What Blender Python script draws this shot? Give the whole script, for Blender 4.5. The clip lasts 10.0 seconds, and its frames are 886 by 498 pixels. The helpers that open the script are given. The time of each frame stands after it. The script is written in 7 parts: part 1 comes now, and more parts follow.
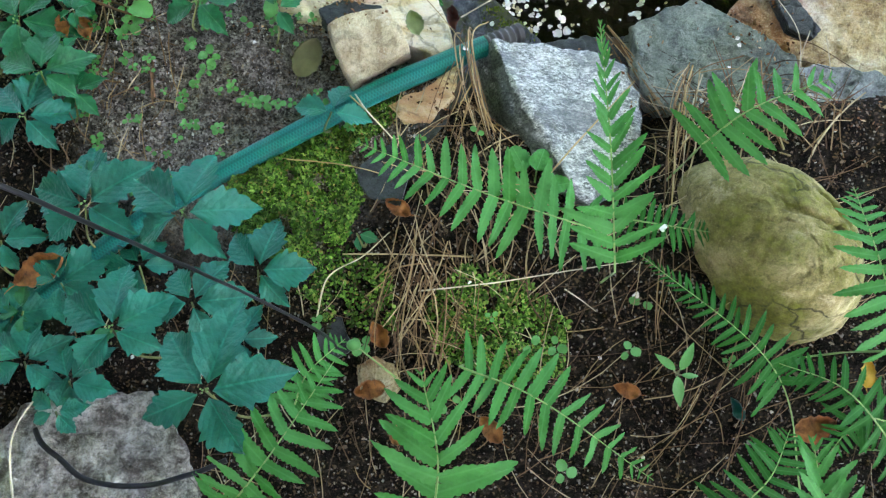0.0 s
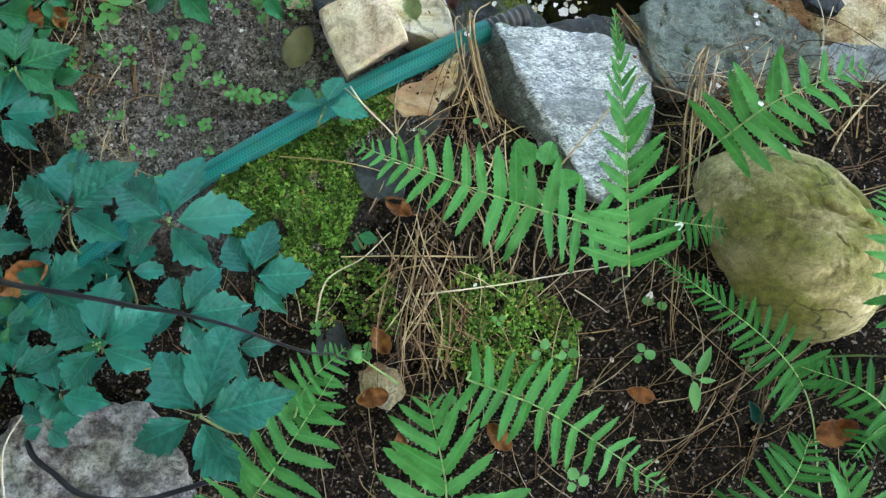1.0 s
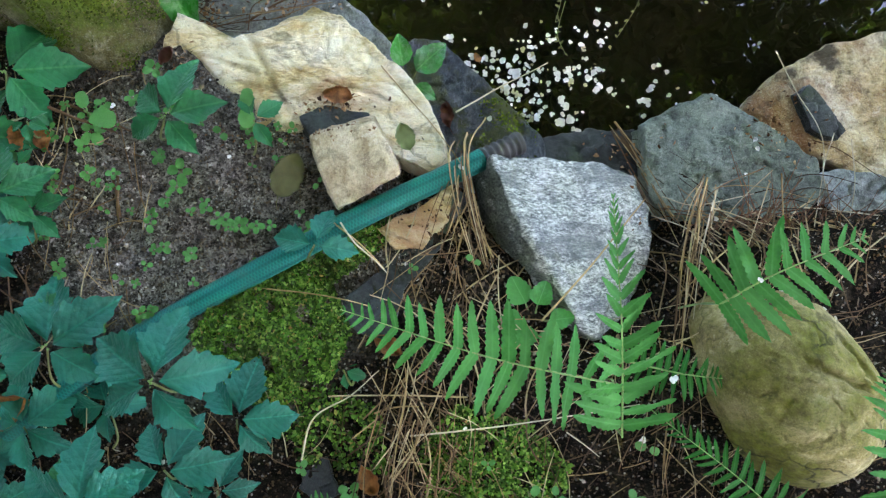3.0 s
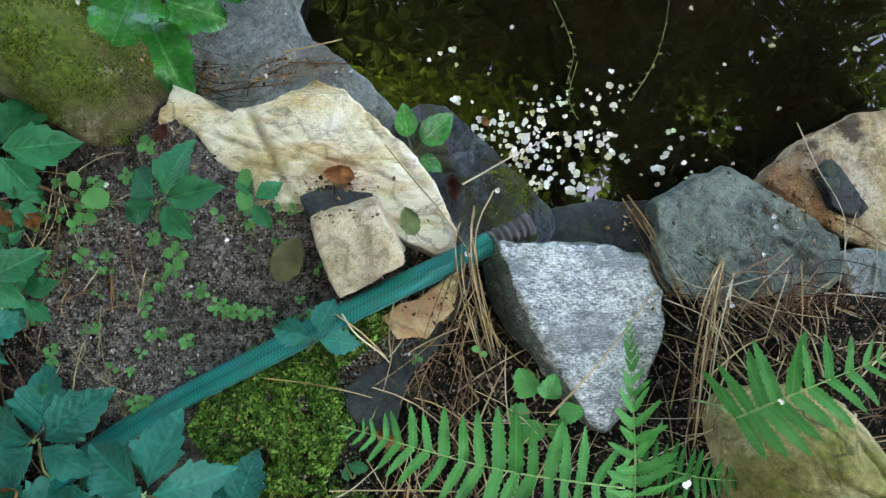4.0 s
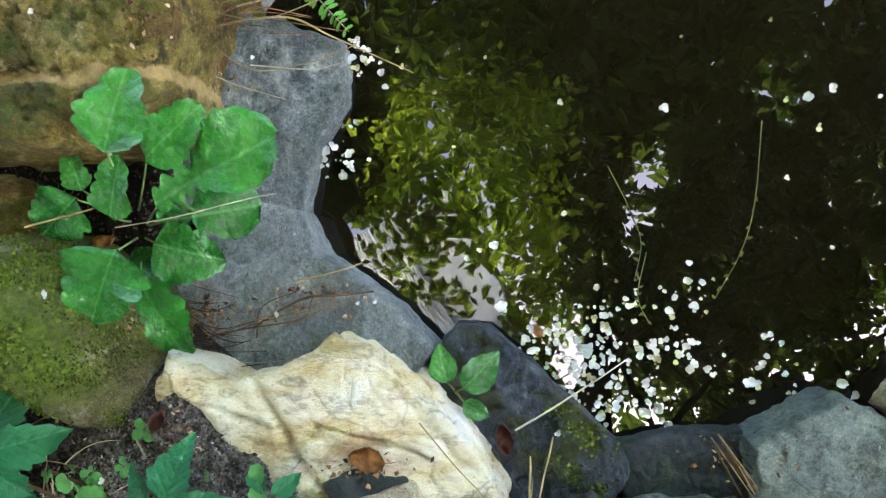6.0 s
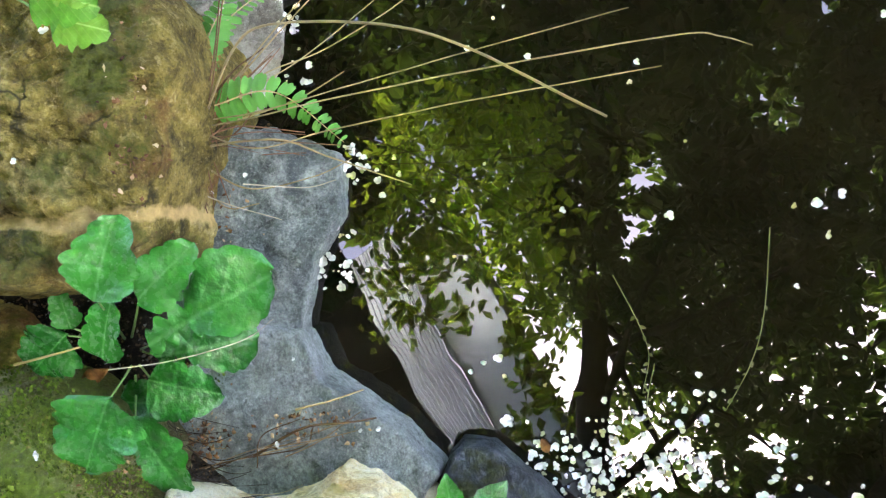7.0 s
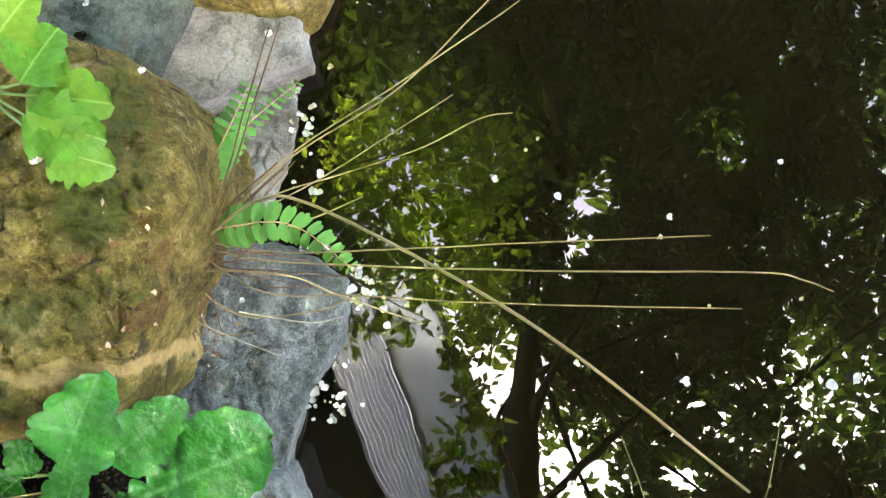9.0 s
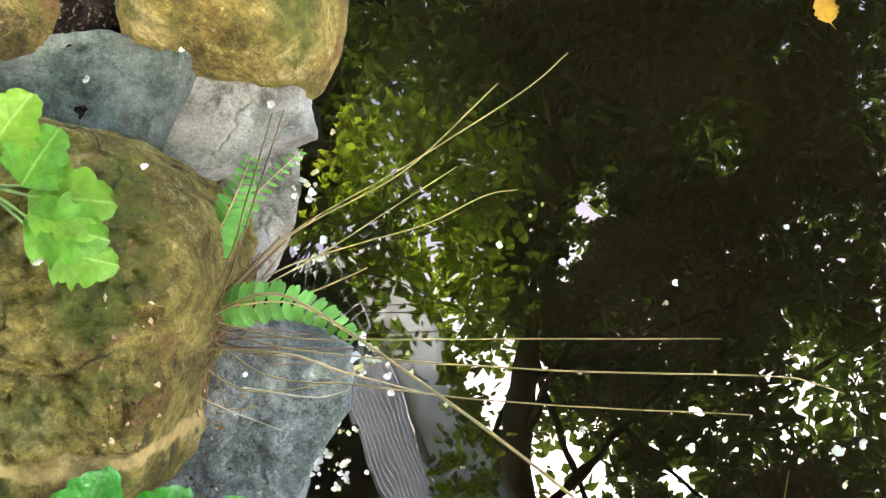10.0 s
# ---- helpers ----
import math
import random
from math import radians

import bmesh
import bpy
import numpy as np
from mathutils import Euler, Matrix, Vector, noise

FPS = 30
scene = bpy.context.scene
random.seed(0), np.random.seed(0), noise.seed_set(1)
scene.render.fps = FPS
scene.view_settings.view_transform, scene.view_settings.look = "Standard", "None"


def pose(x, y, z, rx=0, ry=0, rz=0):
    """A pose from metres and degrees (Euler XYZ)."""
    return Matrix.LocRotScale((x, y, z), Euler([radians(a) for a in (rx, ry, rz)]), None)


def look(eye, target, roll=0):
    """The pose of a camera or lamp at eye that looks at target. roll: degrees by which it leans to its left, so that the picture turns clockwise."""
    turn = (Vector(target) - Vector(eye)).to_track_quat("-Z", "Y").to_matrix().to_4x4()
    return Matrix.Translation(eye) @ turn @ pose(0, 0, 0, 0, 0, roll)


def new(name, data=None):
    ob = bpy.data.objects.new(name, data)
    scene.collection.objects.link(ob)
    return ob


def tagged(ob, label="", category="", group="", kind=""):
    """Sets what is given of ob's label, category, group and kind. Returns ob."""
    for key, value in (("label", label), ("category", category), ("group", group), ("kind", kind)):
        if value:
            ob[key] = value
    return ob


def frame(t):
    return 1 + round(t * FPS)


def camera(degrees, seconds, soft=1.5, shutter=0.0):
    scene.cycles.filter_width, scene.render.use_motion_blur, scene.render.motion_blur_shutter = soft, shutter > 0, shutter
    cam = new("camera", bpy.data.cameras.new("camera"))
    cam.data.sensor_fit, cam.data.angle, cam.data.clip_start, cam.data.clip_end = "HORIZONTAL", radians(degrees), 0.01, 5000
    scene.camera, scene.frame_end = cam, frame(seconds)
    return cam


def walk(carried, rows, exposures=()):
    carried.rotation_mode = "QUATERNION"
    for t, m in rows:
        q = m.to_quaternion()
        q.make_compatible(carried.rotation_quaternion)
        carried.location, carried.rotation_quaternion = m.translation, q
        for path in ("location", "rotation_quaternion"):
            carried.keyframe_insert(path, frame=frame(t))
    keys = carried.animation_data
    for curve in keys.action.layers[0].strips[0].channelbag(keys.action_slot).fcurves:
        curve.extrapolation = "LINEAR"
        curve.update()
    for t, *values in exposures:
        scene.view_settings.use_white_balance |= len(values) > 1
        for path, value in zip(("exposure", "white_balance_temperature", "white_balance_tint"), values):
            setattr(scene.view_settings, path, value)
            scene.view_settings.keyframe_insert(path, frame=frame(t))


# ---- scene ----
from mathutils.bvhtree import BVHTree

cam = camera(66.0, 10.0, soft=1.3)
PATH = [
    (0.0, 0.0268, -0.0034, 0.9071, 10.81, 1.87, 0.42),
    (0.5, 0.0156, 0.0171, 0.8810, 8.88, 1.51, 1.10),
    (1.0, 0.0226, 0.0439, 0.8752, 7.75, 2.07, -0.50),
    (1.5, 0.0300, 0.0829, 0.8733, 6.88, 1.92, -1.29),
    (2.0, 0.0336, 0.1036, 0.8770, 7.79, 1.73, -2.11),
    (3.5, 0.0190, 0.2671, 0.8788, 6.34, 1.10, 1.18),
    (4.0, 0.0198, 0.3213, 0.8633, 5.58, 1.49, 0.79),
    (4.5, 0.0210, 0.3905, 0.8465, 4.33, 3.85, -0.07),
    (5.0, 0.0280, 0.4672, 0.8033, 3.38, 5.63, -0.69),
    (5.5, 0.0288, 0.5595, 0.7698, 2.58, 6.19, -1.31),
    (7.0, 0.0272, 0.7621, 0.7366, 1.44, 5.85, -3.70),
    (7.5, 0.0155, 0.8271, 0.7200, 1.96, 4.20, -3.18),
    (8.0, 0.0051, 0.8530, 0.6828, 1.59, 3.53, -2.41),
    (8.5, -0.0299, 0.8978, 0.6963, 1.29, 1.58, 0.35),
    (9.0, -0.0537, 0.9236, 0.6924, 0.35, 0.15, 2.24),
    (9.5, -0.0680, 0.9523, 0.6914, -0.24, -0.76, 3.26),
    (10.0, -0.0631, 0.9945, 0.6877, -0.01, -0.06, 2.09),
]
walk(cam, [(t, pose(x, y, z, rx, ry, rz)) for t, x, y, z, rx, ry, rz in PATH], 
     [(0.0, 4.94, 5900, 21), (2.0, 4.94, 5900, 21), (3.5, 4.68, 5900, 24), (5.5, 4.76, 6000, 22), (7.0, 5.24, 6050, 24), (10.0, 5.28, 6450, 22)])

# ---- world and light ----
world = bpy.data.worlds.new("sky")
scene.world = world
world.use_nodes = True
wn = world.node_tree.nodes
sky = wn.new("ShaderNodeTexSky")
sky.sky_type = "NISHITA"
sky.sun_disc = False
sky.sun_elevation = radians(59)
sky.sun_rotation = radians(148)
sky.air_density, sky.dust_density = 1.0, 6.0
wn["Background"].inputs["Strength"].default_value = 0.15
world.node_tree.links.new(sky.outputs["Color"], wn["Background"].inputs["Color"])
sun_data = bpy.data.lights.new("sun", "SUN")
sun_data.energy, sun_data.angle, sun_data.color = 2.5, radians(4), (1.0, 0.95, 0.86)
sun = new("sun", sun_data)
sun.matrix_world = look((2.5, -4, 8), (0, 0, 0))


# ---- materials ----
class Mat:
    """A small wrapper round a node material with world-sized object coordinates."""

    def __init__(self, name, rough=0.8, spec=0.3, metal=0.0):
        self.m = bpy.data.materials.new(name)
        self.m.use_nodes = True
        self.n, self.l = self.m.node_tree.nodes, self.m.node_tree.links
        self.b = self.n["Principled BSDF"]
        self.b.inputs["Roughness"].default_value = rough
        self.b.inputs["Specular IOR Level"].default_value = spec
        self.b.inputs["Metallic"].default_value = metal
        self.co = self.n.new("ShaderNodeTexCoord").outputs["Object"]

    def mapped(self, scale=(1, 1, 1), turn=(0, 0, 0)):
        k = self.n.new("ShaderNodeMapping")
        k.inputs["Scale"].default_value = scale
        k.inputs["Rotation"].default_value = [radians(a) for a in turn]
        self.l.new(self.co, k.inputs["Vector"])
        return k.outputs["Vector"]

    def noise(self, scale, detail=6, rough=0.6, vec=None, distort=0.0):
        k = self.n.new("ShaderNodeTexNoise")
        k.inputs["Scale"].default_value, k.inputs["Detail"].default_value = scale, detail
        k.inputs["Roughness"].default_value, k.inputs["Distortion"].default_value = rough, distort
        self.l.new(vec or self.co, k.inputs["Vector"])
        return k.outputs["Fac"]

    def spread(self, fac, gain=2.2):
        k = self.n.new("ShaderNodeMapRange")
        k.inputs["From Min"].default_value, k.inputs["From Max"].default_value = 0.5 - 0.5 / gain, 0.5 + 0.5 / gain
        self.l.new(fac, k.inputs["Value"])
        return k.outputs["Result"]

    def cells(self, scale, feature="F1", vec=None, out="Distance"):
        k = self.n.new("ShaderNodeTexVoronoi")
        k.feature = feature
        k.inputs["Scale"].default_value = scale
        self.l.new(vec or self.co, k.inputs["Vector"])
        return k.outputs[out]

    def ramp(self, fac, stops):
        k = self.n.new("ShaderNodeValToRGB")
        e = k.color_ramp.elements
        for i, (p, c) in enumerate(stops):
            el = e[i] if i < 2 else e.new(p)
            el.position = p
            el.color = (*c, 1) if isinstance(c, tuple) else (c, c, c, 1)
        self.l.new(fac, k.inputs["Fac"])
        return k.outputs["Color"]

    def mix(self, fac, a, b, mode="MIX"):
        k = self.n.new("ShaderNodeMix")
        k.data_type, k.blend_type = "RGBA", mode
        for slot, v in ((0, fac), (6, a), (7, b)):
            if isinstance(v, (int, float)):
                k.inputs[slot].default_value = v if slot == 0 else (v, v, v, 1)
            elif isinstance(v, tuple):
                k.inputs[slot].default_value = (*v, 1)
            else:
                self.l.new(v, k.inputs[slot])
        return k.outputs[2]

    def math(self, op, a, b=0.0):
        k = self.n.new("ShaderNodeMath")
        k.operation = op
        for slot, v in ((0, a), (1, b)):
            if isinstance(v, (int, float)):
                k.inputs[slot].default_value = v
            else:
                self.l.new(v, k.inputs[slot])
        return k.outputs[0]

    def random(self):
        return self.n.new("ShaderNodeObjectInfo").outputs["Random"]

    def island(self):
        return self.n.new("ShaderNodeNewGeometry").outputs["Random Per Island"]

    def upward(self):
        g = self.n.new("ShaderNodeNewGeometry")
        s = self.n.new("ShaderNodeSeparateXYZ")
        self.l.new(g.outputs["Normal"], s.inputs[0])
        return s.outputs["Z"]

    def color(self, c):
        if isinstance(c, tuple):
            self.b.inputs["Base Color"].default_value = (*c, 1)
        else:
            self.l.new(c, self.b.inputs["Base Color"])
        return self

    def rough(self, r):
        self.l.new(r, self.b.inputs["Roughness"])
        return self

    def bump(self, h, strength=0.4, dist=0.004):
        k = self.n.new("ShaderNodeBump")
        k.inputs["Strength"].default_value, k.inputs["Distance"].default_value = strength, dist
        self.l.new(h, k.inputs["Height"])
        self.l.new(k.outputs["Normal"], self.b.inputs["Normal"])
        return self


def plain(name, c, rough=0.6, spec=0.3, vary=0.25, scale=60):
    k = Mat(name, rough, spec)
    dark = tuple(v * (1 - vary) for v in c)
    lite = tuple(min(1, v * (1 + vary)) for v in c)
    k.color(k.ramp(k.noise(scale), [(0.3, dark), (0.7, lite)]))
    k.bump(k.noise(scale * 4), 0.2, 0.001)
    return k.m


def leaf_mat(name, c, rough=0.45, spec=0.35, vary=0.3, glow=0.25, tip=None, vein=None, ribs=7.0, wrinkle=0.12):
    """Leaf: colour varied leaf by leaf and within the blade, ribs along its own length, some light passing through."""
    k = Mat(name, rough, spec)
    dark = tuple(v * (1 - vary) for v in c)
    lite = tuple(v * (1 + vary) for v in c)
    base = k.ramp(k.spread(k.noise(5 if vein else 45, 5), 1.8), [(0.1, dark), (0.9, lite)])
    base = k.mix(k.math("MULTIPLY", k.random(), 0.6), base, tip or lite)
    base = k.mix(k.math("MULTIPLY", k.island(), 0.35), base, dark)
    fine = k.noise(160, 4)
    if vein:
        sep = k.n.new("ShaderNodeSeparateXYZ")
        k.l.new(k.co, sep.inputs[0])
        off = k.math("ABSOLUTE", sep.outputs[0])
        run = k.math("FRACT", k.math("SUBTRACT", k.math("MULTIPLY", sep.outputs[1], ribs), k.math("MULTIPLY", off, ribs * 1.15)))
        bulge = k.math("MULTIPLY", run, k.math("SUBTRACT", 1.0, run))
        lines = k.ramp(bulge, [(0.0, 1.0), (0.10, 0.0)])
        mid = k.ramp(off, [(0.006, 1.0), (0.022, 0.0)])
        base = k.mix(k.math("MULTIPLY", k.math("MAXIMUM", k.math("MULTIPLY", lines, 0.25), mid), 0.6), base, vein)
        k.bump(k.math("ADD", k.math("MULTIPLY", bulge, 0.9), k.math("MULTIPLY", k.noise(11, 3), 1.3)), wrinkle, 0.02)
    else:
        k.bump(fine, 0.35, 0.0015)
    k.color(base)
    k.rough(k.ramp(k.noise(9 if vein else 30), [(0.3, rough * 0.75), (0.75, min(1.0, rough * 1.35))]))
    t = k.n.new("ShaderNodeBsdfTranslucent")
    k.l.new(base, t.inputs["Color"])
    x = k.n.new("ShaderNodeMixShader")
    x.inputs[0].default_value = glow
    k.l.new(k.b.outputs[0], x.inputs[1])
    k.l.new(t.outputs[0], x.inputs[2])
    k.l.new(x.outputs[0], k.n["Material Output"].inputs["Surface"])
    return k.m


def soil_mat():
    k = Mat("soil", 1.0, 0.05)
    mid = k.noise(42, 9, 0.76)
    fine = k.noise(300, 8, 0.78)
    thread = k.noise(150, 6, 0.7, k.mapped((1, 4, 1), (0, 0, 30)), 1.5)
    c = k.ramp(mid, [(0.38, (0.0015, 0.0012, 0.001)), (0.52, (0.009, 0.0072, 0.0055)), (0.68, (0.050, 0.040, 0.030))])
    c = k.mix(k.ramp(fine, [(0.54, 0.0), (0.74, 0.5)]), c, (0.11, 0.09, 0.07))
    c = k.mix(k.ramp(thread, [(0.56, 0.0), (0.68, 0.5)]), c, (0.09, 0.06, 0.035))
    # a dry grey crust on the open bed
    away = k.n.new("ShaderNodeVectorMath")
    away.operation = "DISTANCE"
    away.inputs[1].default_value = (-0.25, 0.345, 0.13)
    k.l.new(k.co, away.inputs[0])
    crust = k.math("ADD", away.outputs["Value"], k.math("MULTIPLY", k.noise(16, 6, 0.65), 0.22))
    dry = k.ramp(k.noise(95, 9, 0.78), [(0.38, (0.020, 0.017, 0.015)), (0.48, (0.14, 0.122, 0.108)), (0.62, (0.40, 0.36, 0.32))])
    dry = k.mix(k.ramp(fine, [(0.40, 0.8), (0.50, 0.0)]), dry, (0.02, 0.016, 0.013))
    c = k.mix(k.ramp(crust, [(0.26, 0.95), (0.36, 0.0)]), c, dry)
    crumbs = k.n.new("ShaderNodeSeparateColor")
    k.l.new(k.cells(420, out="Color"), crumbs.inputs[0])
    c = k.mix(k.ramp(crumbs.outputs[0], [(0.90, 0.0), (0.93, 0.6)]), c, (0.15, 0.10, 0.05))
    c = k.mix(k.ramp(crumbs.outputs[1], [(0.965, 0.0), (0.98, 0.7)]), c, (0.28, 0.26, 0.23))
    c = k.mix(k.ramp(crumbs.outputs[2], [(0.84, 0.0), (0.88, 0.6)]), c, (0.006, 0.005, 0.004))
    k.color(c)
    k.bump(k.math("ADD", k.math("ADD", k.math("MULTIPLY", fine, 0.5), mid), k.math("MULTIPLY", thread, 0.4)), 1.0, 0.014)
    return k.m


def rock_mat(name, stops, scale=14, grain=220, grain_amt=0.35, rough=0.85, bump=0.5, moss=None, moss_at=(0.5, 0.62),
             stain=None, stain_at=(0.55, 0.7), stretch=(1, 1, 1), turn=(0, 0, 0), spec=0.25, scar=None, cracks=0.0, flecks=0.4):
    k = Mat(name, rough, spec)
    v = k.mapped(stretch, turn)
    a = k.spread(k.noise(scale, 10, 0.66, v, 0.6), 2.6)
    g = k.spread(k.noise(grain, 6, 0.7, v), 1.5)
    c = k.ramp(a, stops)
    mid = k.spread(k.noise(scale * 4.0, 7, 0.75, v, 0.3), 3.0)
    c = k.mix(k.ramp(mid, [(0.55, 0.0), (0.8, 0.55)]), c, k.mix(0.85, c, tuple(0.25 * x for x in stops[0][1])))
    c = k.mix(k.ramp(mid, [(0.12, 0.45), (0.3, 0.0)]), c, stops[-1][1])
    c = k.mix(grain_amt * 0.9, c, k.ramp(g, [(0.2, 0.1), (0.8, 0.9)]), "OVERLAY")
    wide = k.spread(k.noise(scale * 0.35, 4, 0.5, None, 0.5), 2.2)
    c = k.mix(0.45, c, k.ramp(wide, [(0.0, 0.15), (1.0, 0.85)]), "OVERLAY")
    if stain:
        c = k.mix(k.ramp(k.noise(scale * 0.7, 6, 0.6, None, 0.8), [(stain_at[0], 0.0), (stain_at[1], 0.85)]), c, stain)
    pits = k.ramp(k.cells(grain * 0.45), [(0.05, 1.0), (0.2, 0.0)])
    c = k.mix(k.math("MULTIPLY", pits, 0.35), c, (0.03, 0.025, 0.02))
    # mineral grains, light and dark, and fine gritty relief
    speck = k.noise(grain * 2.4, 3, 0.85, v)
    c = k.mix(k.ramp(speck, [(0.34, 0.4 + 0.6 * flecks), (0.46, 0.0)]), c, k.mix(0.8, c, tuple(0.15 * x for x in stops[0][1])))
    c = k.mix(k.ramp(speck, [(0.56, 0.0), (0.68, flecks)]), c, tuple(min(1.0, 1.35 * x) for x in stops[-1][1]))
    g = k.math("ADD", g, k.math("MULTIPLY", speck, 0.9))
    h = k.math("ADD", k.math("ADD", k.math("MULTIPLY", a, 1.6), k.math("MULTIPLY", mid, -0.9)), k.math("MULTIPLY", g, 0.8))
    if moss:
        mm = k.math("MULTIPLY", k.noise(scale * 0.8, 6, 0.65), k.math("ADD", k.math("MULTIPLY", k.upward(), 0.25), 0.8))
        fuzz = k.ramp(k.noise(120, 8, 0.7), [(0.3, tuple(0.28 * x for x in moss)), (0.72, tuple(1.25 * x for x in moss))])
        c = k.mix(k.ramp(mm, [(moss_at[0], 0.0), (moss_at[1], 0.9)]), c, fuzz)
    if cracks:
        bent = k.n.new("ShaderNodeVectorMath")
        wob = k.n.new("ShaderNodeTexNoise")
        wob.inputs["Scale"].default_value, wob.inputs["Detail"].default_value = 30, 4
        k.l.new(k.co, wob.inputs["Vector"])
        bent.operation = "MULTIPLY_ADD"
        bent.inputs[1].default_value = (0.05, 0.05, 0.05)
        k.l.new(wob.outputs["Color"], bent.inputs[0])
        k.l.new(k.co, bent.inputs[2])
        gap = k.ramp(k.cells(13, "DISTANCE_TO_EDGE", bent.outputs[0]), [(0.006, 1.0), (0.035, 0.0)])
        gap = k.math("MULTIPLY", gap, k.ramp(k.noise(9, 3), [(0.46, 0.0), (0.58, cracks)]))
        c = k.mix(gap, c, (0.012, 0.012, 0.004))
    if scar:
        # a paler broken rim where the stone split
        sep = k.n.new("ShaderNodeSeparateXYZ")
        k.l.new(k.co, sep.inputs[0])
        off = k.math("ABSOLUTE", k.math("SUBTRACT", k.math("ADD", sep.outputs[1], k.math("MULTIPLY", k.noise(16, 5), 0.05)), scar[0] + 0.025))
        c = k.mix(k.ramp(off, [(scar[1] * 0.7, 0.9), (scar[1], 0.0)]), c, k.ramp(k.noise(90, 5), [(0.3, tuple(0.6 * x for x in scar[2])), (0.7, scar[2])]))
    k.color(c)
    k.bump(h, bump, 0.007)
    return k.m


def granite_mat():
    k = Mat("granite", 0.7, 0.3)
    v = k.mapped((1, 2.2, 1), (0, 0, 55))
    spots = k.noise(210, 8, 0.8, v)
    clots = k.noise(48, 6, 0.75, v, 0.4)
    band = k.noise(13, 7, 0.62, v, 0.9)
    c = k.ramp(spots, [(0.38, (0.035, 0.042, 0.042)), (0.46, (0.19, 0.205, 0.195)), (0.53, (0.40, 0.42, 0.395)), (0.62, (0.76, 0.78, 0.74))])
    c = k.mix(k.ramp(clots, [(0.36, 0.8), (0.46, 0.0)]), c, (0.055, 0.065, 0.068))
    c = k.mix(k.ramp(clots, [(0.53, 0.0), (0.64, 0.65)]), c, (0.68, 0.69, 0.655))
    c = k.mix(k.ramp(band, [(0.40, 0.7), (0.50, 0.0)]), c, (0.11, 0.125, 0.130))
    c = k.mix(k.ramp(k.noise(26, 5, 0.6, None, 0.4), [(0.58, 0.0), (0.70, 0.45)]), c, (0.16, 0.17, 0.11))
    # steep sides turn dark green speckled, their shade put into the colour
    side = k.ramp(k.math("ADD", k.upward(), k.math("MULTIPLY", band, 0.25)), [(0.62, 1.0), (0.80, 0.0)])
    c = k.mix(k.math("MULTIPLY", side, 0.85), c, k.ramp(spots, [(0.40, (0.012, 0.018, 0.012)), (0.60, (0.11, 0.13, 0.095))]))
    k.color(c)
    k.bump(k.math("ADD", k.math("ADD", spots, clots), k.math("MULTIPLY", band, 1.5)), 0.85, 0.005)
    return k.m


SOIL = soil_mat()
GRANITE = granite_mat()
YELLOW = rock_mat("ochre_sandstone", [(0.05, (0.46, 0.29, 0.10)), (0.3, (0.62, 0.48, 0.24)), (0.55, (0.74, 0.64, 0.42)), (0.95, (0.82, 0.77, 0.64))],
                  8, 240, 0.25, 0.85, 0.7, moss=(0.27, 0.22, 0.05), moss_at=(0.53, 0.63), stain=(0.42, 0.22, 0.10), stain_at=(0.56, 0.66),
                  stretch=(1, 2.4, 1), turn=(0, 0, 35), cracks=0.45, flecks=0.12)
RUSTY = rock_mat("rust_stained_sandstone", [(0.05, (0.25, 0.15, 0.06)), (0.35, (0.42, 0.31, 0.15)), (0.65, (0.52, 0.43, 0.26)), (0.95, (0.62, 0.55, 0.42))],
                 11, 180, 0.5, 0.9, 0.9, moss=(0.05, 0.035, 0.02), moss_at=(0.53, 0.60), stain=(0.26, 0.12, 0.045), stain_at=(0.46, 0.58))
YBLOCK = rock_mat("pale_sandstone", [(0.2, (0.27, 0.20, 0.115)), (0.42, (0.45, 0.365, 0.235)), (0.65, (0.54, 0.465, 0.33)), (0.88, (0.62, 0.56, 0.45))],
                  11, 260, 0.3, 0.9, 0.6, stain=(0.42, 0.30, 0.20), flecks=0.25)
SLATE = rock_mat("blue_slate", [(0.05, (0.110, 0.126, 0.124)), (0.4, (0.205, 0.230, 0.225)), (0.7, (0.270, 0.298, 0.290)), (0.98, (0.40, 0.42, 0.405))],
                 22, 190, 0.6, 0.42, 0.8, stain=(0.085, 0.080, 0.070), stain_at=(0.6, 0.75), stretch=(1.2, 1, 1), turn=(0, 0, -25), spec=0.45, cracks=0.3)
BLOTCHED = rock_mat("blotched_slate", [(0.08, (0.070, 0.084, 0.080)), (0.42, (0.150, 0.172, 0.164)), (0.62, (0.23, 0.255, 0.24)), (0.85, (0.40, 0.43, 0.39))],
                    13, 170, 0.7, 0.45, 0.9, stain=(0.050, 0.063, 0.064), stain_at=(0.53, 0.62), spec=0.3)
GSLATE = rock_mat("green_slate", [(0.08, (0.062, 0.078, 0.066)), (0.45, (0.125, 0.152, 0.125)), (0.75, (0.165, 0.195, 0.158)), (0.95, (0.25, 0.275, 0.225))],
                  20, 210, 0.5, 0.65, 0.8, stain=(0.10, 0.075, 0.042), stain_at=(0.6, 0.72), spec=0.3)
WETBLUE = rock_mat("dark_blue_slate", [(0.1, (0.024, 0.030, 0.036)), (0.5, (0.055, 0.066, 0.078)), (0.92, (0.15, 0.165, 0.175))], 24, 170, 0.6, 0.45, 1.0,
                   moss=(0.075, 0.085, 0.018), moss_at=(0.50, 0.60), stretch=(1.5, 1, 1), turn=(0, 0, -20), spec=0.22)
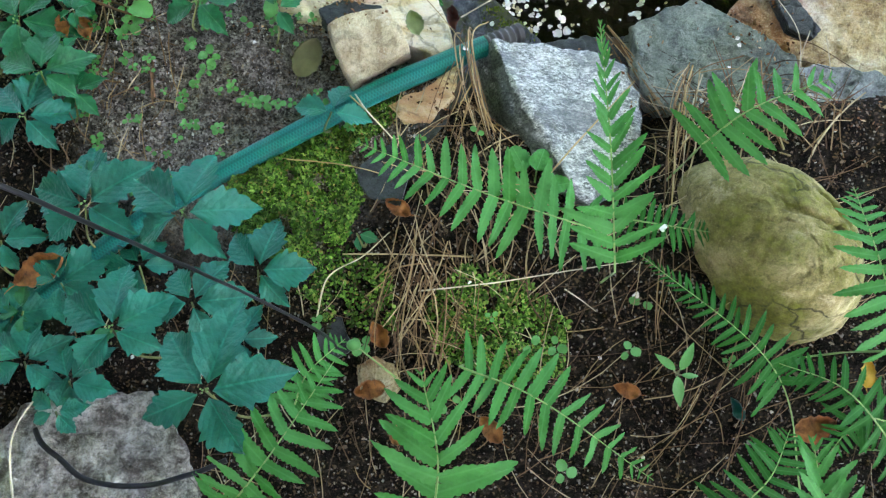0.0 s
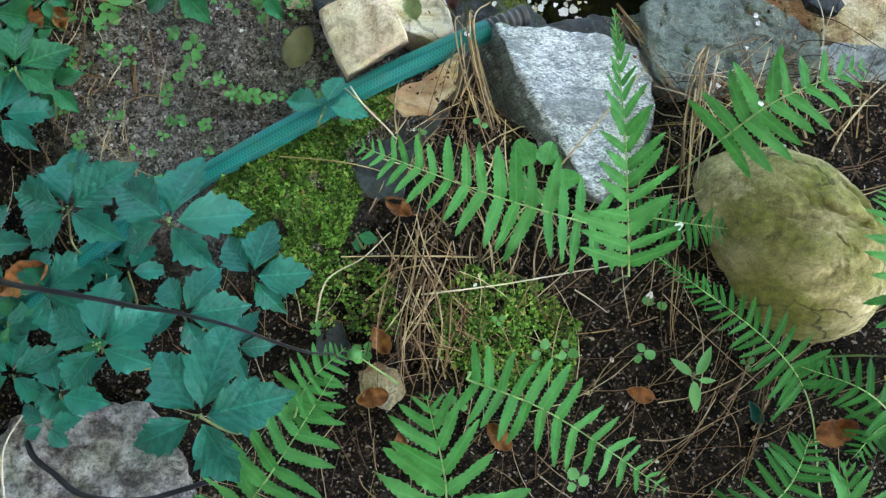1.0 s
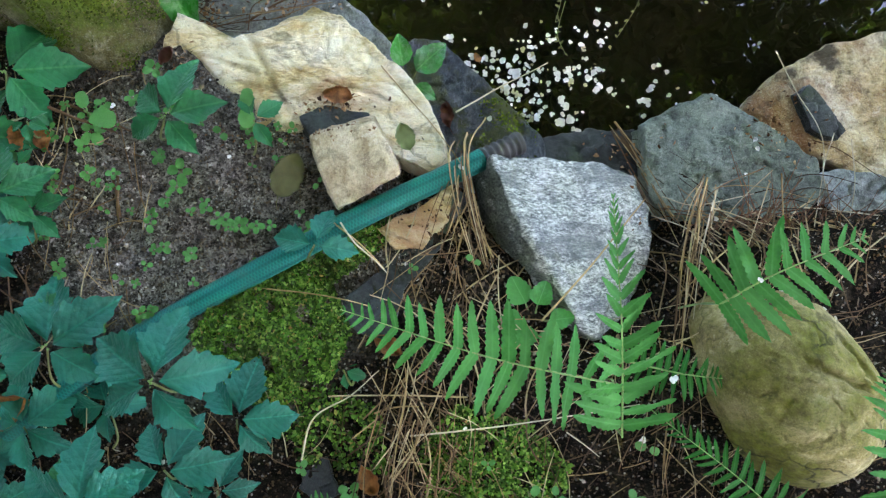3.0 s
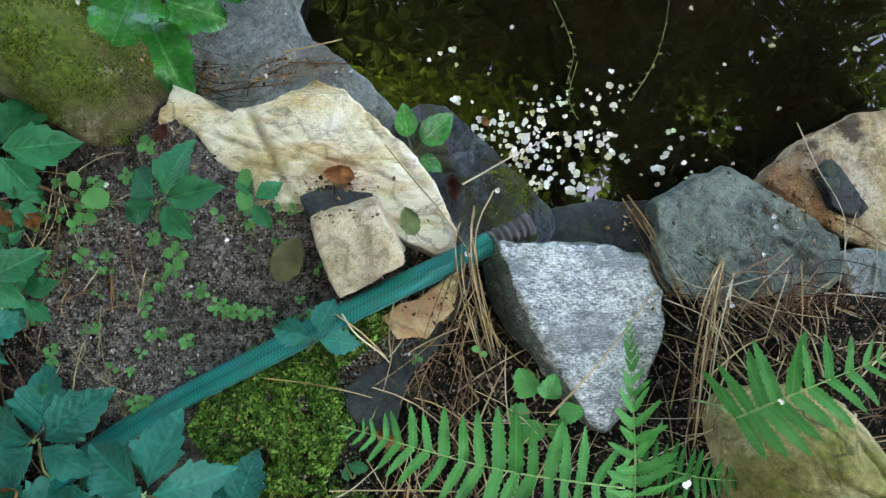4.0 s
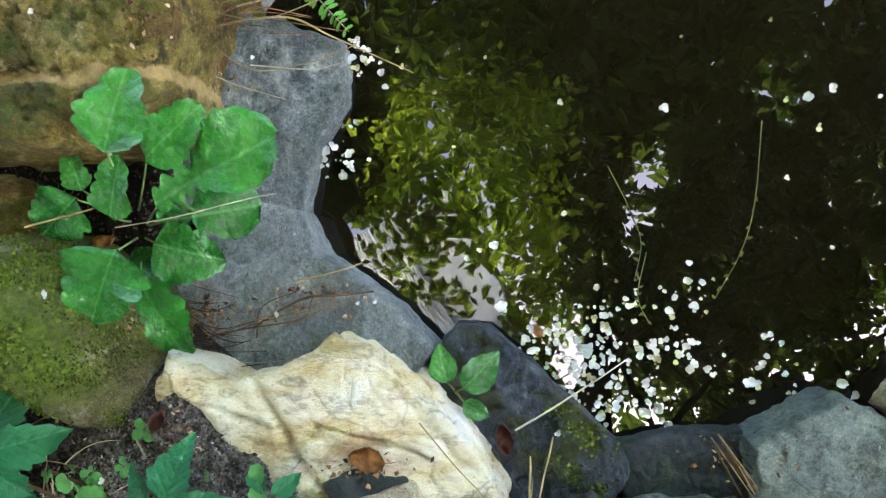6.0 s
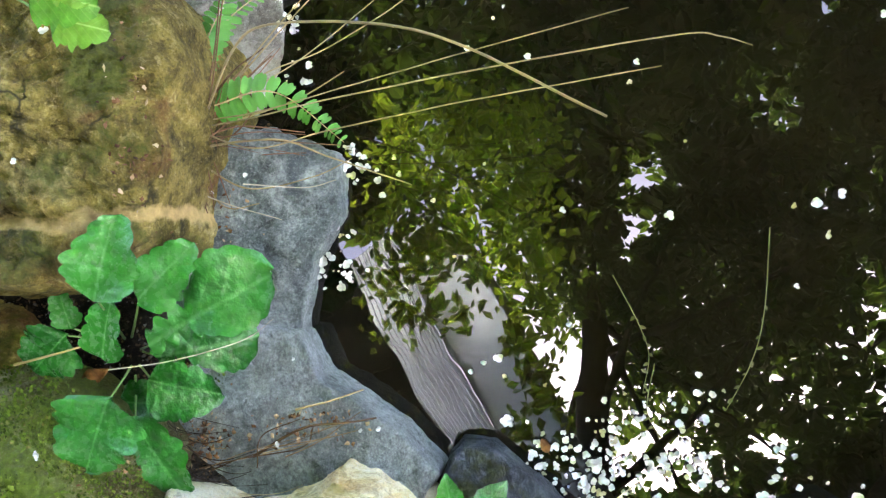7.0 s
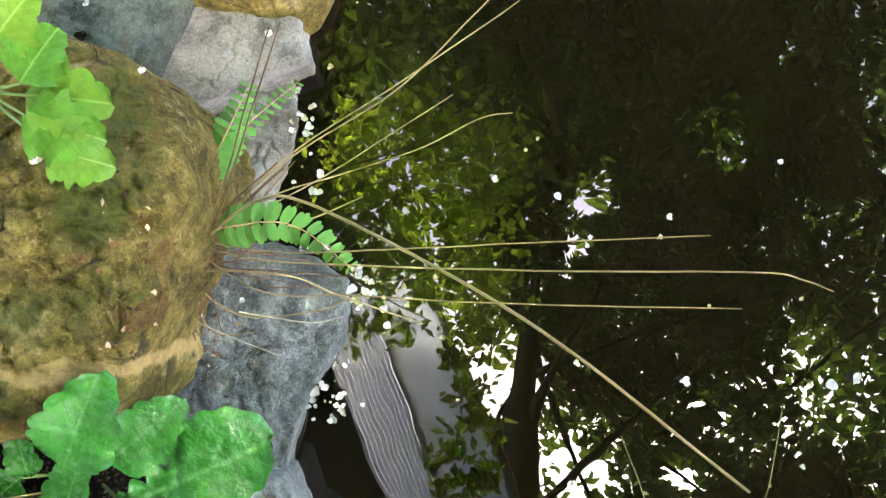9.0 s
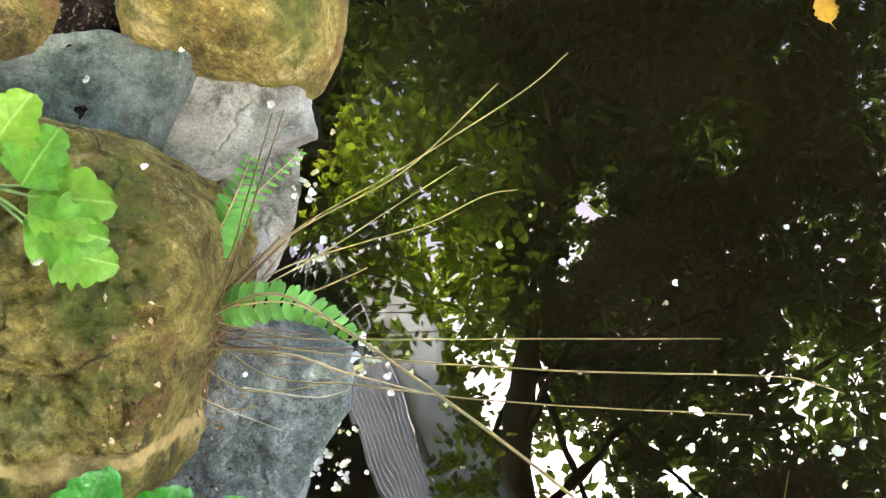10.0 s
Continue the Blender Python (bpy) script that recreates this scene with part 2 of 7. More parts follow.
DSLATE = rock_mat("wet_dark_slate", [(0.2, (0.010, 0.013, 0.013)), (0.8, (0.036, 0.042, 0.040))], 12, 160, 0.3, 0.4, 0.5, moss=(0.03, 0.05, 0.012), moss_at=(0.58, 0.72), spec=0.2)
MOSSROCK = rock_mat("mossy_boulder", [(0.1, (0.045, 0.040, 0.012)), (0.5, (0.14, 0.118, 0.040)), (0.92, (0.38, 0.36, 0.26))],
                    9, 230, 0.45, 0.95, 1.0, moss=(0.12, 0.185, 0.010), moss_at=(0.38, 0.56))
BROWN_STOPS = [(0.08, (0.045, 0.034, 0.009)), (0.4, (0.165, 0.125, 0.022)), (0.7, (0.29, 0.22, 0.050)), (0.95, (0.52, 0.41, 0.17))]
BROWNROCK = rock_mat("lichened_brown_boulder", BROWN_STOPS, 15, 150, 0.55, 0.9, 1.0, moss=(0.10, 0.12, 0.012), moss_at=(0.50, 0.62), stain=(0.16, 0.075, 0.02), stain_at=(0.55, 0.66), flecks=0.2)
SPLITROCK = rock_mat("split_brown_boulder", BROWN_STOPS, 15, 150, 0.55, 0.9, 1.0, moss=(0.10, 0.12, 0.012), moss_at=(0.50, 0.62), stain=(0.16, 0.075, 0.02), stain_at=(0.55, 0.66), flecks=0.2, cracks=0.85,
                     scar=(0.826, 0.0055, (0.72, 0.50, 0.20)))
BOULDER = rock_mat("olive_boulder", [(0.05, (0.11, 0.090, 0.025)), (0.4, (0.24, 0.20, 0.078)), (0.7, (0.38, 0.32, 0.16)), (0.95, (0.56, 0.48, 0.30))],
                   8, 200, 0.4, 0.85, 0.4, moss=(0.13, 0.135, 0.014), moss_at=(0.40, 0.54), cracks=0.8, flecks=0.2)
LIGHTSTONE = rock_mat("pale_grey_stone", [(0.1, (0.12, 0.108, 0.088)), (0.5, (0.25, 0.238, 0.21)), (0.9, (0.37, 0.355, 0.325))], 12, 220, 0.3, 0.85, 0.5,
                      stain=(0.17, 0.14, 0.08))
PAVER = rock_mat("weathered_concrete", [(0.2, (0.16, 0.14, 0.115)), (0.45, (0.44, 0.41, 0.36)), (0.8, (0.66, 0.63, 0.58))], 34, 140, 0.9, 0.95, 1.0,
                 stain=(0.12, 0.10, 0.085), stain_at=(0.56, 0.64))


def water_mat():
    k = Mat("pond_water", 0.0, 0.45)
    k.color(k.ramp(k.noise(6), [(0.3, (0.003, 0.0025, 0.001)), (0.7, (0.006, 0.005, 0.002))]))
    k.b.inputs["IOR"].default_value = 1.4
    k.bump(k.math("ADD", k.noise(8, 2, 0.4), k.math("MULTIPLY", k.noise(35, 1, 0.4), 0.03)), 0.035, 0.02)
    return k.m


WATER = water_mat()


def hose_mat():
    k = Mat("green_hose", 0.38, 0.2)
    sep = k.n.new("ShaderNodeSeparateXYZ")
    k.l.new(k.n.new("ShaderNodeTexCoord").outputs["UV"], sep.inputs[0])

    def thread(sign, turns):
        run = k.math("FRACT", k.math("ADD", k.math("MULTIPLY", sep.outputs[0], 260.0), k.math("MULTIPLY", sep.outputs[1], sign * turns)))
        return k.math("ABSOLUTE", k.math("SUBTRACT", run, 0.5))

    one, two = thread(1, 10.0), thread(-1, 10.0)
    yarn = k.math("MAXIMUM", k.ramp(one, [(0.10, 1.0), (0.2, 0.0)]), k.ramp(two, [(0.10, 1.0), (0.2, 0.0)]))
    stripe = k.ramp(k.math("ABSOLUTE", k.math("SUBTRACT", k.math("FRACT", k.math("MULTIPLY", sep.outputs[1], 6.0)), 0.5)), [(0.10, 1.0), (0.2, 0.0)])
    c = k.mix(k.math("MULTIPLY", yarn, 0.5), (0.0005, 0.082, 0.066), (0.006, 0.165, 0.132))
    c = k.mix(k.math("MULTIPLY", stripe, 0.45), c, (0.002, 0.040, 0.040))
    dirt = k.ramp(k.noise(26, 8, 0.7), [(0.56, 0.0), (0.74, 0.35)])
    k.color(k.mix(dirt, c, (0.050, 0.060, 0.040)))
    k.rough(k.ramp(k.noise(60, 5), [(0.3, 0.3), (0.7, 0.6)]))
    k.bump(yarn, 0.3, 0.0008)
    return k.m


HOSE = hose_mat()
BLACK = plain("black_plastic", (0.009, 0.009, 0.010), 0.5, 0.2)
THREAD = plain("dark_grey_plastic", (0.040, 0.037, 0.035), 0.5, 0.3)
CREEPER = leaf_mat("creeper_leaf", (0.005, 0.082, 0.052), 0.42, 0.28, 0.35, 0.12, tip=(0.010, 0.155, 0.104), vein=(0.018, 0.175, 0.115), ribs=8, wrinkle=0.22)
CREEPER_GREEN = leaf_mat("green_creeper_leaf", (0.006, 0.085, 0.024), 0.42, 0.28, 0.35, 0.12, tip=(0.012, 0.135, 0.048), vein=(0.04, 0.16, 0.06), ribs=8, wrinkle=0.22)
FERN = leaf_mat("fern_leaf", (0.042, 0.185, 0.030), 0.55, 0.2, 0.4, 0.3, tip=(0.085, 0.27, 0.072), vein=(0.075, 0.25, 0.06), ribs=11)
# darker copy of the fern leaf, with the shade of the low corner in its colour
FERN_SHADED = leaf_mat("fern_leaf_shaded", (0.017, 0.095, 0.012), 0.6, 0.15, 0.3, 0.2, vein=(0.04, 0.15, 0.03), ribs=11)
DOCK = leaf_mat("broad_leaf", (0.010, 0.108, 0.010), 0.26, 0.55, 0.4, 0.15, tip=(0.042, 0.24, 0.025), vein=(0.09, 0.28, 0.07), ribs=5, wrinkle=0.16)
LIME = leaf_mat("lime_leaf", (0.055, 0.19, 0.012), 0.45, 0.25, 0.45, 0.25, tip=(0.20, 0.28, 0.02), vein=(0.22, 0.36, 0.09), ribs=6)
SEEDLING = leaf_mat("seedling_leaf", (0.07, 0.22, 0.045), 0.5, 0.35, 0.3, 0.25, tip=(0.10, 0.28, 0.08))
SWORD = leaf_mat("sword_fern_leaf", (0.075, 0.23, 0.028), 0.4, 0.4, 0.25, 0.25)
def moss_mat():
    k = Mat("moss", 0.85, 0.2)
    c = k.ramp(k.island(), [(0.0, (0.010, 0.022, 0.004)), (0.35, (0.04, 0.10, 0.010)), (0.7, (0.10, 0.205, 0.024)), (0.93, (0.22, 0.34, 0.06)), (1.0, (0.26, 0.17, 0.06))])
    k.color(k.mix(k.ramp(k.spread(k.noise(35, 4)), [(0.2, 0.6), (0.5, 0.0)]), c, (0.02, 0.034, 0.007)))
    return k.m


MOSS = moss_mat()
DEEPMOSS = Mat("dark_moss", 0.9, 0.1)
DEEPMOSS = DEEPMOSS.color(DEEPMOSS.ramp(DEEPMOSS.island(), [(0.0, (0.030, 0.040, 0.006)), (0.5, (0.070, 0.100, 0.010)), (0.9, (0.12, 0.165, 0.016)), (1.0, (0.18, 0.16, 0.05))])).m
STEM = plain("green_brown_stem", (0.12, 0.13, 0.04), 0.6)
RACHIS = plain("pale_green_stem", (0.16, 0.26, 0.07), 0.5)
STRAW = plain("dry_straw", (0.34, 0.24, 0.11), 0.7, 0.25, 0.35, 25)
TWIG = plain("brown_twig", (0.085, 0.048, 0.022), 0.8, 0.2, 0.5, 30)
PALESTEM = plain("bleached_stem", (0.42, 0.36, 0.26), 0.7, 0.25, 0.25, 25)
REED = plain("dry_reed", (0.23, 0.17, 0.075), 0.55, 0.3, 0.35, 20)
DEADLEAF = plain("dead_leaf", (0.28, 0.115, 0.032), 0.7, 0.3, 0.7, 110)
PETAL = leaf_mat("white_petal", (0.70, 0.68, 0.68), 0.6, 0.3, 0.14, 0.3, tip=(0.82, 0.81, 0.82))
FADED = leaf_mat("faded_petal", (0.50, 0.44, 0.30), 0.7, 0.3, 0.2, 0.2, tip=(0.42, 0.42, 0.16))
BARK = plain("bark", (0.045, 0.035, 0.025), 0.9, 0.2, 0.4, 12)
CANOPY = leaf_mat("tree_leaf", (0.095, 0.175, 0.016), 0.5, 0.3, 0.5, 0.62, tip=(0.20, 0.28, 0.025))
# lighter copy of the tree leaf, sunlight through the blades put into its colour
LIT_LEAF = leaf_mat("lit_tree_leaf", (0.48, 0.68, 0.035), 0.5, 0.3, 0.2, 0.9, tip=(0.58, 0.76, 0.05))
SIDING = plain("white_painted_siding", (0.78, 0.78, 0.77), 0.5, 0.3, 0.04, 8)
PANEL = plain("light_grey_panel", (0.62, 0.63, 0.65), 0.6, 0.3, 0.05, 6)
ROOF = plain("dark_roofing", (0.06, 0.058, 0.055), 0.9, 0.2, 0.25, 20)


# ---- builders ----
def mesh_object(name, bm, material, smooth=True):
    me = bpy.data.meshes.new(name)
    bm.to_mesh(me)
    bm.free()
    me.materials.append(material)
    if smooth:
        me.polygons.foreach_set("use_smooth", [True] * len(me.polygons))
    return new(name, me)


def thing(name, at, label, category, group="", turn=0.0):
    ob = new(name)
    ob.empty_display_size = 0.03
    ob.matrix_world = pose(*at, 0, 0, turn)
    return tagged(ob, label, category, group)


def part(name, bm, material, parent, label="", smooth=True, local=False):
    """Links bm as one mesh under parent; bm is in world metres unless local."""
    ob = mesh_object(name, bm, material, smooth)
    ob.parent = parent
    if not local:
        ob.matrix_parent_inverse = world_of(parent).inverted()
    if label:
        ob["label"] = label
    return ob


def world_of(ob):
    return ob.matrix_basis if ob.parent is None else world_of(ob.parent) @ ob.matrix_parent_inverse @ ob.matrix_basis


def fbm(x, y, z, octaves=4):
    return noise.fractal(Vector((x, y, z)), 1.0, 2.0, octaves)


def resample(points, n, smooth=1):
    """n points at even steps round a closed outline, its corners slightly rounded."""
    pts = [Vector(p) for p in points]
    for _ in range(smooth):
        out = []
        for i, p in enumerate(pts):
            q = pts[(i + 1) % len(pts)]
            out += [p.lerp(q, 0.25), p.lerp(q, 0.75)]
        pts = out
    lens = [(pts[(i + 1) % len(pts)] - p).length for i, p in enumerate(pts)]
    total, res, i, run = sum(lens), [], 0, 0.0
    for k in range(n):
        d = total * k / n
        while run + lens[i] < d:
            run += lens[i]
            i += 1
        res.append(pts[i].lerp(pts[(i + 1) % len(pts)], (d - run) / lens[i]))
    return res


def rock(name, outline, top, base, material, label, category="stone", profile="slab", tilt=(0, 0), center=None,
         lump=0.006, rag=0.004, seed=0, n=150, group="", smooth=0, steps=0.0, spread=1.06, grooves=()):
    """A stone on its outline: a dome or a slab with a broken edge, down to its base."""
    edge = resample(outline, n, smooth if profile != "dome" else max(smooth, 1))
    c = Vector(center) if center else sum(edge, Vector((0, 0))) / n
    bm = bmesh.new()
    if profile == "dome":
        rings = [(0.0, 1.0), (0.15, 0.99), (0.3, 0.96), (0.44, 0.91), (0.57, 0.84), (0.69, 0.74), (0.79, 0.62), (0.88, 0.46), (0.95, 0.28), (0.99, 0.1), (1.0, -0.1)]
    elif profile == "block":
        rings = [(0.0, 1.0), (0.2, 1.0), (0.4, 0.99), (0.6, 0.98), (0.75, 0.96), (0.86, 0.94), (0.94, 0.9), (0.98, 0.8), (1.0, 0.6), (1.01, 0.3), (1.0, 0.0)]
    else:
        rings = [(0.0, 1.0), (0.2, 1.0), (0.38, 1.0), (0.54, 1.0), (0.68, 1.0), (0.8, 1.0), (0.9, 1.0), (0.965, 0.995), (0.985, 0.985), (0.997, 0.955), (1.0, 0.90), (0.996, 0.70), (1.006, 0.68), (1.002, 0.48), (1.016, 0.46), (1.012, 0.24), (1.02, 0.0)]
    rows = []
    rings = rings + [(spread, -0.6)]
    fine = []
    for (r0, h0), (r1, h1) in zip(rings, rings[1:]):
        cuts = max(1, round((r1 - r0) / 0.028), round(abs(h1 - h0) / 0.09))
        fine += [(r0 + (r1 - r0) * k / cuts, h0 + (h1 - h0) * k / cuts) for k in range(1, cuts + 1)]
    for r, h in fine:
        row = []
        for p in edge:
            q = c + (p - c) * r
            hgt = top + tilt[0] * (q.x - c.x) + tilt[1] * (q.y - c.y)
            z = base + (hgt - base) * h
            f = fbm(q.x * 9 + seed, q.y * 9, seed * 1.7)
            g = fbm(q.x * 40 + seed, q.y * 40, seed * 0.3 + z * 8, 2)
            pit = 1 - abs(fbm(q.x * 38 + seed, q.y * 38, seed * 2.3 + z * 20, 2))
            z += (lump * f + lump * 0.4 * g - lump * 0.5 * max(0.0, pit - 0.86) / 0.14) * (0.4 + 0.6 * min(1, max(h, 0) * 2))
            if steps and h > 0.9:
                z = z * 0.35 + 0.65 * (round(z / steps) * steps)
            if h > 0.15:
                for gx, gy, hx, hy, wide, deep in grooves:
                    # a crack along a wavering line, closing at both ends
                    ux, uy = hx - gx, hy - gy
                    t = max(0.0, min(1.0, ((q.x - gx) * ux + (q.y - gy) * uy) / (ux * ux + uy * uy)))
                    wob = 0.006 * noise.noise(Vector((q.x * 45, q.y * 45, seed)))
                    off = math.hypot(q.x - gx - t * ux, q.y - gy - t * uy) + wob
                    z -= deep * math.exp(-(off / wide) ** 2) * (0.35 + 0.65 * math.sin(math.pi * t))
            chip = noise.cell(Vector((q.x * 70 + seed, q.y * 70, round(h * 3)))) - 0.5
            s = rag * (fbm(q.x * 30, q.y * 30, seed + round(h * 4) * 3.1) + 0.5 * g + (0.25 * chip if profile == "slab" else 0.0)) * (r ** 6)
            q = q + (p - c).normalized() * s
            row.append(bm.verts.new((q.x, q.y, z)))
        rows.append(row)
    top_v = bm.verts.new((c.x, c.y, top + lump * fbm(c.x * 9 + seed, c.y * 9, seed * 1.7)))
    for i in range(n):
        j = (i + 1) % n
        bm.faces.new((top_v, rows[0][i], rows[0][j]))
        for a, b in zip(rows, rows[1:]):
            bm.faces.new((a[i], b[i], b[j], a[j]))
    bmesh.ops.recalc_face_normals(bm, faces=bm.faces)
    ob = mesh_object(name, bm, material)
    return tagged(ob, label, category, group)


def hull_rock(name, points, material, label, cuts=4, lump=0.004, seed=0, bevel=0.006):
    """An angular stone: the hull of its corners, edges knocked off and the faces roughened."""
    bm = bmesh.new()
    for p in points:
        bm.verts.new(p)
    bmesh.ops.convex_hull(bm, input=bm.verts)
    bmesh.ops.delete(bm, geom=[v for v in bm.verts if not v.link_faces], context="VERTS")
    bmesh.ops.dissolve_limit(bm, angle_limit=radians(6), verts=bm.verts, edges=bm.edges)
    bmesh.ops.bevel(bm, geom=list(bm.edges), offset=bevel, segments=2, profile=0.6, affect="EDGES")
    bmesh.ops.triangulate(bm, faces=bm.faces)
    for _ in range(cuts):
        long = [e for e in bm.edges if e.calc_length() > 0.009]
        if not long:
            break
        bmesh.ops.subdivide_edges(bm, edges=long, cuts=1)
        bmesh.ops.triangulate(bm, faces=bm.faces)
    bm.normal_update()
    for v in bm.verts:
        f = fbm(v.co.x * 16 + seed, v.co.y * 16, v.co.z * 16) + 0.45 * fbm(v.co.x * 70, v.co.y * 70, v.co.z * 70 + seed, 3)
        v.co += v.normal * lump * f
    return tagged(mesh_object(name, bm, material), label, "stone")


def tube(bm, pts, radius, sides=8, taper=1.0, cap=True, flat=1.0):
    """A round stem along points; taper: its end radius over its first."""
    pts = [Vector(p) for p in pts]
    rows = []
    for i, p in enumerate(pts):
        d = (pts[min(i + 1, len(pts) - 1)] - pts[max(i - 1, 0)]).normalized()
        side = d.cross(Vector((0, 0, 1)))
        side = side.normalized() if side.length > 1e-4 else Vector((1, 0, 0))
        up = side.cross(d)
        r = radius * (1 + (taper - 1) * i / (len(pts) - 1))
        rows.append([bm.verts.new(p + (side * math.cos(a) + up * math.sin(a) * flat) * r) for a in (2 * math.pi * k / sides for k in range(sides))])
    for a, b in zip(rows, rows[1:]):
        for k in range(sides):
            bm.faces.new((a[k], b[k], b[(k + 1) % sides], a[(k + 1) % sides]))
    if cap:
        bm.faces.new(rows[0][::-1])
        bm.faces.new(rows[-1])
    return rows


def curve_points(ctrl, n):
    """n points on a smooth curve through control points."""
    c = [Vector(p) for p in ctrl]
    c = [c[0] * 2 - c[1]] + c + [c[-1] * 2 - c[-2]]
    res = []
    for k in range(n):
        u = k / (n - 1) * (len(c) - 3)
        i = min(int(u), len(c) - 4)
        t = u - i
        a, b, d, e = c[i:i + 4]
        res.append(0.5 * ((2 * b) + (d - a) * t + (2 * a - 5 * b + 4 * d - e) * t * t + (3 * b - a - 3 * d + e) * t ** 3))
    return res


# ---- pond, ground and water ----
SHORE = [(4.0, 0.9), (1.5, 0.62), (0.8, 0.50), (0.46, 0.47), (0.33, 0.46), (0.22, 0.43), (0.13, 0.435), (0.05, 0.49), (-0.04, 0.55), (-0.10, 0.58), (-0.16, 0.63),
         (-0.20, 0.70), (-0.19, 0.78), (-0.165, 0.85), (-0.17, 0.92), (-0.23, 1.0), (-0.22, 1.10), (-0.22, 1.25), (-0.3, 1.6), (-0.6, 2.6), (0.5, 4.0), (3.0, 4.2), (5.0, 2.5)]


def shore_distance(x, y):
    """Metres inland of the pond's edge; negative over the water."""
    best, inside = 1e9, False
    for i, (ax, ay) in enumerate(SHORE):
        bx, by = SHORE[(i + 1) % len(SHORE)]
        dx, dy = bx - ax, by - ay
        t = max(0.0, min(1.0, ((x - ax) * dx + (y - ay) * dy) / (dx * dx + dy * dy)))
        best = min(best, math.hypot(x - ax - t * dx, y - ay - t * dy))
        if (ay > y) != (by > y) and x < ax + (y - ay) * dx / dy:
            inside = not inside
    return -best if inside else best


def ease(a, b, x):
    t = max(0.0, min(1.0, (x - a) / (b - a)))
    return t * t * (3 - 2 * t)


def ground_height(x, y, rough=True):
    d = shore_distance(x, y)
    if d < 0:
        return -0.35 * ease(0.0, -0.25, d) - 0.02
    far = ease(0.0, 1.0, math.hypot(x, y - 0.5) - 1.2)
    z = -0.02 + 0.05 * ease(0.0, 0.08, d) + 0.10 * ease(0.09, 0.17, d)
    z -= 0.20 * max(0.0, 0.18 - y) * (1 - far)
    z -= 0.05 * ease(-0.22, -0.30, x) * ease(0.52, 0.62, y) * (1 - far)
    z -= 0.055 * math.exp(-((x - 0.20) ** 2 + (y - 0.27) ** 2) / 0.006)
    if rough:
        z += 0.008 * fbm(x * 7, y * 7, 3.1) + 0.005 * fbm(x * 30, y * 30, 7.7) + 0.0035 * fbm(x * 110, y * 110, 1.1)
    return z


def build_ground():
    xs = [-80, -30, -12, -6, -3, -1.8, -1.2, -0.9] + [-0.75 + 0.0085 * i for i in range(177)] + [0.9, 1.2, 1.8, 3, 6, 12, 30, 80]
    ys = [-80, -30, -12, -6, -3, -1.6, -0.9, -0.5] + [-0.3 + 0.0085 * i for i in range(194)] + [1.5, 1.8, 2.4, 3.2, 4.2, 6, 12, 30, 80]
    verts = [(x, y, ground_height(x, y)) for y in ys for x in xs]
    w = len(xs)
    faces = [(j * w + i, j * w + i + 1, (j + 1) * w + i + 1, (j + 1) * w + i) for j in range(len(ys) - 1) for i in range(w - 1)]
    me = bpy.data.meshes.new("ground")
    me.from_pydata(verts, [], faces)
    me.materials.append(SOIL)
    me.polygons.foreach_set("use_smooth", [True] * len(me.polygons))
    return tagged(new("ground", me), "dark crumbly garden soil with grit and litter", "ground", kind="structure")


ground = build_ground()

bm = bmesh.new()
bmesh.ops.create_grid(bm, x_segments=2, y_segments=2, size=1.0, matrix=Matrix.Translation((2.2, 2.4, 0)) @ Matrix.Diagonal((3.4, 2.6, 1, 1)))
tagged(mesh_object("water", bm, WATER), "still dark brown pond water mirroring trees and sky", "water", kind="structure")

# ---- stones of the bank ----
rock("sandstone_slab", [(-0.306, 0.574), (-0.274, 0.562), (-0.239, 0.542), (-0.189, 0.556), (-0.146, 0.582), (-0.115, 0.57), (-0.06, 0.523), (-0.03, 0.493),
     (-0.009, 0.46), (0.005, 0.431), (0.011, 0.40), (-0.006, 0.385), (-0.04, 0.40), (-0.09, 0.43), (-0.187, 0.43), (-0.27, 0.47), (-0.31, 0.484), (-0.318, 0.52), (-0.318, 0.544)],
     0.132, 0.06, YELLOW, "cream and ochre sandstone slab with a curved broken edge", seed=1, center=(-0.13, 0.485), lump=0.004, rag=0.005, tilt=(0.0, 0.06), n=260,
     grooves=[(-0.222, 0.548, -0.168, 0.450, 0.004, 0.009), (-0.30, 0.53, -0.245, 0.475, 0.006, 0.010), (-0.16, 0.50, -0.06, 0.47, 0.003, 0.004), (-0.10, 0.55, -0.01, 0.44, 0.006, 0.004), (-0.27, 0.52, -0.21, 0.50, 0.004, 0.006)])
hull_rock("sandstone_block", [(-0.136, 0.414, 0.158), (-0.115, 0.423, 0.165), (-0.068, 0.429, 0.168), (-0.052, 0.403, 0.172), (-0.039, 0.373, 0.17), (-0.073, 0.357, 0.168), (-0.106, 0.336, 0.158), (-0.121, 0.367, 0.155),
          (-0.156, 0.441, 0.1), (-0.076, 0.465, 0.1), (-0.04, 0.398, 0.1), (-0.116, 0.348, 0.1), (-0.14, 0.388, 0.1)],
          YBLOCK, "small angular cream sandstone block lying on soil", seed=2, cuts=5, lump=0.0035, bevel=0.0015)
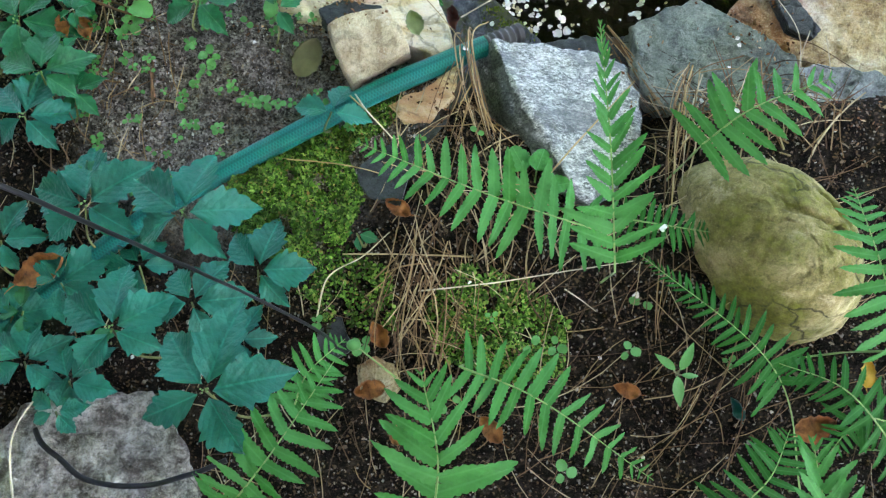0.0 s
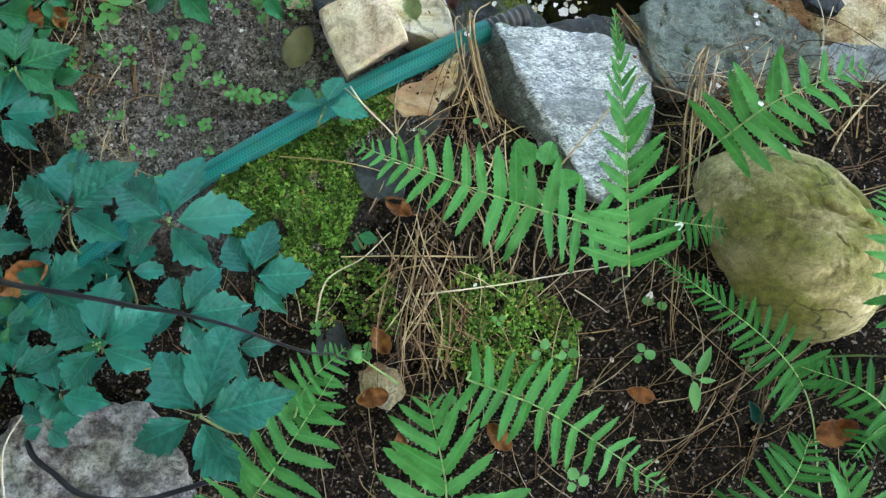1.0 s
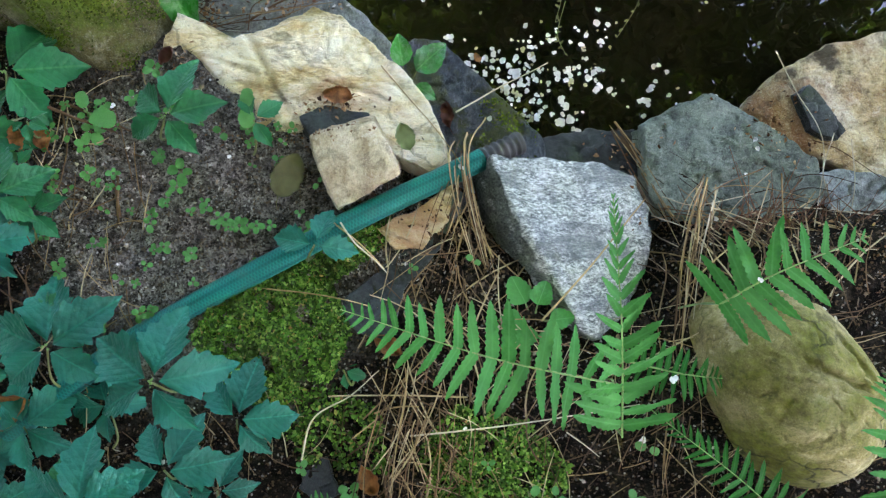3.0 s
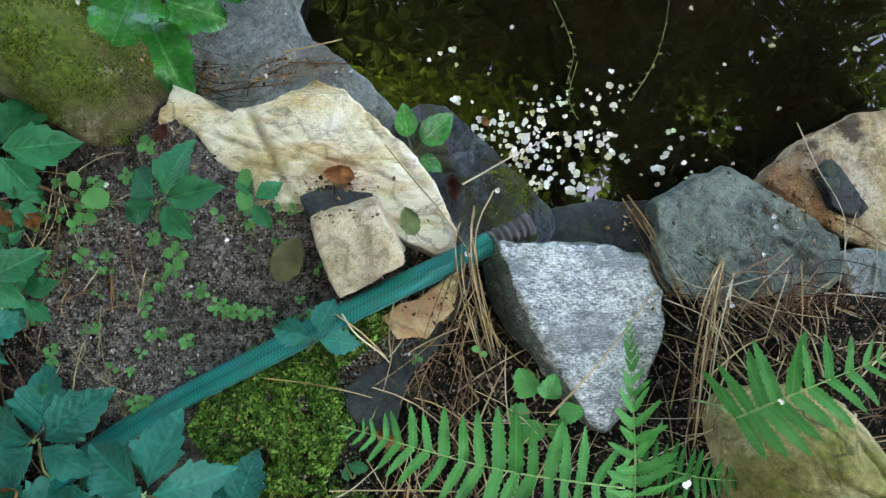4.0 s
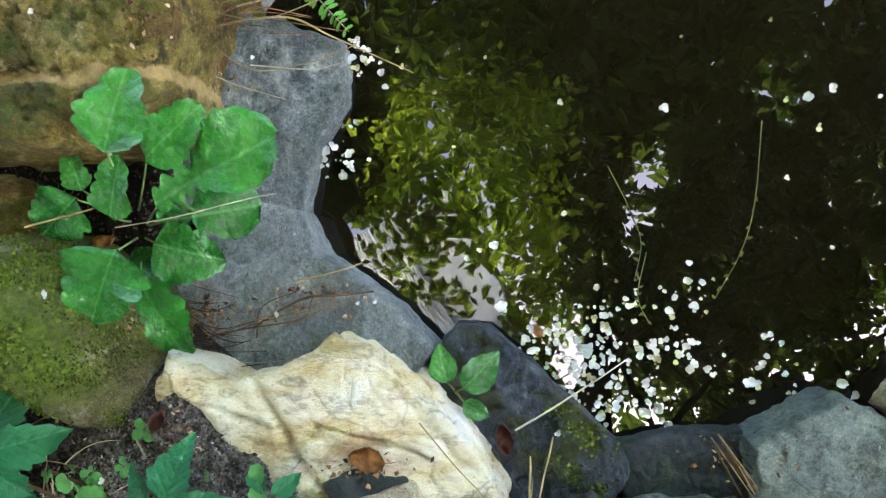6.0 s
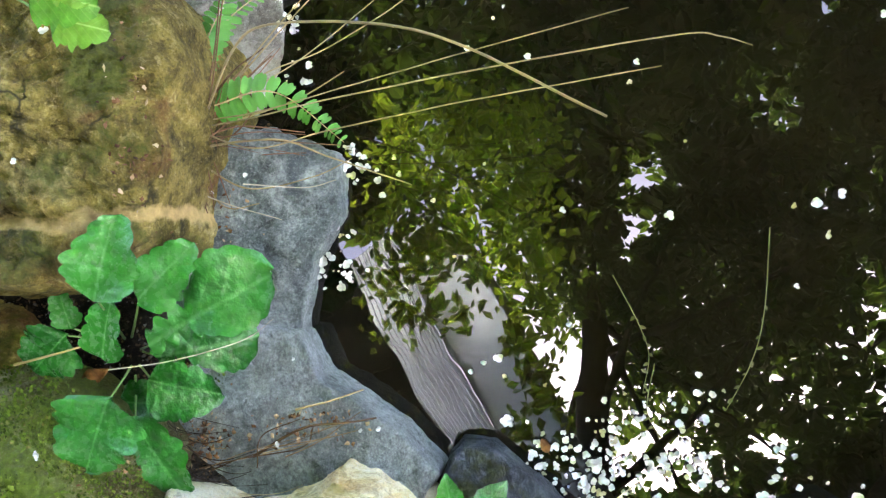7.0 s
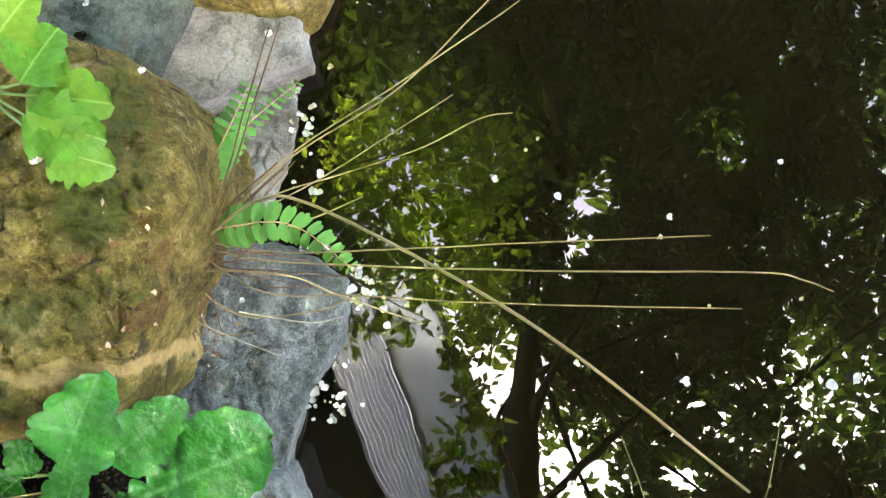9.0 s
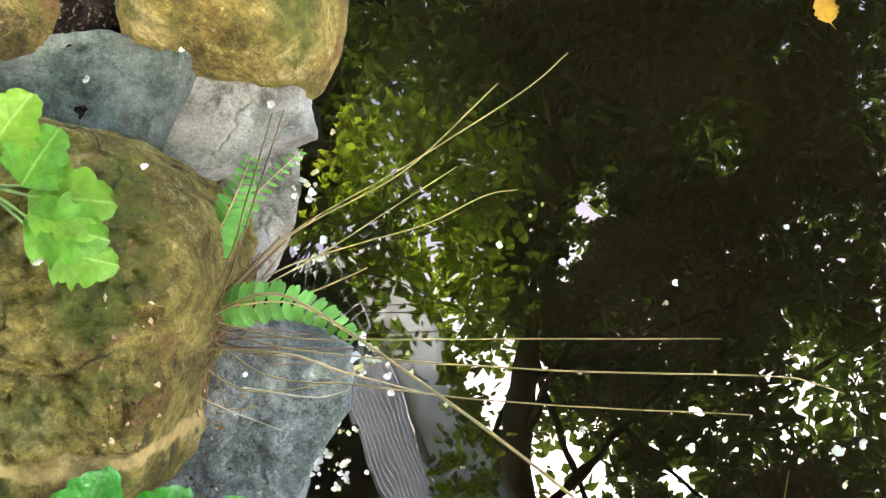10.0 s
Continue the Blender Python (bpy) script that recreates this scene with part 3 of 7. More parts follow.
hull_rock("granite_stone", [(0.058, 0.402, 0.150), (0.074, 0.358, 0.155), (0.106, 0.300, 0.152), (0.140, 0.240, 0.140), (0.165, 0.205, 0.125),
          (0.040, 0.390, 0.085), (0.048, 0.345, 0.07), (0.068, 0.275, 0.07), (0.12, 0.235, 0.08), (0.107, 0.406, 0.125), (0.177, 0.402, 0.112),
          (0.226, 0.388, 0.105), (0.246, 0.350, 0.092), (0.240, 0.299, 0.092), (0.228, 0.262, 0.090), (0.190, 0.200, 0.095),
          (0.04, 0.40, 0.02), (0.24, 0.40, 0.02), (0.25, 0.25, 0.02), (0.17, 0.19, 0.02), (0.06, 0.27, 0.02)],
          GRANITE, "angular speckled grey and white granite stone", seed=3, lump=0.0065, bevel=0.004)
rock("green_slate_slab", [(0.243, 0.462), (0.292, 0.486), (0.333, 0.505), (0.384, 0.476), (0.42, 0.456), (0.462, 0.42), (0.47, 0.37), (0.40, 0.33), (0.33, 0.33), (0.262, 0.36), (0.25, 0.411)],
     0.060, -0.02, GSLATE, "greenish grey slate slab at the pond edge", seed=4, lump=0.0035, rag=0.005, steps=0.004, tilt=(-0.03, 0.0))
rock("dark_slate", [(0.125, 0.456), (0.198, 0.468), (0.25, 0.468), (0.275, 0.412), (0.29, 0.372), (0.272, 0.32), (0.15, 0.35), (0.12, 0.412)],
     0.026, -0.08, DSLATE, "dark wet slate slab just above the water", seed=5, lump=0.004)
rock("slate_slab", [(-0.255, 0.725), (-0.193, 0.708), (-0.173, 0.662), (-0.132, 0.633), (-0.095, 0.605), (-0.058, 0.562), (-0.086, 0.52), (-0.182, 0.52), (-0.32, 0.53), (-0.345, 0.60), (-0.33, 0.67)],
     0.068, -0.03, SLATE, "smooth blue grey slate slab jutting over the water", seed=6, lump=0.004, rag=0.003, steps=0.003)
rock("slate_slab", [(-0.30, 0.935), (-0.22, 0.925), (-0.148, 0.895), (-0.150, 0.83), (-0.180, 0.785), (-0.197, 0.72), (-0.20, 0.685), (-0.27, 0.69), (-0.34, 0.72), (-0.35, 0.82)],
     0.042, -0.05, BLOTCHED, "weathered grey slate slab with pale blotches at the pond edge", seed=7, lump=0.006, rag=0.004, steps=0.003, tilt=(-0.12, 0))
rock("slate_slab", [(-0.05, 0.57), (-0.035, 0.585), (-0.002, 0.58), (0.058, 0.525), (0.084, 0.498), (0.129, 0.451), (0.135, 0.425), (0.103, 0.38), (0.03, 0.38), (-0.03, 0.45), (-0.07, 0.52)],
     0.046, -0.06, WETBLUE, "dark blue slate slab with a mossy wet corner", seed=8, lump=0.005, rag=0.003, steps=0.003)
rock("mossy_boulder", [(-0.62, 0.70), (-0.53, 0.705), (-0.469, 0.70), (-0.405, 0.695), (-0.335, 0.65), (-0.308, 0.607), (-0.298, 0.558), (-0.318, 0.512), (-0.345, 0.482), (-0.385, 0.483), (-0.43, 0.51), (-0.50, 0.55), (-0.60, 0.58)],
     0.205, 0.05, MOSSROCK, "round boulder coated with green and brown moss", "boulder", profile="dome", seed=9, lump=0.008, rag=0.004)
rock("brown_boulder", [(-0.60, 1.10), (-0.45, 1.095), (-0.345, 1.085), (-0.298, 1.063), (-0.268, 1.027), (-0.248, 0.984), (-0.25, 0.941), (-0.268, 0.893), (-0.278, 0.84), (-0.285, 0.79), (-0.33, 0.765), (-0.45, 0.765), (-0.60, 0.78)],
     0.205, 0.04, SPLITROCK, "large flat-topped boulder with brown and olive lichen", "boulder", profile="block", seed=10, lump=0.011, rag=0.006, smooth=2, n=240,
     grooves=[(-0.60, 0.835, -0.29, 0.825, 0.008, 0.014), (-0.36, 0.98, -0.33, 0.88, 0.003, 0.006), (-0.40, 0.96, -0.37, 0.87, 0.003, 0.005), (-0.45, 1.0, -0.30, 1.02, 0.006, 0.006)])
rock("brown_stone", [(-0.60, 0.775), (-0.49, 0.77), (-0.445, 0.745), (-0.425, 0.70), (-0.45, 0.66), (-0.60, 0.66)],
     0.13, 0.02, BROWNROCK, "brown lichened stone wedged between two boulders", profile="dome", seed=11)
rock("pale_stone", [(-0.345, 1.11), (-0.30, 1.16), (-0.25, 1.162), (-0.20, 1.14), (-0.192, 1.10), (-0.245, 1.078), (-0.305, 1.045), (-0.34, 1.06)],
     0.05, -0.05, LIGHTSTONE, "flat pale grey stone at the water's edge", seed=12, lump=0.005)
rock("slate_slab", [(-0.64, 1.17), (-0.50, 1.165), (-0.438, 1.168), (-0.367, 1.18), (-0.29, 1.165), (-0.33, 1.07), (-0.39, 1.05), (-0.50, 1.05), (-0.64, 1.06)],
     0.085, 0.0, GSLATE, "grey blue speckled slate slab between boulders", seed=13, steps=0.004, lump=0.006)
rock("mossy_stone", [(-0.385, 1.30), (-0.28, 1.33), (-0.17, 1.30), (-0.165, 1.20), (-0.185, 1.15), (-0.21, 1.132), (-0.258, 1.138), (-0.319, 1.142), (-0.37, 1.155), (-0.39, 1.22)],
     0.14, 0.0, BROWNROCK, "rounded stone with yellow green lichen at the water", profile="dome", seed=14)
rock("mossy_stone", [(-0.60, 1.30), (-0.45, 1.30), (-0.395, 1.24), (-0.39, 1.165), (-0.42, 1.135), (-0.50, 1.13), (-0.62, 1.15)],
     0.15, 0.0, BROWNROCK, "brown lichened stone beside a dark gap", profile="dome", seed=15)
rock("grey_stone", [(-0.27, 1.08), (-0.212, 1.092), (-0.205, 1.05), (-0.212, 1.0), (-0.235, 0.96), (-0.28, 0.90), (-0.32, 0.94), (-0.31, 1.02)],
     0.010, -0.08, LIGHTSTONE, "low grey stone strip wet along its edge", seed=16, lump=0.006, tilt=(-0.1, 0))
rock("olive_boulder", [(0.259, 0.23), (0.283, 0.261), (0.328, 0.277), (0.391, 0.269), (0.443, 0.237), (0.48, 0.185), (0.497, 0.124), (0.486, 0.063), (0.442, 0.029), (0.371, 0.031), (0.306, 0.081), (0.266, 0.166)],
     0.210, 0.04, BOULDER, "smooth rounded olive and tan boulder", "boulder", profile="dome", seed=17, lump=0.006, rag=0.004, smooth=2, n=220,
     grooves=[(0.36, 0.178, 0.45, 0.140, 0.003, 0.010), (0.405, 0.205, 0.435, 0.155, 0.003, 0.008)])
rock("slate_slab", [(0.461, 0.402), (0.498, 0.409), (0.537, 0.399), (0.624, 0.383), (0.615, 0.219), (0.538, 0.233), (0.501, 0.257), (0.482, 0.322)],
     0.062, -0.03, SLATE, "blue grey slate slab with pale roots across it", seed=18, lump=0.006, steps=0.004)
rock("sandstone_slab", [(0.38, 0.487), (0.429, 0.538), (0.485, 0.568), (0.56, 0.585), (0.75, 0.58), (0.75, 0.40), (0.538, 0.39), (0.45, 0.43)],
     0.05, -0.06, RUSTY, "ochre sandstone slab with rusty stains and dark litter", seed=19, lump=0.006)
rock("concrete_slab", [(-0.49, -0.035), (-0.42, -0.02), (-0.344, -0.02), (-0.315, -0.06), (-0.29, -0.12), (-0.28, -0.24), (-0.55, -0.26), (-0.56, -0.10)],
     0.098, 0.02, PAVER, "rough pale weathered stone slab in the soil", "slab", seed=20, lump=0.010, rag=0.008)

rock("slate_chip", [(0.436, 0.500), (0.455, 0.512), (0.475, 0.490), (0.497, 0.452), (0.485, 0.440), (0.452, 0.455)],
     0.062, 0.03, DSLATE, "dark blue slate flake lying on sandstone", seed=21, lump=0.003)

# ---- hose ----
hose = thing("garden_hose", (0.05, 0.40, 0.12), "green woven garden hose lying on soil, open end at the stones", "hose")
HOSE_LINE = curve_points([(-0.72, -0.04, 0.105), (-0.62, 0.0, 0.105), (-0.521, 0.056, 0.112), (-0.471, 0.093, 0.115), (-0.36, 0.178, 0.128), (-0.271, 0.232, 0.133), (-0.168, 0.286, 0.142),
                         (-0.078, 0.334, 0.145), (0.018, 0.383, 0.134), (0.05, 0.400, 0.127)], 90)
bm = bmesh.new()
hose_rows = tube(bm, HOSE_LINE, 0.0128, 24, cap=False)
turn_of = {v: (i, k) for i, row in enumerate(hose_rows) for k, v in enumerate(row)}
uv = bm.loops.layers.uv.new("woven")
run = [0.0]
for p, q in zip(HOSE_LINE, HOSE_LINE[1:]):
    run.append(run[-1] + (q - p).length)
for f in bm.faces:
    seam = {turn_of[v][1] for v in f.verts} == {0, 23}
    for loop in f.loops:
        i, k = turn_of[loop.vert]
        loop[uv].uv = (run[i], (24 if seam and k == 0 else k) / 24)
part("hose_body", bm, HOSE, hose)
a, b = Vector((0.050, 0.400, 0.127)), Vector((0.094, 0.423, 0.115))
bm = bmesh.new()
steps_n = 44
rows = []
axis = (b - a).normalized()
side = axis.cross(Vector((0, 0, 1))).normalized()
up = side.cross(axis)
for i in range(steps_n + 1):
    u = i / steps_n
    r = 0.0124 + (0.0011 * math.sin(u * 6 * 2 * math.pi) if u < 0.93 else 0.001)
    rows.append([bm.verts.new(a + (b - a) * u + (side * math.cos(t) + up * math.sin(t)) * r) for t in (2 * math.pi * k / 24 for k in range(24))])
inner = [bm.verts.new(b + (side * math.cos(t) + up * math.sin(t)) * 0.0085) for t in (2 * math.pi * k / 24 for k in range(24))]
deep = [bm.verts.new(b - axis * 0.03 + (side * math.cos(t) + up * math.sin(t)) * 0.0085) for t in (2 * math.pi * k / 24 for k in range(24))]
for p, q in zip(rows + [inner], rows[1:] + [inner, deep]):
    for k in range(24):
        bm.faces.new((p[k], q[k], q[(k + 1) % 24], p[(k + 1) % 24]))
part("threaded_coupling", bm, THREAD, hose, "dark grey threaded plastic end")


# ---- leaves and plants ----
def leaf_width(shape, u):
    """Half-width of a blade over its greatest, at u of its length."""
    if shape == "lance":
        return math.sin(math.pi * min(1, u ** 0.75)) ** 0.9
    if shape == "round":
        return math.sqrt(max(0.0, 1 - (2 * u - 1) ** 2)) ** 0.85
    if shape == "scallop":
        return math.sqrt(max(0.0, 1 - (2 * u - 1) ** 2)) ** 0.7 * (0.90 + 0.13 * abs(math.sin(u * math.pi * 4.5)))
    if shape == "lyrate":
        head = math.sqrt(max(0.0, 1 - ((u - 0.70) / 0.31) ** 2)) * (0.93 + 0.09 * abs(math.sin(u * 24))) if u > 0.42 else 0.0
        lobe = 0.10 + (0.18 + 0.75 * u) * abs(math.sin(u * math.pi * 8.5)) ** 0.7 if u < 0.5 else 0.0
        return max(head, lobe, 0.05)
    if shape == "pinna":
        taper = (0.80 + 0.20 * min(1, u * 8)) * max(0.0, 1 - u ** 3.0) ** 0.75
        return taper * (0.74 + 0.27 * abs(math.sin(u * math.pi * 9.5)) ** 0.9)
    if shape == "dock":
        body = (min(1.0, u / 0.16) ** 0.8 if u < 0.16 else 1.0) * math.sqrt(max(0.0, 1 - max(0.0, (u - 0.42) / 0.585) ** 2.4))
        return body * (0.80 + 0.2 * math.sin(math.pi * min(1.0, u * 1.3))) * (0.84 + 0.20 * abs(math.sin(u * math.pi * 5.5)) ** 0.6)
    if shape == "creeper":
        return math.sin(math.pi * 0.5 * min(1.0, u / 0.48)) ** 0.9 if u < 0.48 else (1 - ((u - 0.48) / 0.52) ** 1.5) ** 1.15
    return math.sin(math.pi * u ** 0.82) ** 0.75 * (1.05 - 0.25 * u)


def leaf_mesh(name, length, width, material, n=14, teeth=0.0, tooth_n=7, fold=0.25, droop=0.15, shape="ovate", seed=0, bend=0.02, ripple=0.05):
    """A leaf blade from the origin along +y, facing +z: midrib groove, puckered between side veins, toothed rim, drooping tip."""
    rnd = random.Random(seed)
    bm = bmesh.new()
    rows = []
    veins = 6 if shape in ("dock", "creeper", "lyrate", "ovate") else 0
    for i in range(n + 1):
        u = i / n
        w = leaf_width(shape, u)
        if u in (0.0, 1.0) and shape != "pinna":
            w = 0.02
        saw = (u * tooth_n) % 1.0
        rim = w * (1 + teeth * (saw - 0.4)) if (0.34 if shape == "creeper" else 0.04) < u < 0.97 else w
        half = rim * width / 2
        wave = ripple * width * math.sin(u * 11 + seed)
        sway = bend * length * (u * u if shape == "pinna" else math.sin(u * 2.5 + seed))
        row = []
        for k in (-1.0, -0.72, -0.4, 0.0, 0.4, 0.72, 1.0):
            x = k * half
            z = fold * abs(x) - droop * length * u * u + wave * k * abs(k) + (0.0 if k else -0.014 * width)
            if veins and 0.05 < u < 0.95:
                z += 0.022 * width * abs(math.sin(math.pi * (u * veins - abs(k) * 0.9))) * (1 - abs(abs(k) - 0.5))
            y = u * length + (0.05 * length * teeth * (abs(k) == 1))
            row.append(bm.verts.new((x + sway, y, z + 0.004 * width * rnd.uniform(-1, 1))))
        rows.append(row)
    for a, b in zip(rows, rows[1:]):
        for k in range(6):
            bm.faces.new((a[k], a[k + 1], b[k + 1], b[k]))
    me = bpy.data.meshes.new(name)
    bm.to_mesh(me)
    bm.free()
    me.materials.append(material)
    me.polygons.foreach_set("use_smooth", [True] * len(me.polygons))
    return me


def frame_of(p, along, normal, size=1.0):
    """A pose at p whose y runs along and whose z leans to normal."""
    y = Vector(along).normalized()
    x = y.cross(Vector(normal)).normalized()
    z = x.cross(y)
    m = Matrix((x, y, z)).transposed().to_4x4()
    return Matrix.Translation(p) @ m @ Matrix.Diagonal((size, size, size, 1))


def set_mesh(name, me, parent, m, label=""):
    """One leaf object that shares its mesh, at the world pose m under parent."""
    ob = new(name, me)
    ob.parent = parent
    ob.matrix_parent_inverse = world_of(parent).inverted()
    ob.matrix_basis = m
    if label:
        ob["label"] = label
    return ob


LEAFLETS = [leaf_mesh("leaflet", 1.0, 0.74 - 0.05 * k, CREEPER, 36, 0.36, 6, 0.36, 0.14 + 0.09 * k, "creeper", seed=k) for k in range(4)]
GREEN_LEAFLETS = [leaf_mesh("leaflet", 1.0, 0.62, CREEPER_GREEN, 36, 0.26, 6, 0.36, 0.14 + 0.09 * k, "creeper", seed=k + 5) for k in range(3)]
PINNAE = [leaf_mesh("pinna", 1.0, 0.24 + 0.025 * (k % 2), FERN, 42, 0.0, 10, 0.15, 0.04 + 0.09 * (k % 3), "pinna", k, 0.05 * (k - 1.5), 0.10) for k in range(5)]
PINNAE_SHADED = [leaf_mesh("pinna", 1.0, 0.23, FERN_SHADED, 42, 0.0, 10, 0.12, 0.08 + 0.08 * k, "pinna", k, 0.06 * (k - 1), 0.08) for k in range(3)]
BROAD = [leaf_mesh("leaf", 1.0, 0.72, DOCK, 30, 0.13, 5, 0.22, 0.16, "ovate", k) for k in range(3)]
DOCKS = [leaf_mesh("leaf", 1.0, w, DOCK, 46, 0.0, 11, f, d, sh, k, 0.04, 0.07) for k, (w, f, d, sh) in enumerate((
    (0.84, 0.22, 0.16, "dock"), (0.72, 0.16, 0.12, "dock"), (0.70, 0.20, 0.2, "dock"), (0.60, 0.14, 0.12, "lyrate"), (0.62, 0.16, 0.16, "lyrate"), (1.18, 0.12, 0.14, "dock")))]
LIMES = [leaf_mesh("leaf", 1.0, 0.90, LIME, 30, 0.30, 4, 0.14, 0.14, "dock", k) for k in range(2)]
ROUNDS = [leaf_mesh("leaf", 1.0, 0.80 + 0.06 * k, SEEDLING, 18, 0.0, 4, 0.18, 0.10 + 0.06 * k, "scallop", k) for k in range(3)]
SCALLOPS = [leaf_mesh("leaf", 1.0, 0.86 + 0.05 * k, leaf_mat("scalloped_leaf", (0.035, 0.185, 0.028), 0.4, 0.35, 0.35, 0.2, tip=(0.07, 0.27, 0.06), vein=(0.10, 0.30, 0.09), ribs=5), 30, 0.0, 5, 0.2, 0.16, "dock", k + 3) for k in range(3)]
LANCES = [leaf_mesh("leaf", 1.0, 0.34, SEEDLING, 12, 0.08, 6, 0.2, 0.15, "lance", k) for k in range(2)]
SWORDS = [leaf_mesh("pinna", 1.0, 0.36, SWORD, 8, 0.05, 4, 0.1, 0.08, "round", k) for k in range(2)]
leaf_rnd = random.Random(11)


def creeper(at, radius, yaw, count, label, stem_to=None):
    """One creeper shoot: its stalk and a palm-shaped leaf of three to five toothed leaflets."""
    r = leaf_rnd
    c = Vector(at)
    plant = thing("creeper_shoot", (c.x, c.y, ground_height(c.x, c.y, False)), label, "creeper", "creeper on the soil")
    foot = Vector((c.x + r.uniform(-0.03, 0.02), c.y + r.uniform(-0.05, 0.0), ground_height(c.x, c.y, False) - 0.005))
    bm = bmesh.new()
    tube(bm, curve_points([foot, foot.lerp(c, 0.55) + Vector((r.uniform(-.01, .01), -0.012, 0.0)), c - Vector((0, 0, 0.001))], 9), 0.0016, 6, 0.7)
    stalk = part("leaf_stalk", bm, STEM, plant)
    tip = Vector((math.sin(radians(yaw)), math.cos(radians(yaw)), 0))
    n0 = Vector((r.uniform(-0.18, 0.18), r.uniform(-0.28, 0.12), 1)).normalized()
    angles = {5: (0, 62, -62, 128, -128), 4: (0, 70, -62, 135), 3: (0, 85, -85)}[count]
    for k, a in enumerate(angles):
        a += r.uniform(-7, 7)
        d = Matrix.Rotation(-radians(a), 3, "Z") @ tip
        d.z = r.uniform(-0.28, 0.16)
        size = radius * (1.0, 0.95, 0.93, 0.74, 0.72)[k] * r.uniform(0.93, 1.06)
        set_mesh("leaflet", r.choice(GREEN_LEAFLETS if c.y > 0.30 or radius < 0.032 else LEAFLETS), stalk, frame_of(c + d * (0.003 + 0.05 * radius), d, n0 + Vector((r.uniform(-.22, .22), r.uniform(-.22, .22), 0.2)), size * 0.98))
    if radius > 0.06 and count == 5:
        bm = bmesh.new()
        for _ in range(7):
            p = c + Vector((r.uniform(-.004, .004), r.uniform(-.004, .004), r.uniform(0.001, .004)))
            bmesh.ops.create_icosphere(bm, subdivisions=1, radius=r.uniform(0.0008, 0.0014), matrix=Matrix.Translation(p))
        part("bud_cluster", bm, RACHIS, plant, "cluster of tiny pale buds")
    return plant


def fern_frond(base, mid, tip, reach, pairs, dark=False, start=0.06, sweep=86, fold=0.1, label="", taper="lance"):
    """A fern frond: its arched midrib and pairs of lobed pinnae, crowding and shortening to the tip."""
    r = leaf_rnd
    line = curve_points([base, mid, tip], 40)
    plant = thing("fern_frond", tuple(line[0]), label or "fresh green fern frond with lobed pinnae", "fern", "ferns on the bank")
    root = Vector((line[0].x, line[0].y, min(line[0].z, ground_height(line[0].x, line[0].y, False)) - 0.01))
    bm = bmesh.new()
    low = [root, (root + line[0]) / 2 + Vector((0.004, 0.003, 0))] if line[0].z - root.z > 0.03 else []
    tube(bm, (curve_points(low + [line[0]], 6)[:-1] if low else []) + line, 0.0013, 6, 0.3)
    midrib = part("midrib", bm, RACHIS, plant)
    # dark: pinnae in the copy that has shade in its colour
    meshes = PINNAE_SHADED if dark else PINNAE
    stops, u = [], start
    while u < 0.985:
        stops.append(u)
        u += (0.98 - start) / pairs * (1.0 if u < 0.6 else max(0.35, 1.0 - 1.6 * (u - 0.6)))
    for u in stops:
        k = u * 39
        j = min(int(k), 38)
        p = line[j].lerp(line[j + 1], k - j)
        t = (line[j + 1] - line[j]).normalized()
        side = t.cross(Vector((0, 0, 1))).normalized()
        nrm = side.cross(t)
        v = (u - start) / (1 - start)
        long = (1 - v) ** 0.9 + 0.05 if taper == "wedge" else (0.86 + 0.3 * v) * (1 - v ** 2.6) + 0.05
        for s in (-1, 1):
            a = radians(sweep * (1 - (0.6 if taper == "wedge" else 0.35) * v + 0.3 * (1 - v) ** 4) + r.uniform(-9, 9))
            d = t * math.cos(a) + side * s * math.sin(a) + nrm * (fold + r.uniform(-0.25, 0.2))
            set_mesh("pinna", r.choice(meshes), midrib, frame_of(p, d, nrm + side * s * (-0.2) + Vector((r.uniform(-.3, .3), r.uniform(-.3, .3), 0.25)), reach * max(0.10, long) * r.uniform(0.80, 1.08)))
    return plant


def sword_frond(base, mid, tip, reach, pairs, label):
    line = curve_points([base, mid, tip], 40)
    plant = thing("sword_fern", tuple(line[0]), label, "fern", "small ferns at the waterline")
    bm = bmesh.new()
    tube(bm, line, 0.0009, 6, 0.4)
    midrib = part("midrib", bm, STRAW, plant)
    for i in range(pairs):
        u = 0.05 + 0.93 * i / (pairs - 1)
        j = min(int(u * 39), 38)
        t = (line[j + 1] - line[j]).normalized()
        side = t.cross(Vector((0, 0, 1))).normalized()
        for s in (-1, 1):
            d = side * s + t * 0.35 + Vector((0, 0, leaf_rnd.uniform(-0.3, 0.05)))
            set_mesh("pinna", leaf_rnd.choice(SWORDS), midrib, frame_of(line[j], d, Vector((0, 0, 1)) + t * leaf_rnd.uniform(-0.4, 0.4), reach * (1 - 0.55 * u ** 2) * leaf_rnd.uniform(0.9, 1.1)))
    return plant


def rosette(root, leaves, meshes, material, label, name="broad_leaf_plant", category="plant", size=1.0):
    """A plant of stalked leaves: (base, tip, mesh index) each, from one root."""
    root = Vector(root)
    plant = thing(name, tuple(root), label, category)
    for base, tip, k in leaves:
        base, tip = Vector(base), Vector(tip)
        bm = bmesh.new()
        tube(bm, curve_points([root, root.lerp(base, 0.6) + Vector((0, 0, -0.004)), base.lerp(tip, 0.04) - Vector((0, 0, 0.002))], 10), 0.0014, 6, 0.6)
        stalk = part("leaf_stalk", bm, material, plant)
        d = tip - base
        m = frame_of(base, d, Vector((leaf_rnd.uniform(-.2, .2), leaf_rnd.uniform(-.2, .2), 1)), d.length * size)
        set_mesh("leaf", meshes[k % len(meshes)], stalk, m)
    return plant


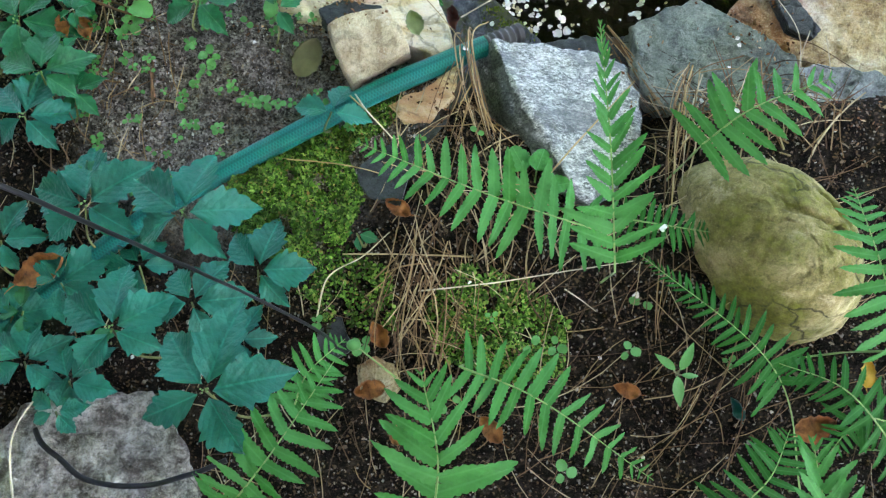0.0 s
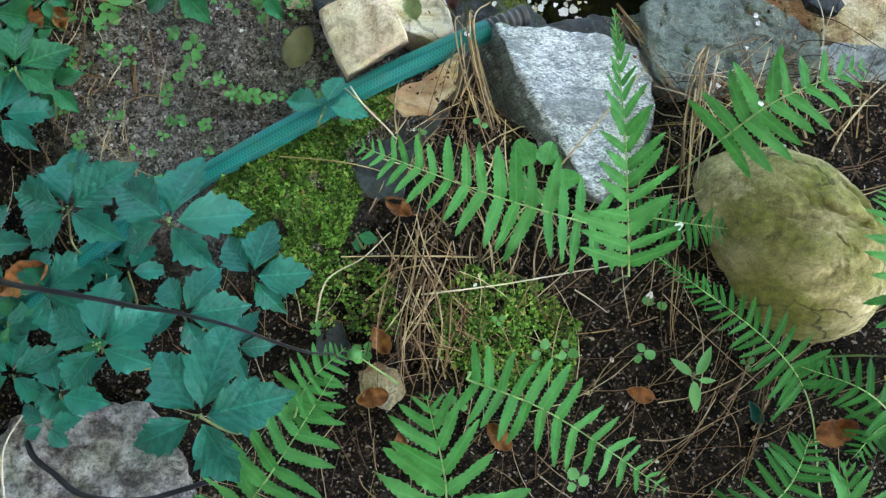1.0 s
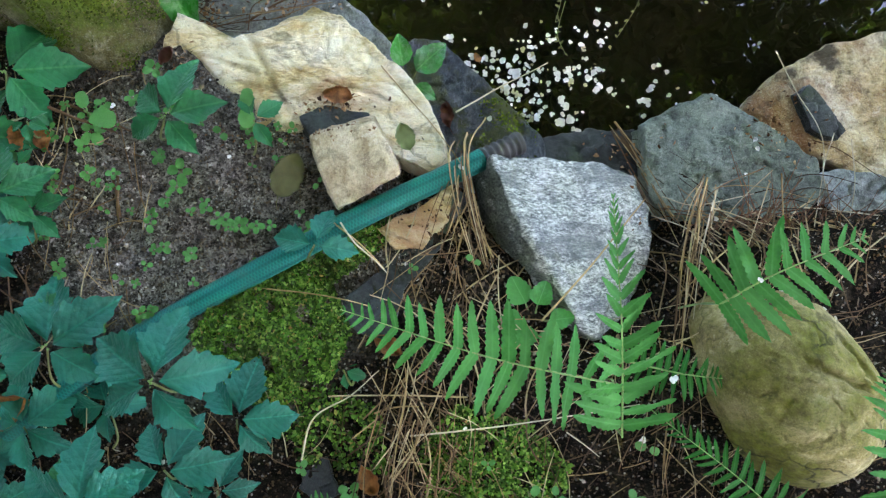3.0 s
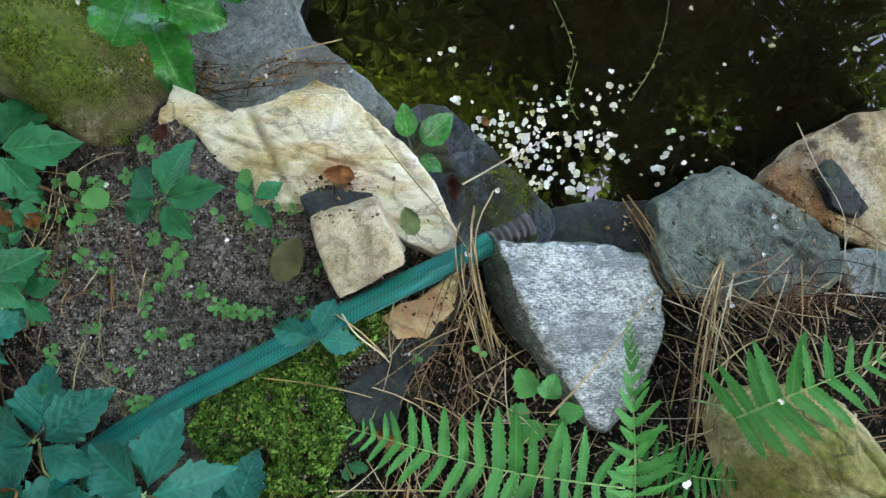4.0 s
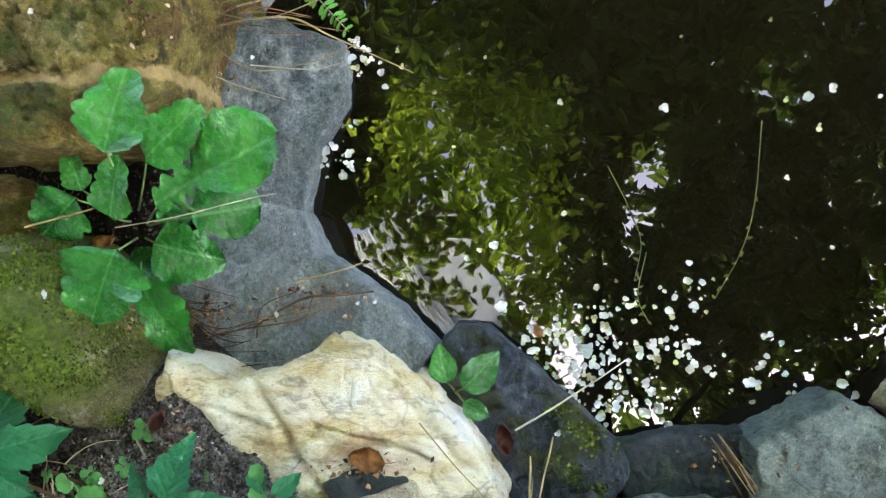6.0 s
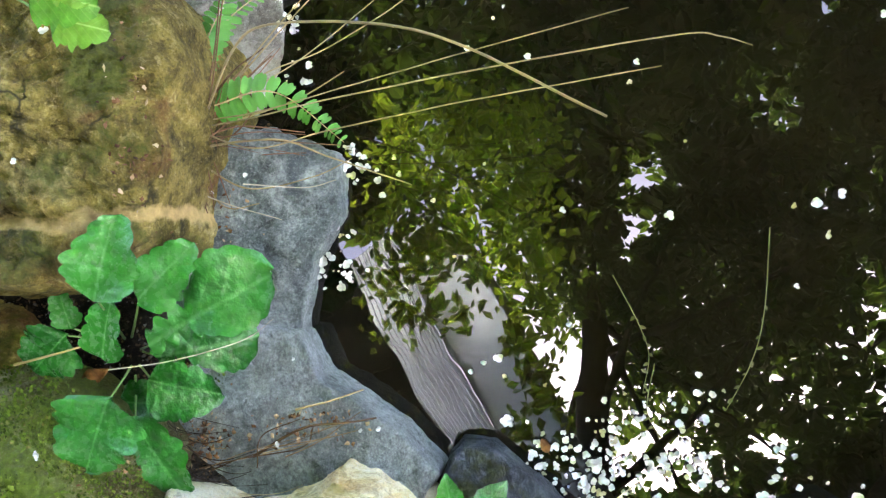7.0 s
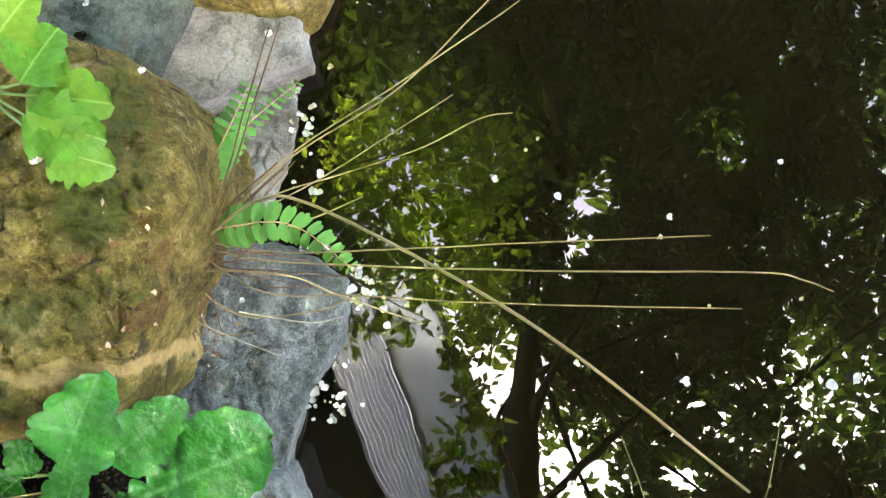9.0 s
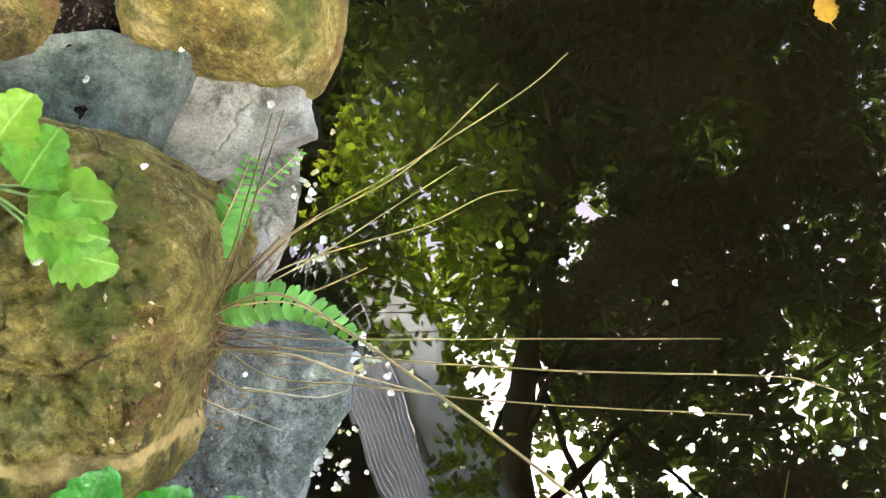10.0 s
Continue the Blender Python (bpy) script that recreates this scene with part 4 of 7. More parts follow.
def seedling(at, size, count, label="tiny bright green seedling with round leaves"):
    r = leaf_rnd
    c = Vector(at)
    z = ground_height(c.x, c.y)
    plant = thing("seedling", (c.x, c.y, z), label, "seedling", "seedlings in the soil")
    hi = max(c.z, z + 0.008)
    bm = bmesh.new()
    tube(bm, [(c.x, c.y, z - 0.004), (c.x, c.y, (z + hi) / 2), (c.x, c.y, hi)], 0.0008, 5)
    part("stem", bm, STEM, plant)
    a0 = r.uniform(0, 6.3)
    for k in range(count):
        a = a0 + 2 * math.pi * k / count + r.uniform(-.25, .25)
        d = Vector((math.cos(a), math.sin(a), r.uniform(-0.15, 0.5)))
        set_mesh("leaf", r.choice(ROUNDS), plant, frame_of(Vector((c.x, c.y, hi)) + d * size * 0.15, d, (0, 0, 1), size * r.uniform(0.62, 1.0)))
    return plant


def stem_thing(name, ctrl, radius, material, label, category, taper=0.6, group="", n=26, sides=6):
    radius *= 0.75 if name == "twig" else 1.0
    pts = curve_points(ctrl, n)
    wob = [p + Vector((noise.noise(p * 31 + Vector((radius * 9e3, 0, 0))), noise.noise(p * 31 + Vector((5, radius * 9e3, 0))), 0)) * radius * 0.6 for p in pts]
    bm = bmesh.new()
    tube(bm, wob, radius, sides, taper)
    return tagged(mesh_object(name, bm, material), label, category, group)


def dead_leaf(at, size, yaw, label, material=None, curl=0.5):
    """A fallen leaf: a ragged crumpled blade, rims rolled up, a raised midrib and a short stalk."""
    rnd = random.Random(int(at[0] * 1e4) + 7)
    bm = bmesh.new()
    rows = []
    for i in range(19):
        u = i / 18
        w = math.sin(math.pi * u ** 0.85) ** 0.65 * 0.36 * size * rnd.uniform(0.86, 1.10) if 0 < i < 18 else 0.006 * size
        row = []
        for k in (-1, -0.75, -0.5, -0.22, 0, 0.22, 0.5, 0.75, 1):
            crease = noise.noise(Vector((k * 2.2 + at[0] * 50, u * 5.0, at[1] * 50)))
            z = curl * size * 0.30 * abs(k) ** 2.2 + 0.12 * size * math.sin(u * 5 + k * 2) * curl + (0.10 * crease * curl + (0.015 if k == 0 else 0.0)) * size
            roll = 1 - 0.38 * curl * abs(k) ** 2
            row.append(bm.verts.new((k * w * roll, (u - 0.5) * size * (1 - 0.12 * curl), z + rnd.uniform(-1, 1) * 0.012 * size * curl)))
        rows.append(row)
    for a, b in zip(rows, rows[1:]):
        for k in range(8):
            bm.faces.new((a[k], a[k + 1], b[k + 1], b[k]))
    bmesh.ops.solidify(bm, geom=bm.faces[:], thickness=0.0005)
    tube(bm, [(0, -0.48 * size, 0.01 * size), (0.03 * size, -0.60 * size, 0.03 * size), (0.08 * size, -0.72 * size, 0.02 * size)], 0.012 * size, 5, 0.6)
    ob = mesh_object("dead_leaf", bm, material or DEADLEAF)
    ob.matrix_world = pose(*at, rnd.uniform(-12, 12), rnd.uniform(-12, 12), yaw)
    return tagged(ob, label, "leaf", "fallen leaves")


# ---- planting ----
OLIVE = plain("olive_dead_leaf", (0.12, 0.115, 0.045), 0.6)
FADEDGREEN = plain("faded_green_leaf", (0.20, 0.25, 0.10), 0.6)
DARKRED = plain("dark_red_leaf", (0.09, 0.03, 0.018), 0.7, 0.25, 0.4)
YELLOWLEAF = plain("yellow_leaf", (0.55, 0.33, 0.03), 0.6)
fern_frond((0.182, 0.155, 0.17), (0.053, 0.183, 0.225), (-0.082, 0.226, 0.27), 0.060, 15)
fern_frond((0.182, 0.107, 0.2), (0.163, 0.211, 0.29), (0.149, 0.319, 0.33), 0.064, 15, sweep=46, fold=0.35, taper="wedge")
fern_frond((0.268, 0.234, 0.235), (0.31, 0.261, 0.265), (0.395, 0.295, 0.26), 0.056, 9, start=0.02, sweep=76)
fern_frond((0.021, 0.009, 0.22), (0.101, -0.024, 0.225), (0.214, -0.101, 0.19), 0.050, 12)
fern_frond((0.001, -0.11, 0.31), (0.004, -0.062, 0.335), (-0.01, 0.003, 0.34), 0.066, 7, sweep=62, start=0.02)
fern_frond((-0.211, -0.134, 0.2), (-0.16, -0.074, 0.23), (-0.109, 0.013, 0.2), 0.060, 10)
fern_frond((-0.158, -0.034, 0.16), (-0.142, 0.002, 0.17), (-0.105, 0.039, 0.16), 0.040, 9)
fern_frond((0.416, 0.024, 0.28), (0.394, 0.097, 0.3), (0.389, 0.175, 0.28), 0.046, 11)
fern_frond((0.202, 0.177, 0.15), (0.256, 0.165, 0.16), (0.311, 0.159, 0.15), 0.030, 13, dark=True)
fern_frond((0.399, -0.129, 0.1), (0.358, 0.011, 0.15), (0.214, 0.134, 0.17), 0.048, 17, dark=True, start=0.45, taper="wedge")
fern_frond((0.309, -0.136, 0.34), (0.301, -0.099, 0.35), (0.296, -0.045, 0.35), 0.0467, 8, sweep=40, fold=0.3)
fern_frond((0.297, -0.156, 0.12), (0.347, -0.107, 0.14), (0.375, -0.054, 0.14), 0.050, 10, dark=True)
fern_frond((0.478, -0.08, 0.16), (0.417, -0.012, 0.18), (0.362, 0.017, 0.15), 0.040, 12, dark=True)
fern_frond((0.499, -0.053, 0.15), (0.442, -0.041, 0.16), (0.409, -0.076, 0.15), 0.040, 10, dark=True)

creeper((-0.258, 0.159, 0.25), 0.0777, 12, 5, "dark bluish green creeper shoot with a five-fingered leaf")
creeper((-0.405, 0.188, 0.17), 0.0811, -5, 5, "dark bluish green creeper shoot with a five-fingered leaf")
creeper((-0.476, 0.349, 0.17), 0.0619, -10, 5, "dark bluish green creeper shoot with a five-fingered leaf")
creeper((-0.493, 0.297, 0.165), 0.0616, 10, 5, "dark bluish green creeper shoot with a five-fingered leaf")
creeper((-0.206, 0.115, 0.16), 0.0641, 15, 4, "dark bluish green creeper shoot with a five-fingered leaf")
creeper((-0.258, 0.073, 0.21), 0.0594, 25, 5, "dark bluish green creeper shoot with a five-fingered leaf")
creeper((-0.324, 0.043, 0.24), 0.0674, -8, 5, "dark bluish green creeper shoot with a five-fingered leaf")
creeper((-0.199, -0.015, 0.31), 0.0765, 14, 5, "dark bluish green creeper shoot with a five-fingered leaf")
creeper((-0.48, 0.013, 0.13), 0.0575, 0, 5, "dark bluish green creeper shoot with a five-fingered leaf")
creeper((-0.425, -0.009, 0.13), 0.052, 40, 5, "dark bluish green creeper shoot with a five-fingered leaf")
creeper((-0.29, 0.434, 0.18), 0.066, 14, 5, "dark bluish green creeper shoot with a five-fingered leaf")
creeper((-0.474, 0.488, 0.17), 0.0849, 20, 5, "dark bluish green creeper shoot with a five-fingered leaf")
creeper((-0.52, 0.423, 0.16), 0.0675, 100, 5, "dark bluish green creeper shoot with a five-fingered leaf")
creeper((-0.445, 0.335, 0.15), 0.0355, 70, 5, "dark bluish green creeper shoot with a five-fingered leaf")
creeper((-0.519, 0.153, 0.14), 0.0513, 20, 5, "dark bluish green creeper shoot with a five-fingered leaf")
creeper((-0.442, 0.103, 0.14), 0.0599, 50, 5, "dark bluish green creeper shoot with a five-fingered leaf")
creeper((-0.356, 0.125, 0.13), 0.0543, -40, 5, "dark bluish green creeper shoot with a five-fingered leaf")
creeper((-0.23, 0.039, 0.14), 0.0415, 30, 5, "dark bluish green creeper shoot with a five-fingered leaf")
creeper((-0.102, 0.165, 0.125), 0.0255, 40, 5, "dark bluish green creeper shoot with a five-fingered leaf")
creeper((-0.5, 0.065, 0.13), 0.0545, 80, 5, "dark bluish green creeper shoot with a five-fingered leaf")
creeper((-0.44, -0.043, 0.125), 0.0377, 10, 5, "dark bluish green creeper shoot with a five-fingered leaf")
creeper((-0.204, 0.44, 0.15), 0.0338, 60, 3, "dark bluish green creeper shoot with a five-fingered leaf")
creeper((-0.127, 0.296, 0.175), 0.0452, 12, 3, "young creeper shoot with three leaflets beside the hose")
rosette((-0.375, 0.705, 0.06), [((-0.328, 0.755, 0.19), (-0.302, 0.825, 0.205), 0),
                                ((-0.308, 0.752, 0.16), (-0.253, 0.8, 0.165), 1),
                                ((-0.348, 0.7, 0.15), (-0.33, 0.752, 0.175), 2),
                                ((-0.396, 0.725, 0.13), (-0.435, 0.69, 0.13), 5),
                                ((-0.383, 0.729, 0.14), (-0.392, 0.767, 0.15), 2)],
        DOCKS, RACHIS, 'lush plant of broad glossy green leaves between boulders', 'broad_leaf_plant', 'plant')
rosette((-0.370, 0.690, 0.06), [((-0.331, 0.671, 0.17), (-0.359, 0.605, 0.175), 5),
                                ((-0.334, 0.646, 0.13), (-0.296, 0.564, 0.13), 2),
                                ((-0.323, 0.677, 0.12), (-0.254, 0.657, 0.12), 0),
                                ((-0.368, 0.654, 0.1), (-0.301, 0.651, 0.11), 1)],
        DOCKS, RACHIS, 'low plant of broad scalloped green leaves over slate', 'broad_leaf_plant', 'plant')
rosette((-0.365, 0.700, 0.06), [((-0.304, 0.712, 0.15), (-0.185, 0.769, 0.165), 3),
                                ((-0.317, 0.698, 0.12), (-0.218, 0.709, 0.12), 4)],
        DOCKS, RACHIS, 'plant with long lobed leaves spreading over slate', 'broad_leaf_plant', 'plant')
rosette((-0.396, 1.029, 0.2), [((-0.362, 1.049, 0.24), (-0.333, 1.084, 0.25), 0), ((-0.341, 1.025, 0.24), (-0.32, 1.065, 0.24), 1), ((-0.343, 1.02, 0.23), (-0.287, 1.019, 0.23), 0), ((-0.341, 1.005, 0.235), (-0.29, 0.991, 0.23), 1), ((-0.328, 0.985, 0.23), (-0.286, 0.974, 0.22), 0)],
        LIMES, RACHIS, 'lime green plant with coarsely toothed leaves on a boulder', 'broad_leaf_plant', 'plant')
rosette((-0.04, 0.516, 0.05), [((-0.045, 0.529, 0.08), (-0.051, 0.567, 0.09), 0), ((-0.029, 0.523, 0.08), (0.008, 0.557, 0.085), 1), ((-0.03, 0.508, 0.07), (-0.004, 0.492, 0.07), 0)],
        BROAD, STEM, 'small green plant growing in a crack of slate', 'broad_leaf_plant', 'plant')
rosette((0.268, 0.004, 0.11), [((0.259, 0.008, 0.15), (0.272, 0.037, 0.16), 0), ((0.253, 0.008, 0.15), (0.232, 0.025, 0.155), 1), ((0.255, 0.002, 0.15), (0.261, -0.033, 0.14), 0), ((0.26, 0.003, 0.15), (0.279, 0.002, 0.15), 1)],
        LANCES, STEM, 'young weed with narrow green leaves', 'broad_leaf_plant', 'plant')
rosette((0.109, 0.217, 0.1), [((0.097, 0.238, 0.135), (0.081, 0.266, 0.141), 0), ((0.109, 0.236, 0.14), (0.119, 0.261, 0.146), 1), ((0.093, 0.222, 0.13), (0.067, 0.214, 0.136), 2), ((0.123, 0.22, 0.13), (0.149, 0.223, 0.136), 0),
                             ((0.102, 0.213, 0.13), (0.09, 0.19, 0.136), 1), ((0.118, 0.211, 0.12), (0.13, 0.191, 0.126), 2), ((0.044, 0.271, 0.12), (0.034, 0.285, 0.126), 1), ((0.04, 0.248, 0.12), (0.033, 0.241, 0.126), 0)],
        SCALLOPS, RACHIS, 'low plant with round scalloped leaves beside granite', 'broad_leaf_plant', 'plant')
rosette((-0.213, 0.466, 0.14), [((-0.212, 0.454, 0.15), (-0.21, 0.478, 0.16), 0), ((-0.212, 0.452, 0.15), (-0.211, 0.424, 0.15), 1)],
        ROUNDS, RACHIS, 'small plant with round leaves at the sandstone edge', 'broad_leaf_plant', 'plant', 0.78)
rosette((-0.4, 0.453, 0.14), [((-0.388, 0.45, 0.16), (-0.397, 0.472, 0.165), 0), ((-0.387, 0.445, 0.15), (-0.352, 0.436, 0.15), 1)],
        ROUNDS, RACHIS, 'small plant with oval leaves on the soil', 'broad_leaf_plant', 'plant', 0.78)
sword_frond((-0.255, 0.937, 0.1), (-0.188, 0.943, 0.105), (-0.142, 0.905, 0.03), 0.0205, 27, 'small glossy sword fern frond over the slate edge')
sword_frond((-0.28, 0.966, 0.1), (-0.254, 1.007, 0.1), (-0.238, 1.072, 0.07), 0.0225, 20, 'small glossy sword fern frond over the slate edge')
sword_frond((-0.276, 0.96, 0.09), (-0.241, 1.021, 0.09), (-0.201, 1.086, 0.03), 0.0150, 20, 'small glossy sword fern frond over the slate edge')
sword_frond((-0.284, 0.98, 0.09), (-0.269, 0.99, 0.09), (-0.253, 0.997, 0.08), 0.0139, 7, 'small glossy sword fern frond over the slate edge')

seedling((0.211, 0.029, 0.12), 0.0141, 3)
seedling((0.228, 0.084, 0.12), 0.0134, 2)
seedling((0.135, -0.104, 0.12), 0.0156, 3)
seedling((0.1, 0.035, 0.13), 0.0136, 2)
seedling((0.128, 0.034, 0.13), 0.0137, 3)
seedling((-0.218, 0.322, 0.14), 0.0116, 5)
seedling((-0.309, 0.402, 0.14), 0.0077, 4)
seedling((-0.29, 0.365, 0.14), 0.0114, 4)
seedling((-0.319, 0.335, 0.13), 0.0079, 4)
seedling((-0.346, 0.468, 0.14), 0.0102, 4)
seedling((-0.322, 0.502, 0.14), 0.0116, 4)
seedling((-0.271, 0.291, 0.13), 0.0093, 5)
seedling((-0.304, 0.299, 0.13), 0.0087, 4)
seedling((-0.365, 0.364, 0.13), 0.0065, 4)
seedling((-0.38, 0.369, 0.13), 0.0065, 3)
seedling((-0.209, 0.415, 0.14), 0.0072, 4)
seedling((-0.201, 0.28, 0.13), 0.0075, 4)
seedling((-0.287, 0.383, 0.14), 0.016, 4)
seedling((-0.112, 0.291, 0.13), 0.0069, 5)
seedling((-0.099, 0.309, 0.13), 0.007, 4)
seedling((-0.361, 0.38, 0.14), 0.0087, 4)
seedling((-0.093, 0.035, 0.12), 0.0139, 4)
seedling((-0.146, 0.06, 0.12), 0.0091, 4)
seedling((0.011, -0.022, 0.12), 0.0145, 2)
seedling((-0.008, -0.035, 0.11), 0.0139, 2)
seedling((0.056, 0.067, 0.13), 0.008, 3)
seedling((-0.065, 0.334, 0.13), 0.0061, 4)
seedling((0.04, 0.284, 0.13), 0.0089, 2)
seedling((-0.027, 0.275, 0.13), 0.0067, 3)
seedling((-0.416, 0.278, 0.13), 0.0096, 4)
seedling((-0.39, 0.429, 0.14), 0.017, 5)
seedling((-0.473, 0.407, 0.14), 0.0154, 5)
seedling((-0.396, 0.411, 0.14), 0.0113, 4)
seedling((0.322, 0.018, 0.12), 0.0086, 3)

stem_thing('reed', [(-0.268, 0.926, 0.09), (-0.187, 0.958, 0.2), (-0.124, 0.945, 0.27), (-0.014, 0.893, 0.37), (0.076, 0.83, 0.41)], 0.0013, REED, 'long dry straw-coloured reed arching over the water', 'reed', 0.5, group="reeds arching over the water", n=40)
stem_thing('reed', [(-0.272, 0.915, 0.09), (-0.203, 0.886, 0.13), (-0.127, 0.888, 0.165), (-0.011, 0.89, 0.215), (0.14, 0.895, 0.25)], 0.0008, REED, 'long dry straw-coloured reed arching over the water', 'reed', 0.5, group="reeds arching over the water", n=40)
stem_thing('reed', [(-0.268, 0.926, 0.09), (-0.201, 0.919, 0.13), (-0.131, 0.922, 0.16), (-0.009, 0.932, 0.2), (0.122, 0.942, 0.24)], 0.0008, REED, 'long dry straw-coloured reed arching over the water', 'reed', 0.5, group="reeds arching over the water", n=40)
stem_thing('reed', [(-0.268, 0.92, 0.09), (-0.198, 0.912, 0.14), (-0.117, 0.912, 0.18), (0.016, 0.914, 0.22), (0.15, 0.919, 0.24), (0.184, 0.915, 0.24), (0.207, 0.908, 0.235)], 0.0008, REED, 'long dry straw-coloured reed arching over the water', 'reed', 0.5, group="reeds arching over the water", n=40)
stem_thing('reed', [(-0.274, 0.92, 0.09), (-0.226, 0.952, 0.08), (-0.169, 0.989, 0.065), (-0.108, 1.032, 0.06), (-0.052, 1.071, 0.06)], 0.0009, REED, 'long dry straw-coloured reed arching over the water', 'reed', 0.5, group="reeds arching over the water", n=40)
stem_thing('reed', [(-0.274, 0.92, 0.09), (-0.211, 0.968, 0.08), (-0.153, 0.992, 0.065), (-0.08, 1.015, 0.09), (-0.027, 1.042, 0.1), (0.0, 1.048, 0.1)], 0.0009, REED, 'long dry straw-coloured reed arching over the water', 'reed', 0.5, group="reeds arching over the water", n=40)
stem_thing('reed', [(-0.271, 0.92, 0.09), (-0.2, 1.0, 0.09), (-0.089, 1.062, 0.15), (-0.006, 1.115, 0.18), (0.025, 1.144, 0.18)], 0.0008, REED, 'long dry straw-coloured reed arching over the water', 'reed', 0.5, group="reeds arching over the water", n=40)
stem_thing('reed', [(-0.274, 0.922, 0.09), (-0.202, 0.999, 0.08), (-0.098, 1.055, 0.14), (-0.025, 1.122, 0.17)], 0.001, REED, 'long dry straw-coloured reed arching over the water', 'reed', 0.5, group="reeds arching over the water", n=40)
stem_thing('reed', [(-0.253, 0.926, 0.07), (-0.183, 0.95, 0.05), (-0.133, 0.974, 0.05)], 0.0012, REED, 'long dry straw-coloured reed arching over the water', 'reed', 0.5, group="reeds arching over the water", n=40)
stem_thing('reed', [(-0.285, 0.9, 0.085), (-0.193, 0.899, 0.1), (-0.147, 0.882, 0.08), (-0.073, 0.854, 0.03)], 0.0013, REED, 'long dry straw-coloured reed arching over the water', 'reed', 0.5, group="reeds arching over the water", n=40)
stem_thing('reed', [(-0.284, 0.889, 0.08), (-0.236, 0.859, 0.065), (-0.17, 0.866, 0.06), (-0.13, 0.883, 0.05)], 0.001, REED, 'long dry straw-coloured reed arching over the water', 'reed', 0.5, group="reeds arching over the water", n=40)
stem_thing('reed', [(-0.284, 0.879, 0.08), (-0.263, 0.842, 0.062), (-0.227, 0.843, 0.06)], 0.001, REED, 'long dry straw-coloured reed arching over the water', 'reed', 0.5, group="reeds arching over the water", n=40)
stem_thing('reed_stalk', [(-0.28, 0.915, 0.08), (-0.245, 0.949, 0.12), (-0.211, 1.023, 0.16), (-0.187, 1.096, 0.17)], 0.0011, TWIG, 'dark brown dead reed stalk at the waterline', 'reed', 0.5, group="dark stalks of the reed tuft")
stem_thing('reed_stalk', [(-0.278, 0.925, 0.08), (-0.242, 0.973, 0.12), (-0.218, 1.03, 0.15), (-0.198, 1.095, 0.16)], 0.0011, TWIG, 'dark brown dead reed stalk at the waterline', 'reed', 0.5, group="dark stalks of the reed tuft")
stem_thing('reed_stalk', [(-0.289, 0.899, 0.08), (-0.221, 0.902, 0.09), (-0.141, 0.898, 0.05)], 0.0011, TWIG, 'dark brown dead reed stalk at the waterline', 'reed', 0.5, group="dark stalks of the reed tuft")
stem_thing('reed_stalk', [(-0.294, 0.889, 0.08), (-0.278, 0.925, 0.1), (-0.262, 0.965, 0.1)], 0.0022, TWIG, 'dark brown dead reed stalk at the waterline', 'reed', 0.5, group="dark stalks of the reed tuft")
stem_thing('reed_stalk', [(-0.291, 0.879, 0.08), (-0.27, 0.92, 0.1), (-0.257, 0.95, 0.1)], 0.0018, TWIG, 'dark brown dead reed stalk at the waterline', 'reed', 0.5, group="dark stalks of the reed tuft")
stem_thing('reed_stalk', [(-0.299, 0.889, 0.08), (-0.29, 0.858, 0.075), (-0.282, 0.817, 0.07)], 0.0015, TWIG, 'dark brown dead reed stalk at the waterline', 'reed', 0.5, group="dark stalks of the reed tuft")
stem_thing('reed_stalk', [(-0.295, 0.904, 0.08), (-0.251, 0.946, 0.08), (-0.209, 0.998, 0.05)], 0.002, TWIG, 'dark brown dead reed stalk at the waterline', 'reed', 0.5, group="dark stalks of the reed tuft")
stem_thing('reed_stalk', [(-0.281, 0.92, 0.09), (-0.235, 0.966, 0.1), (-0.21, 1.0, 0.07)], 0.0014, TWIG, 'dark brown dead reed stalk at the waterline', 'reed', 0.5, group="dark stalks of the reed tuft")
stem_thing('reed_stalk', [(-0.296, 0.919, 0.09), (-0.284, 0.899, 0.08), (-0.281, 0.858, 0.07)], 0.0016, TWIG, 'dark brown dead reed stalk at the waterline', 'reed', 0.5, group="dark stalks of the reed tuft")
stem_thing('reed_stalk', [(-0.304, 0.888, 0.08), (-0.266, 0.905, 0.09), (-0.239, 0.901, 0.08)], 0.0014, TWIG, 'dark brown dead reed stalk at the waterline', 'reed', 0.5, group="dark stalks of the reed tuft")
stem_thing('twig', [(-0.215, 0.255, 0.135), (-0.15, 0.249, 0.137), (-0.096, 0.24, 0.138), (-0.043, 0.225, 0.13)], 0.00126, STRAW, 'dry straw-coloured grass stem', 'twig', group="twigs and stems on the bank")
stem_thing('twig', [(-0.102, 0.322, 0.165), (-0.088, 0.302, 0.162), (-0.063, 0.279, 0.14), (-0.044, 0.258, 0.13)], 0.00136, PALESTEM, 'pale bleached plant stem lying on the bank', 'twig', group="twigs and stems on the bank")
stem_thing('twig', [(-0.147, 0.067, 0.115), (-0.134, 0.112, 0.125), (-0.095, 0.136, 0.125), (-0.062, 0.165, 0.13)], 0.00147, PALESTEM, 'pale bleached plant stem lying on the bank', 'twig', group="twigs and stems on the bank")
stem_thing('twig', [(-0.028, 0.096, 0.13), (0.056, 0.105, 0.13), (0.139, 0.118, 0.135), (0.218, 0.131, 0.13)], 0.00126, PALESTEM, 'pale bleached plant stem lying on the bank', 'twig', group="twigs and stems on the bank")
stem_thing('twig', [(0.141, 0.1, 0.12), (0.16, 0.087, 0.12), (0.176, 0.074, 0.12)], 0.00105, PALESTEM, 'pale bleached plant stem lying on the bank', 'twig', group="twigs and stems on the bank")
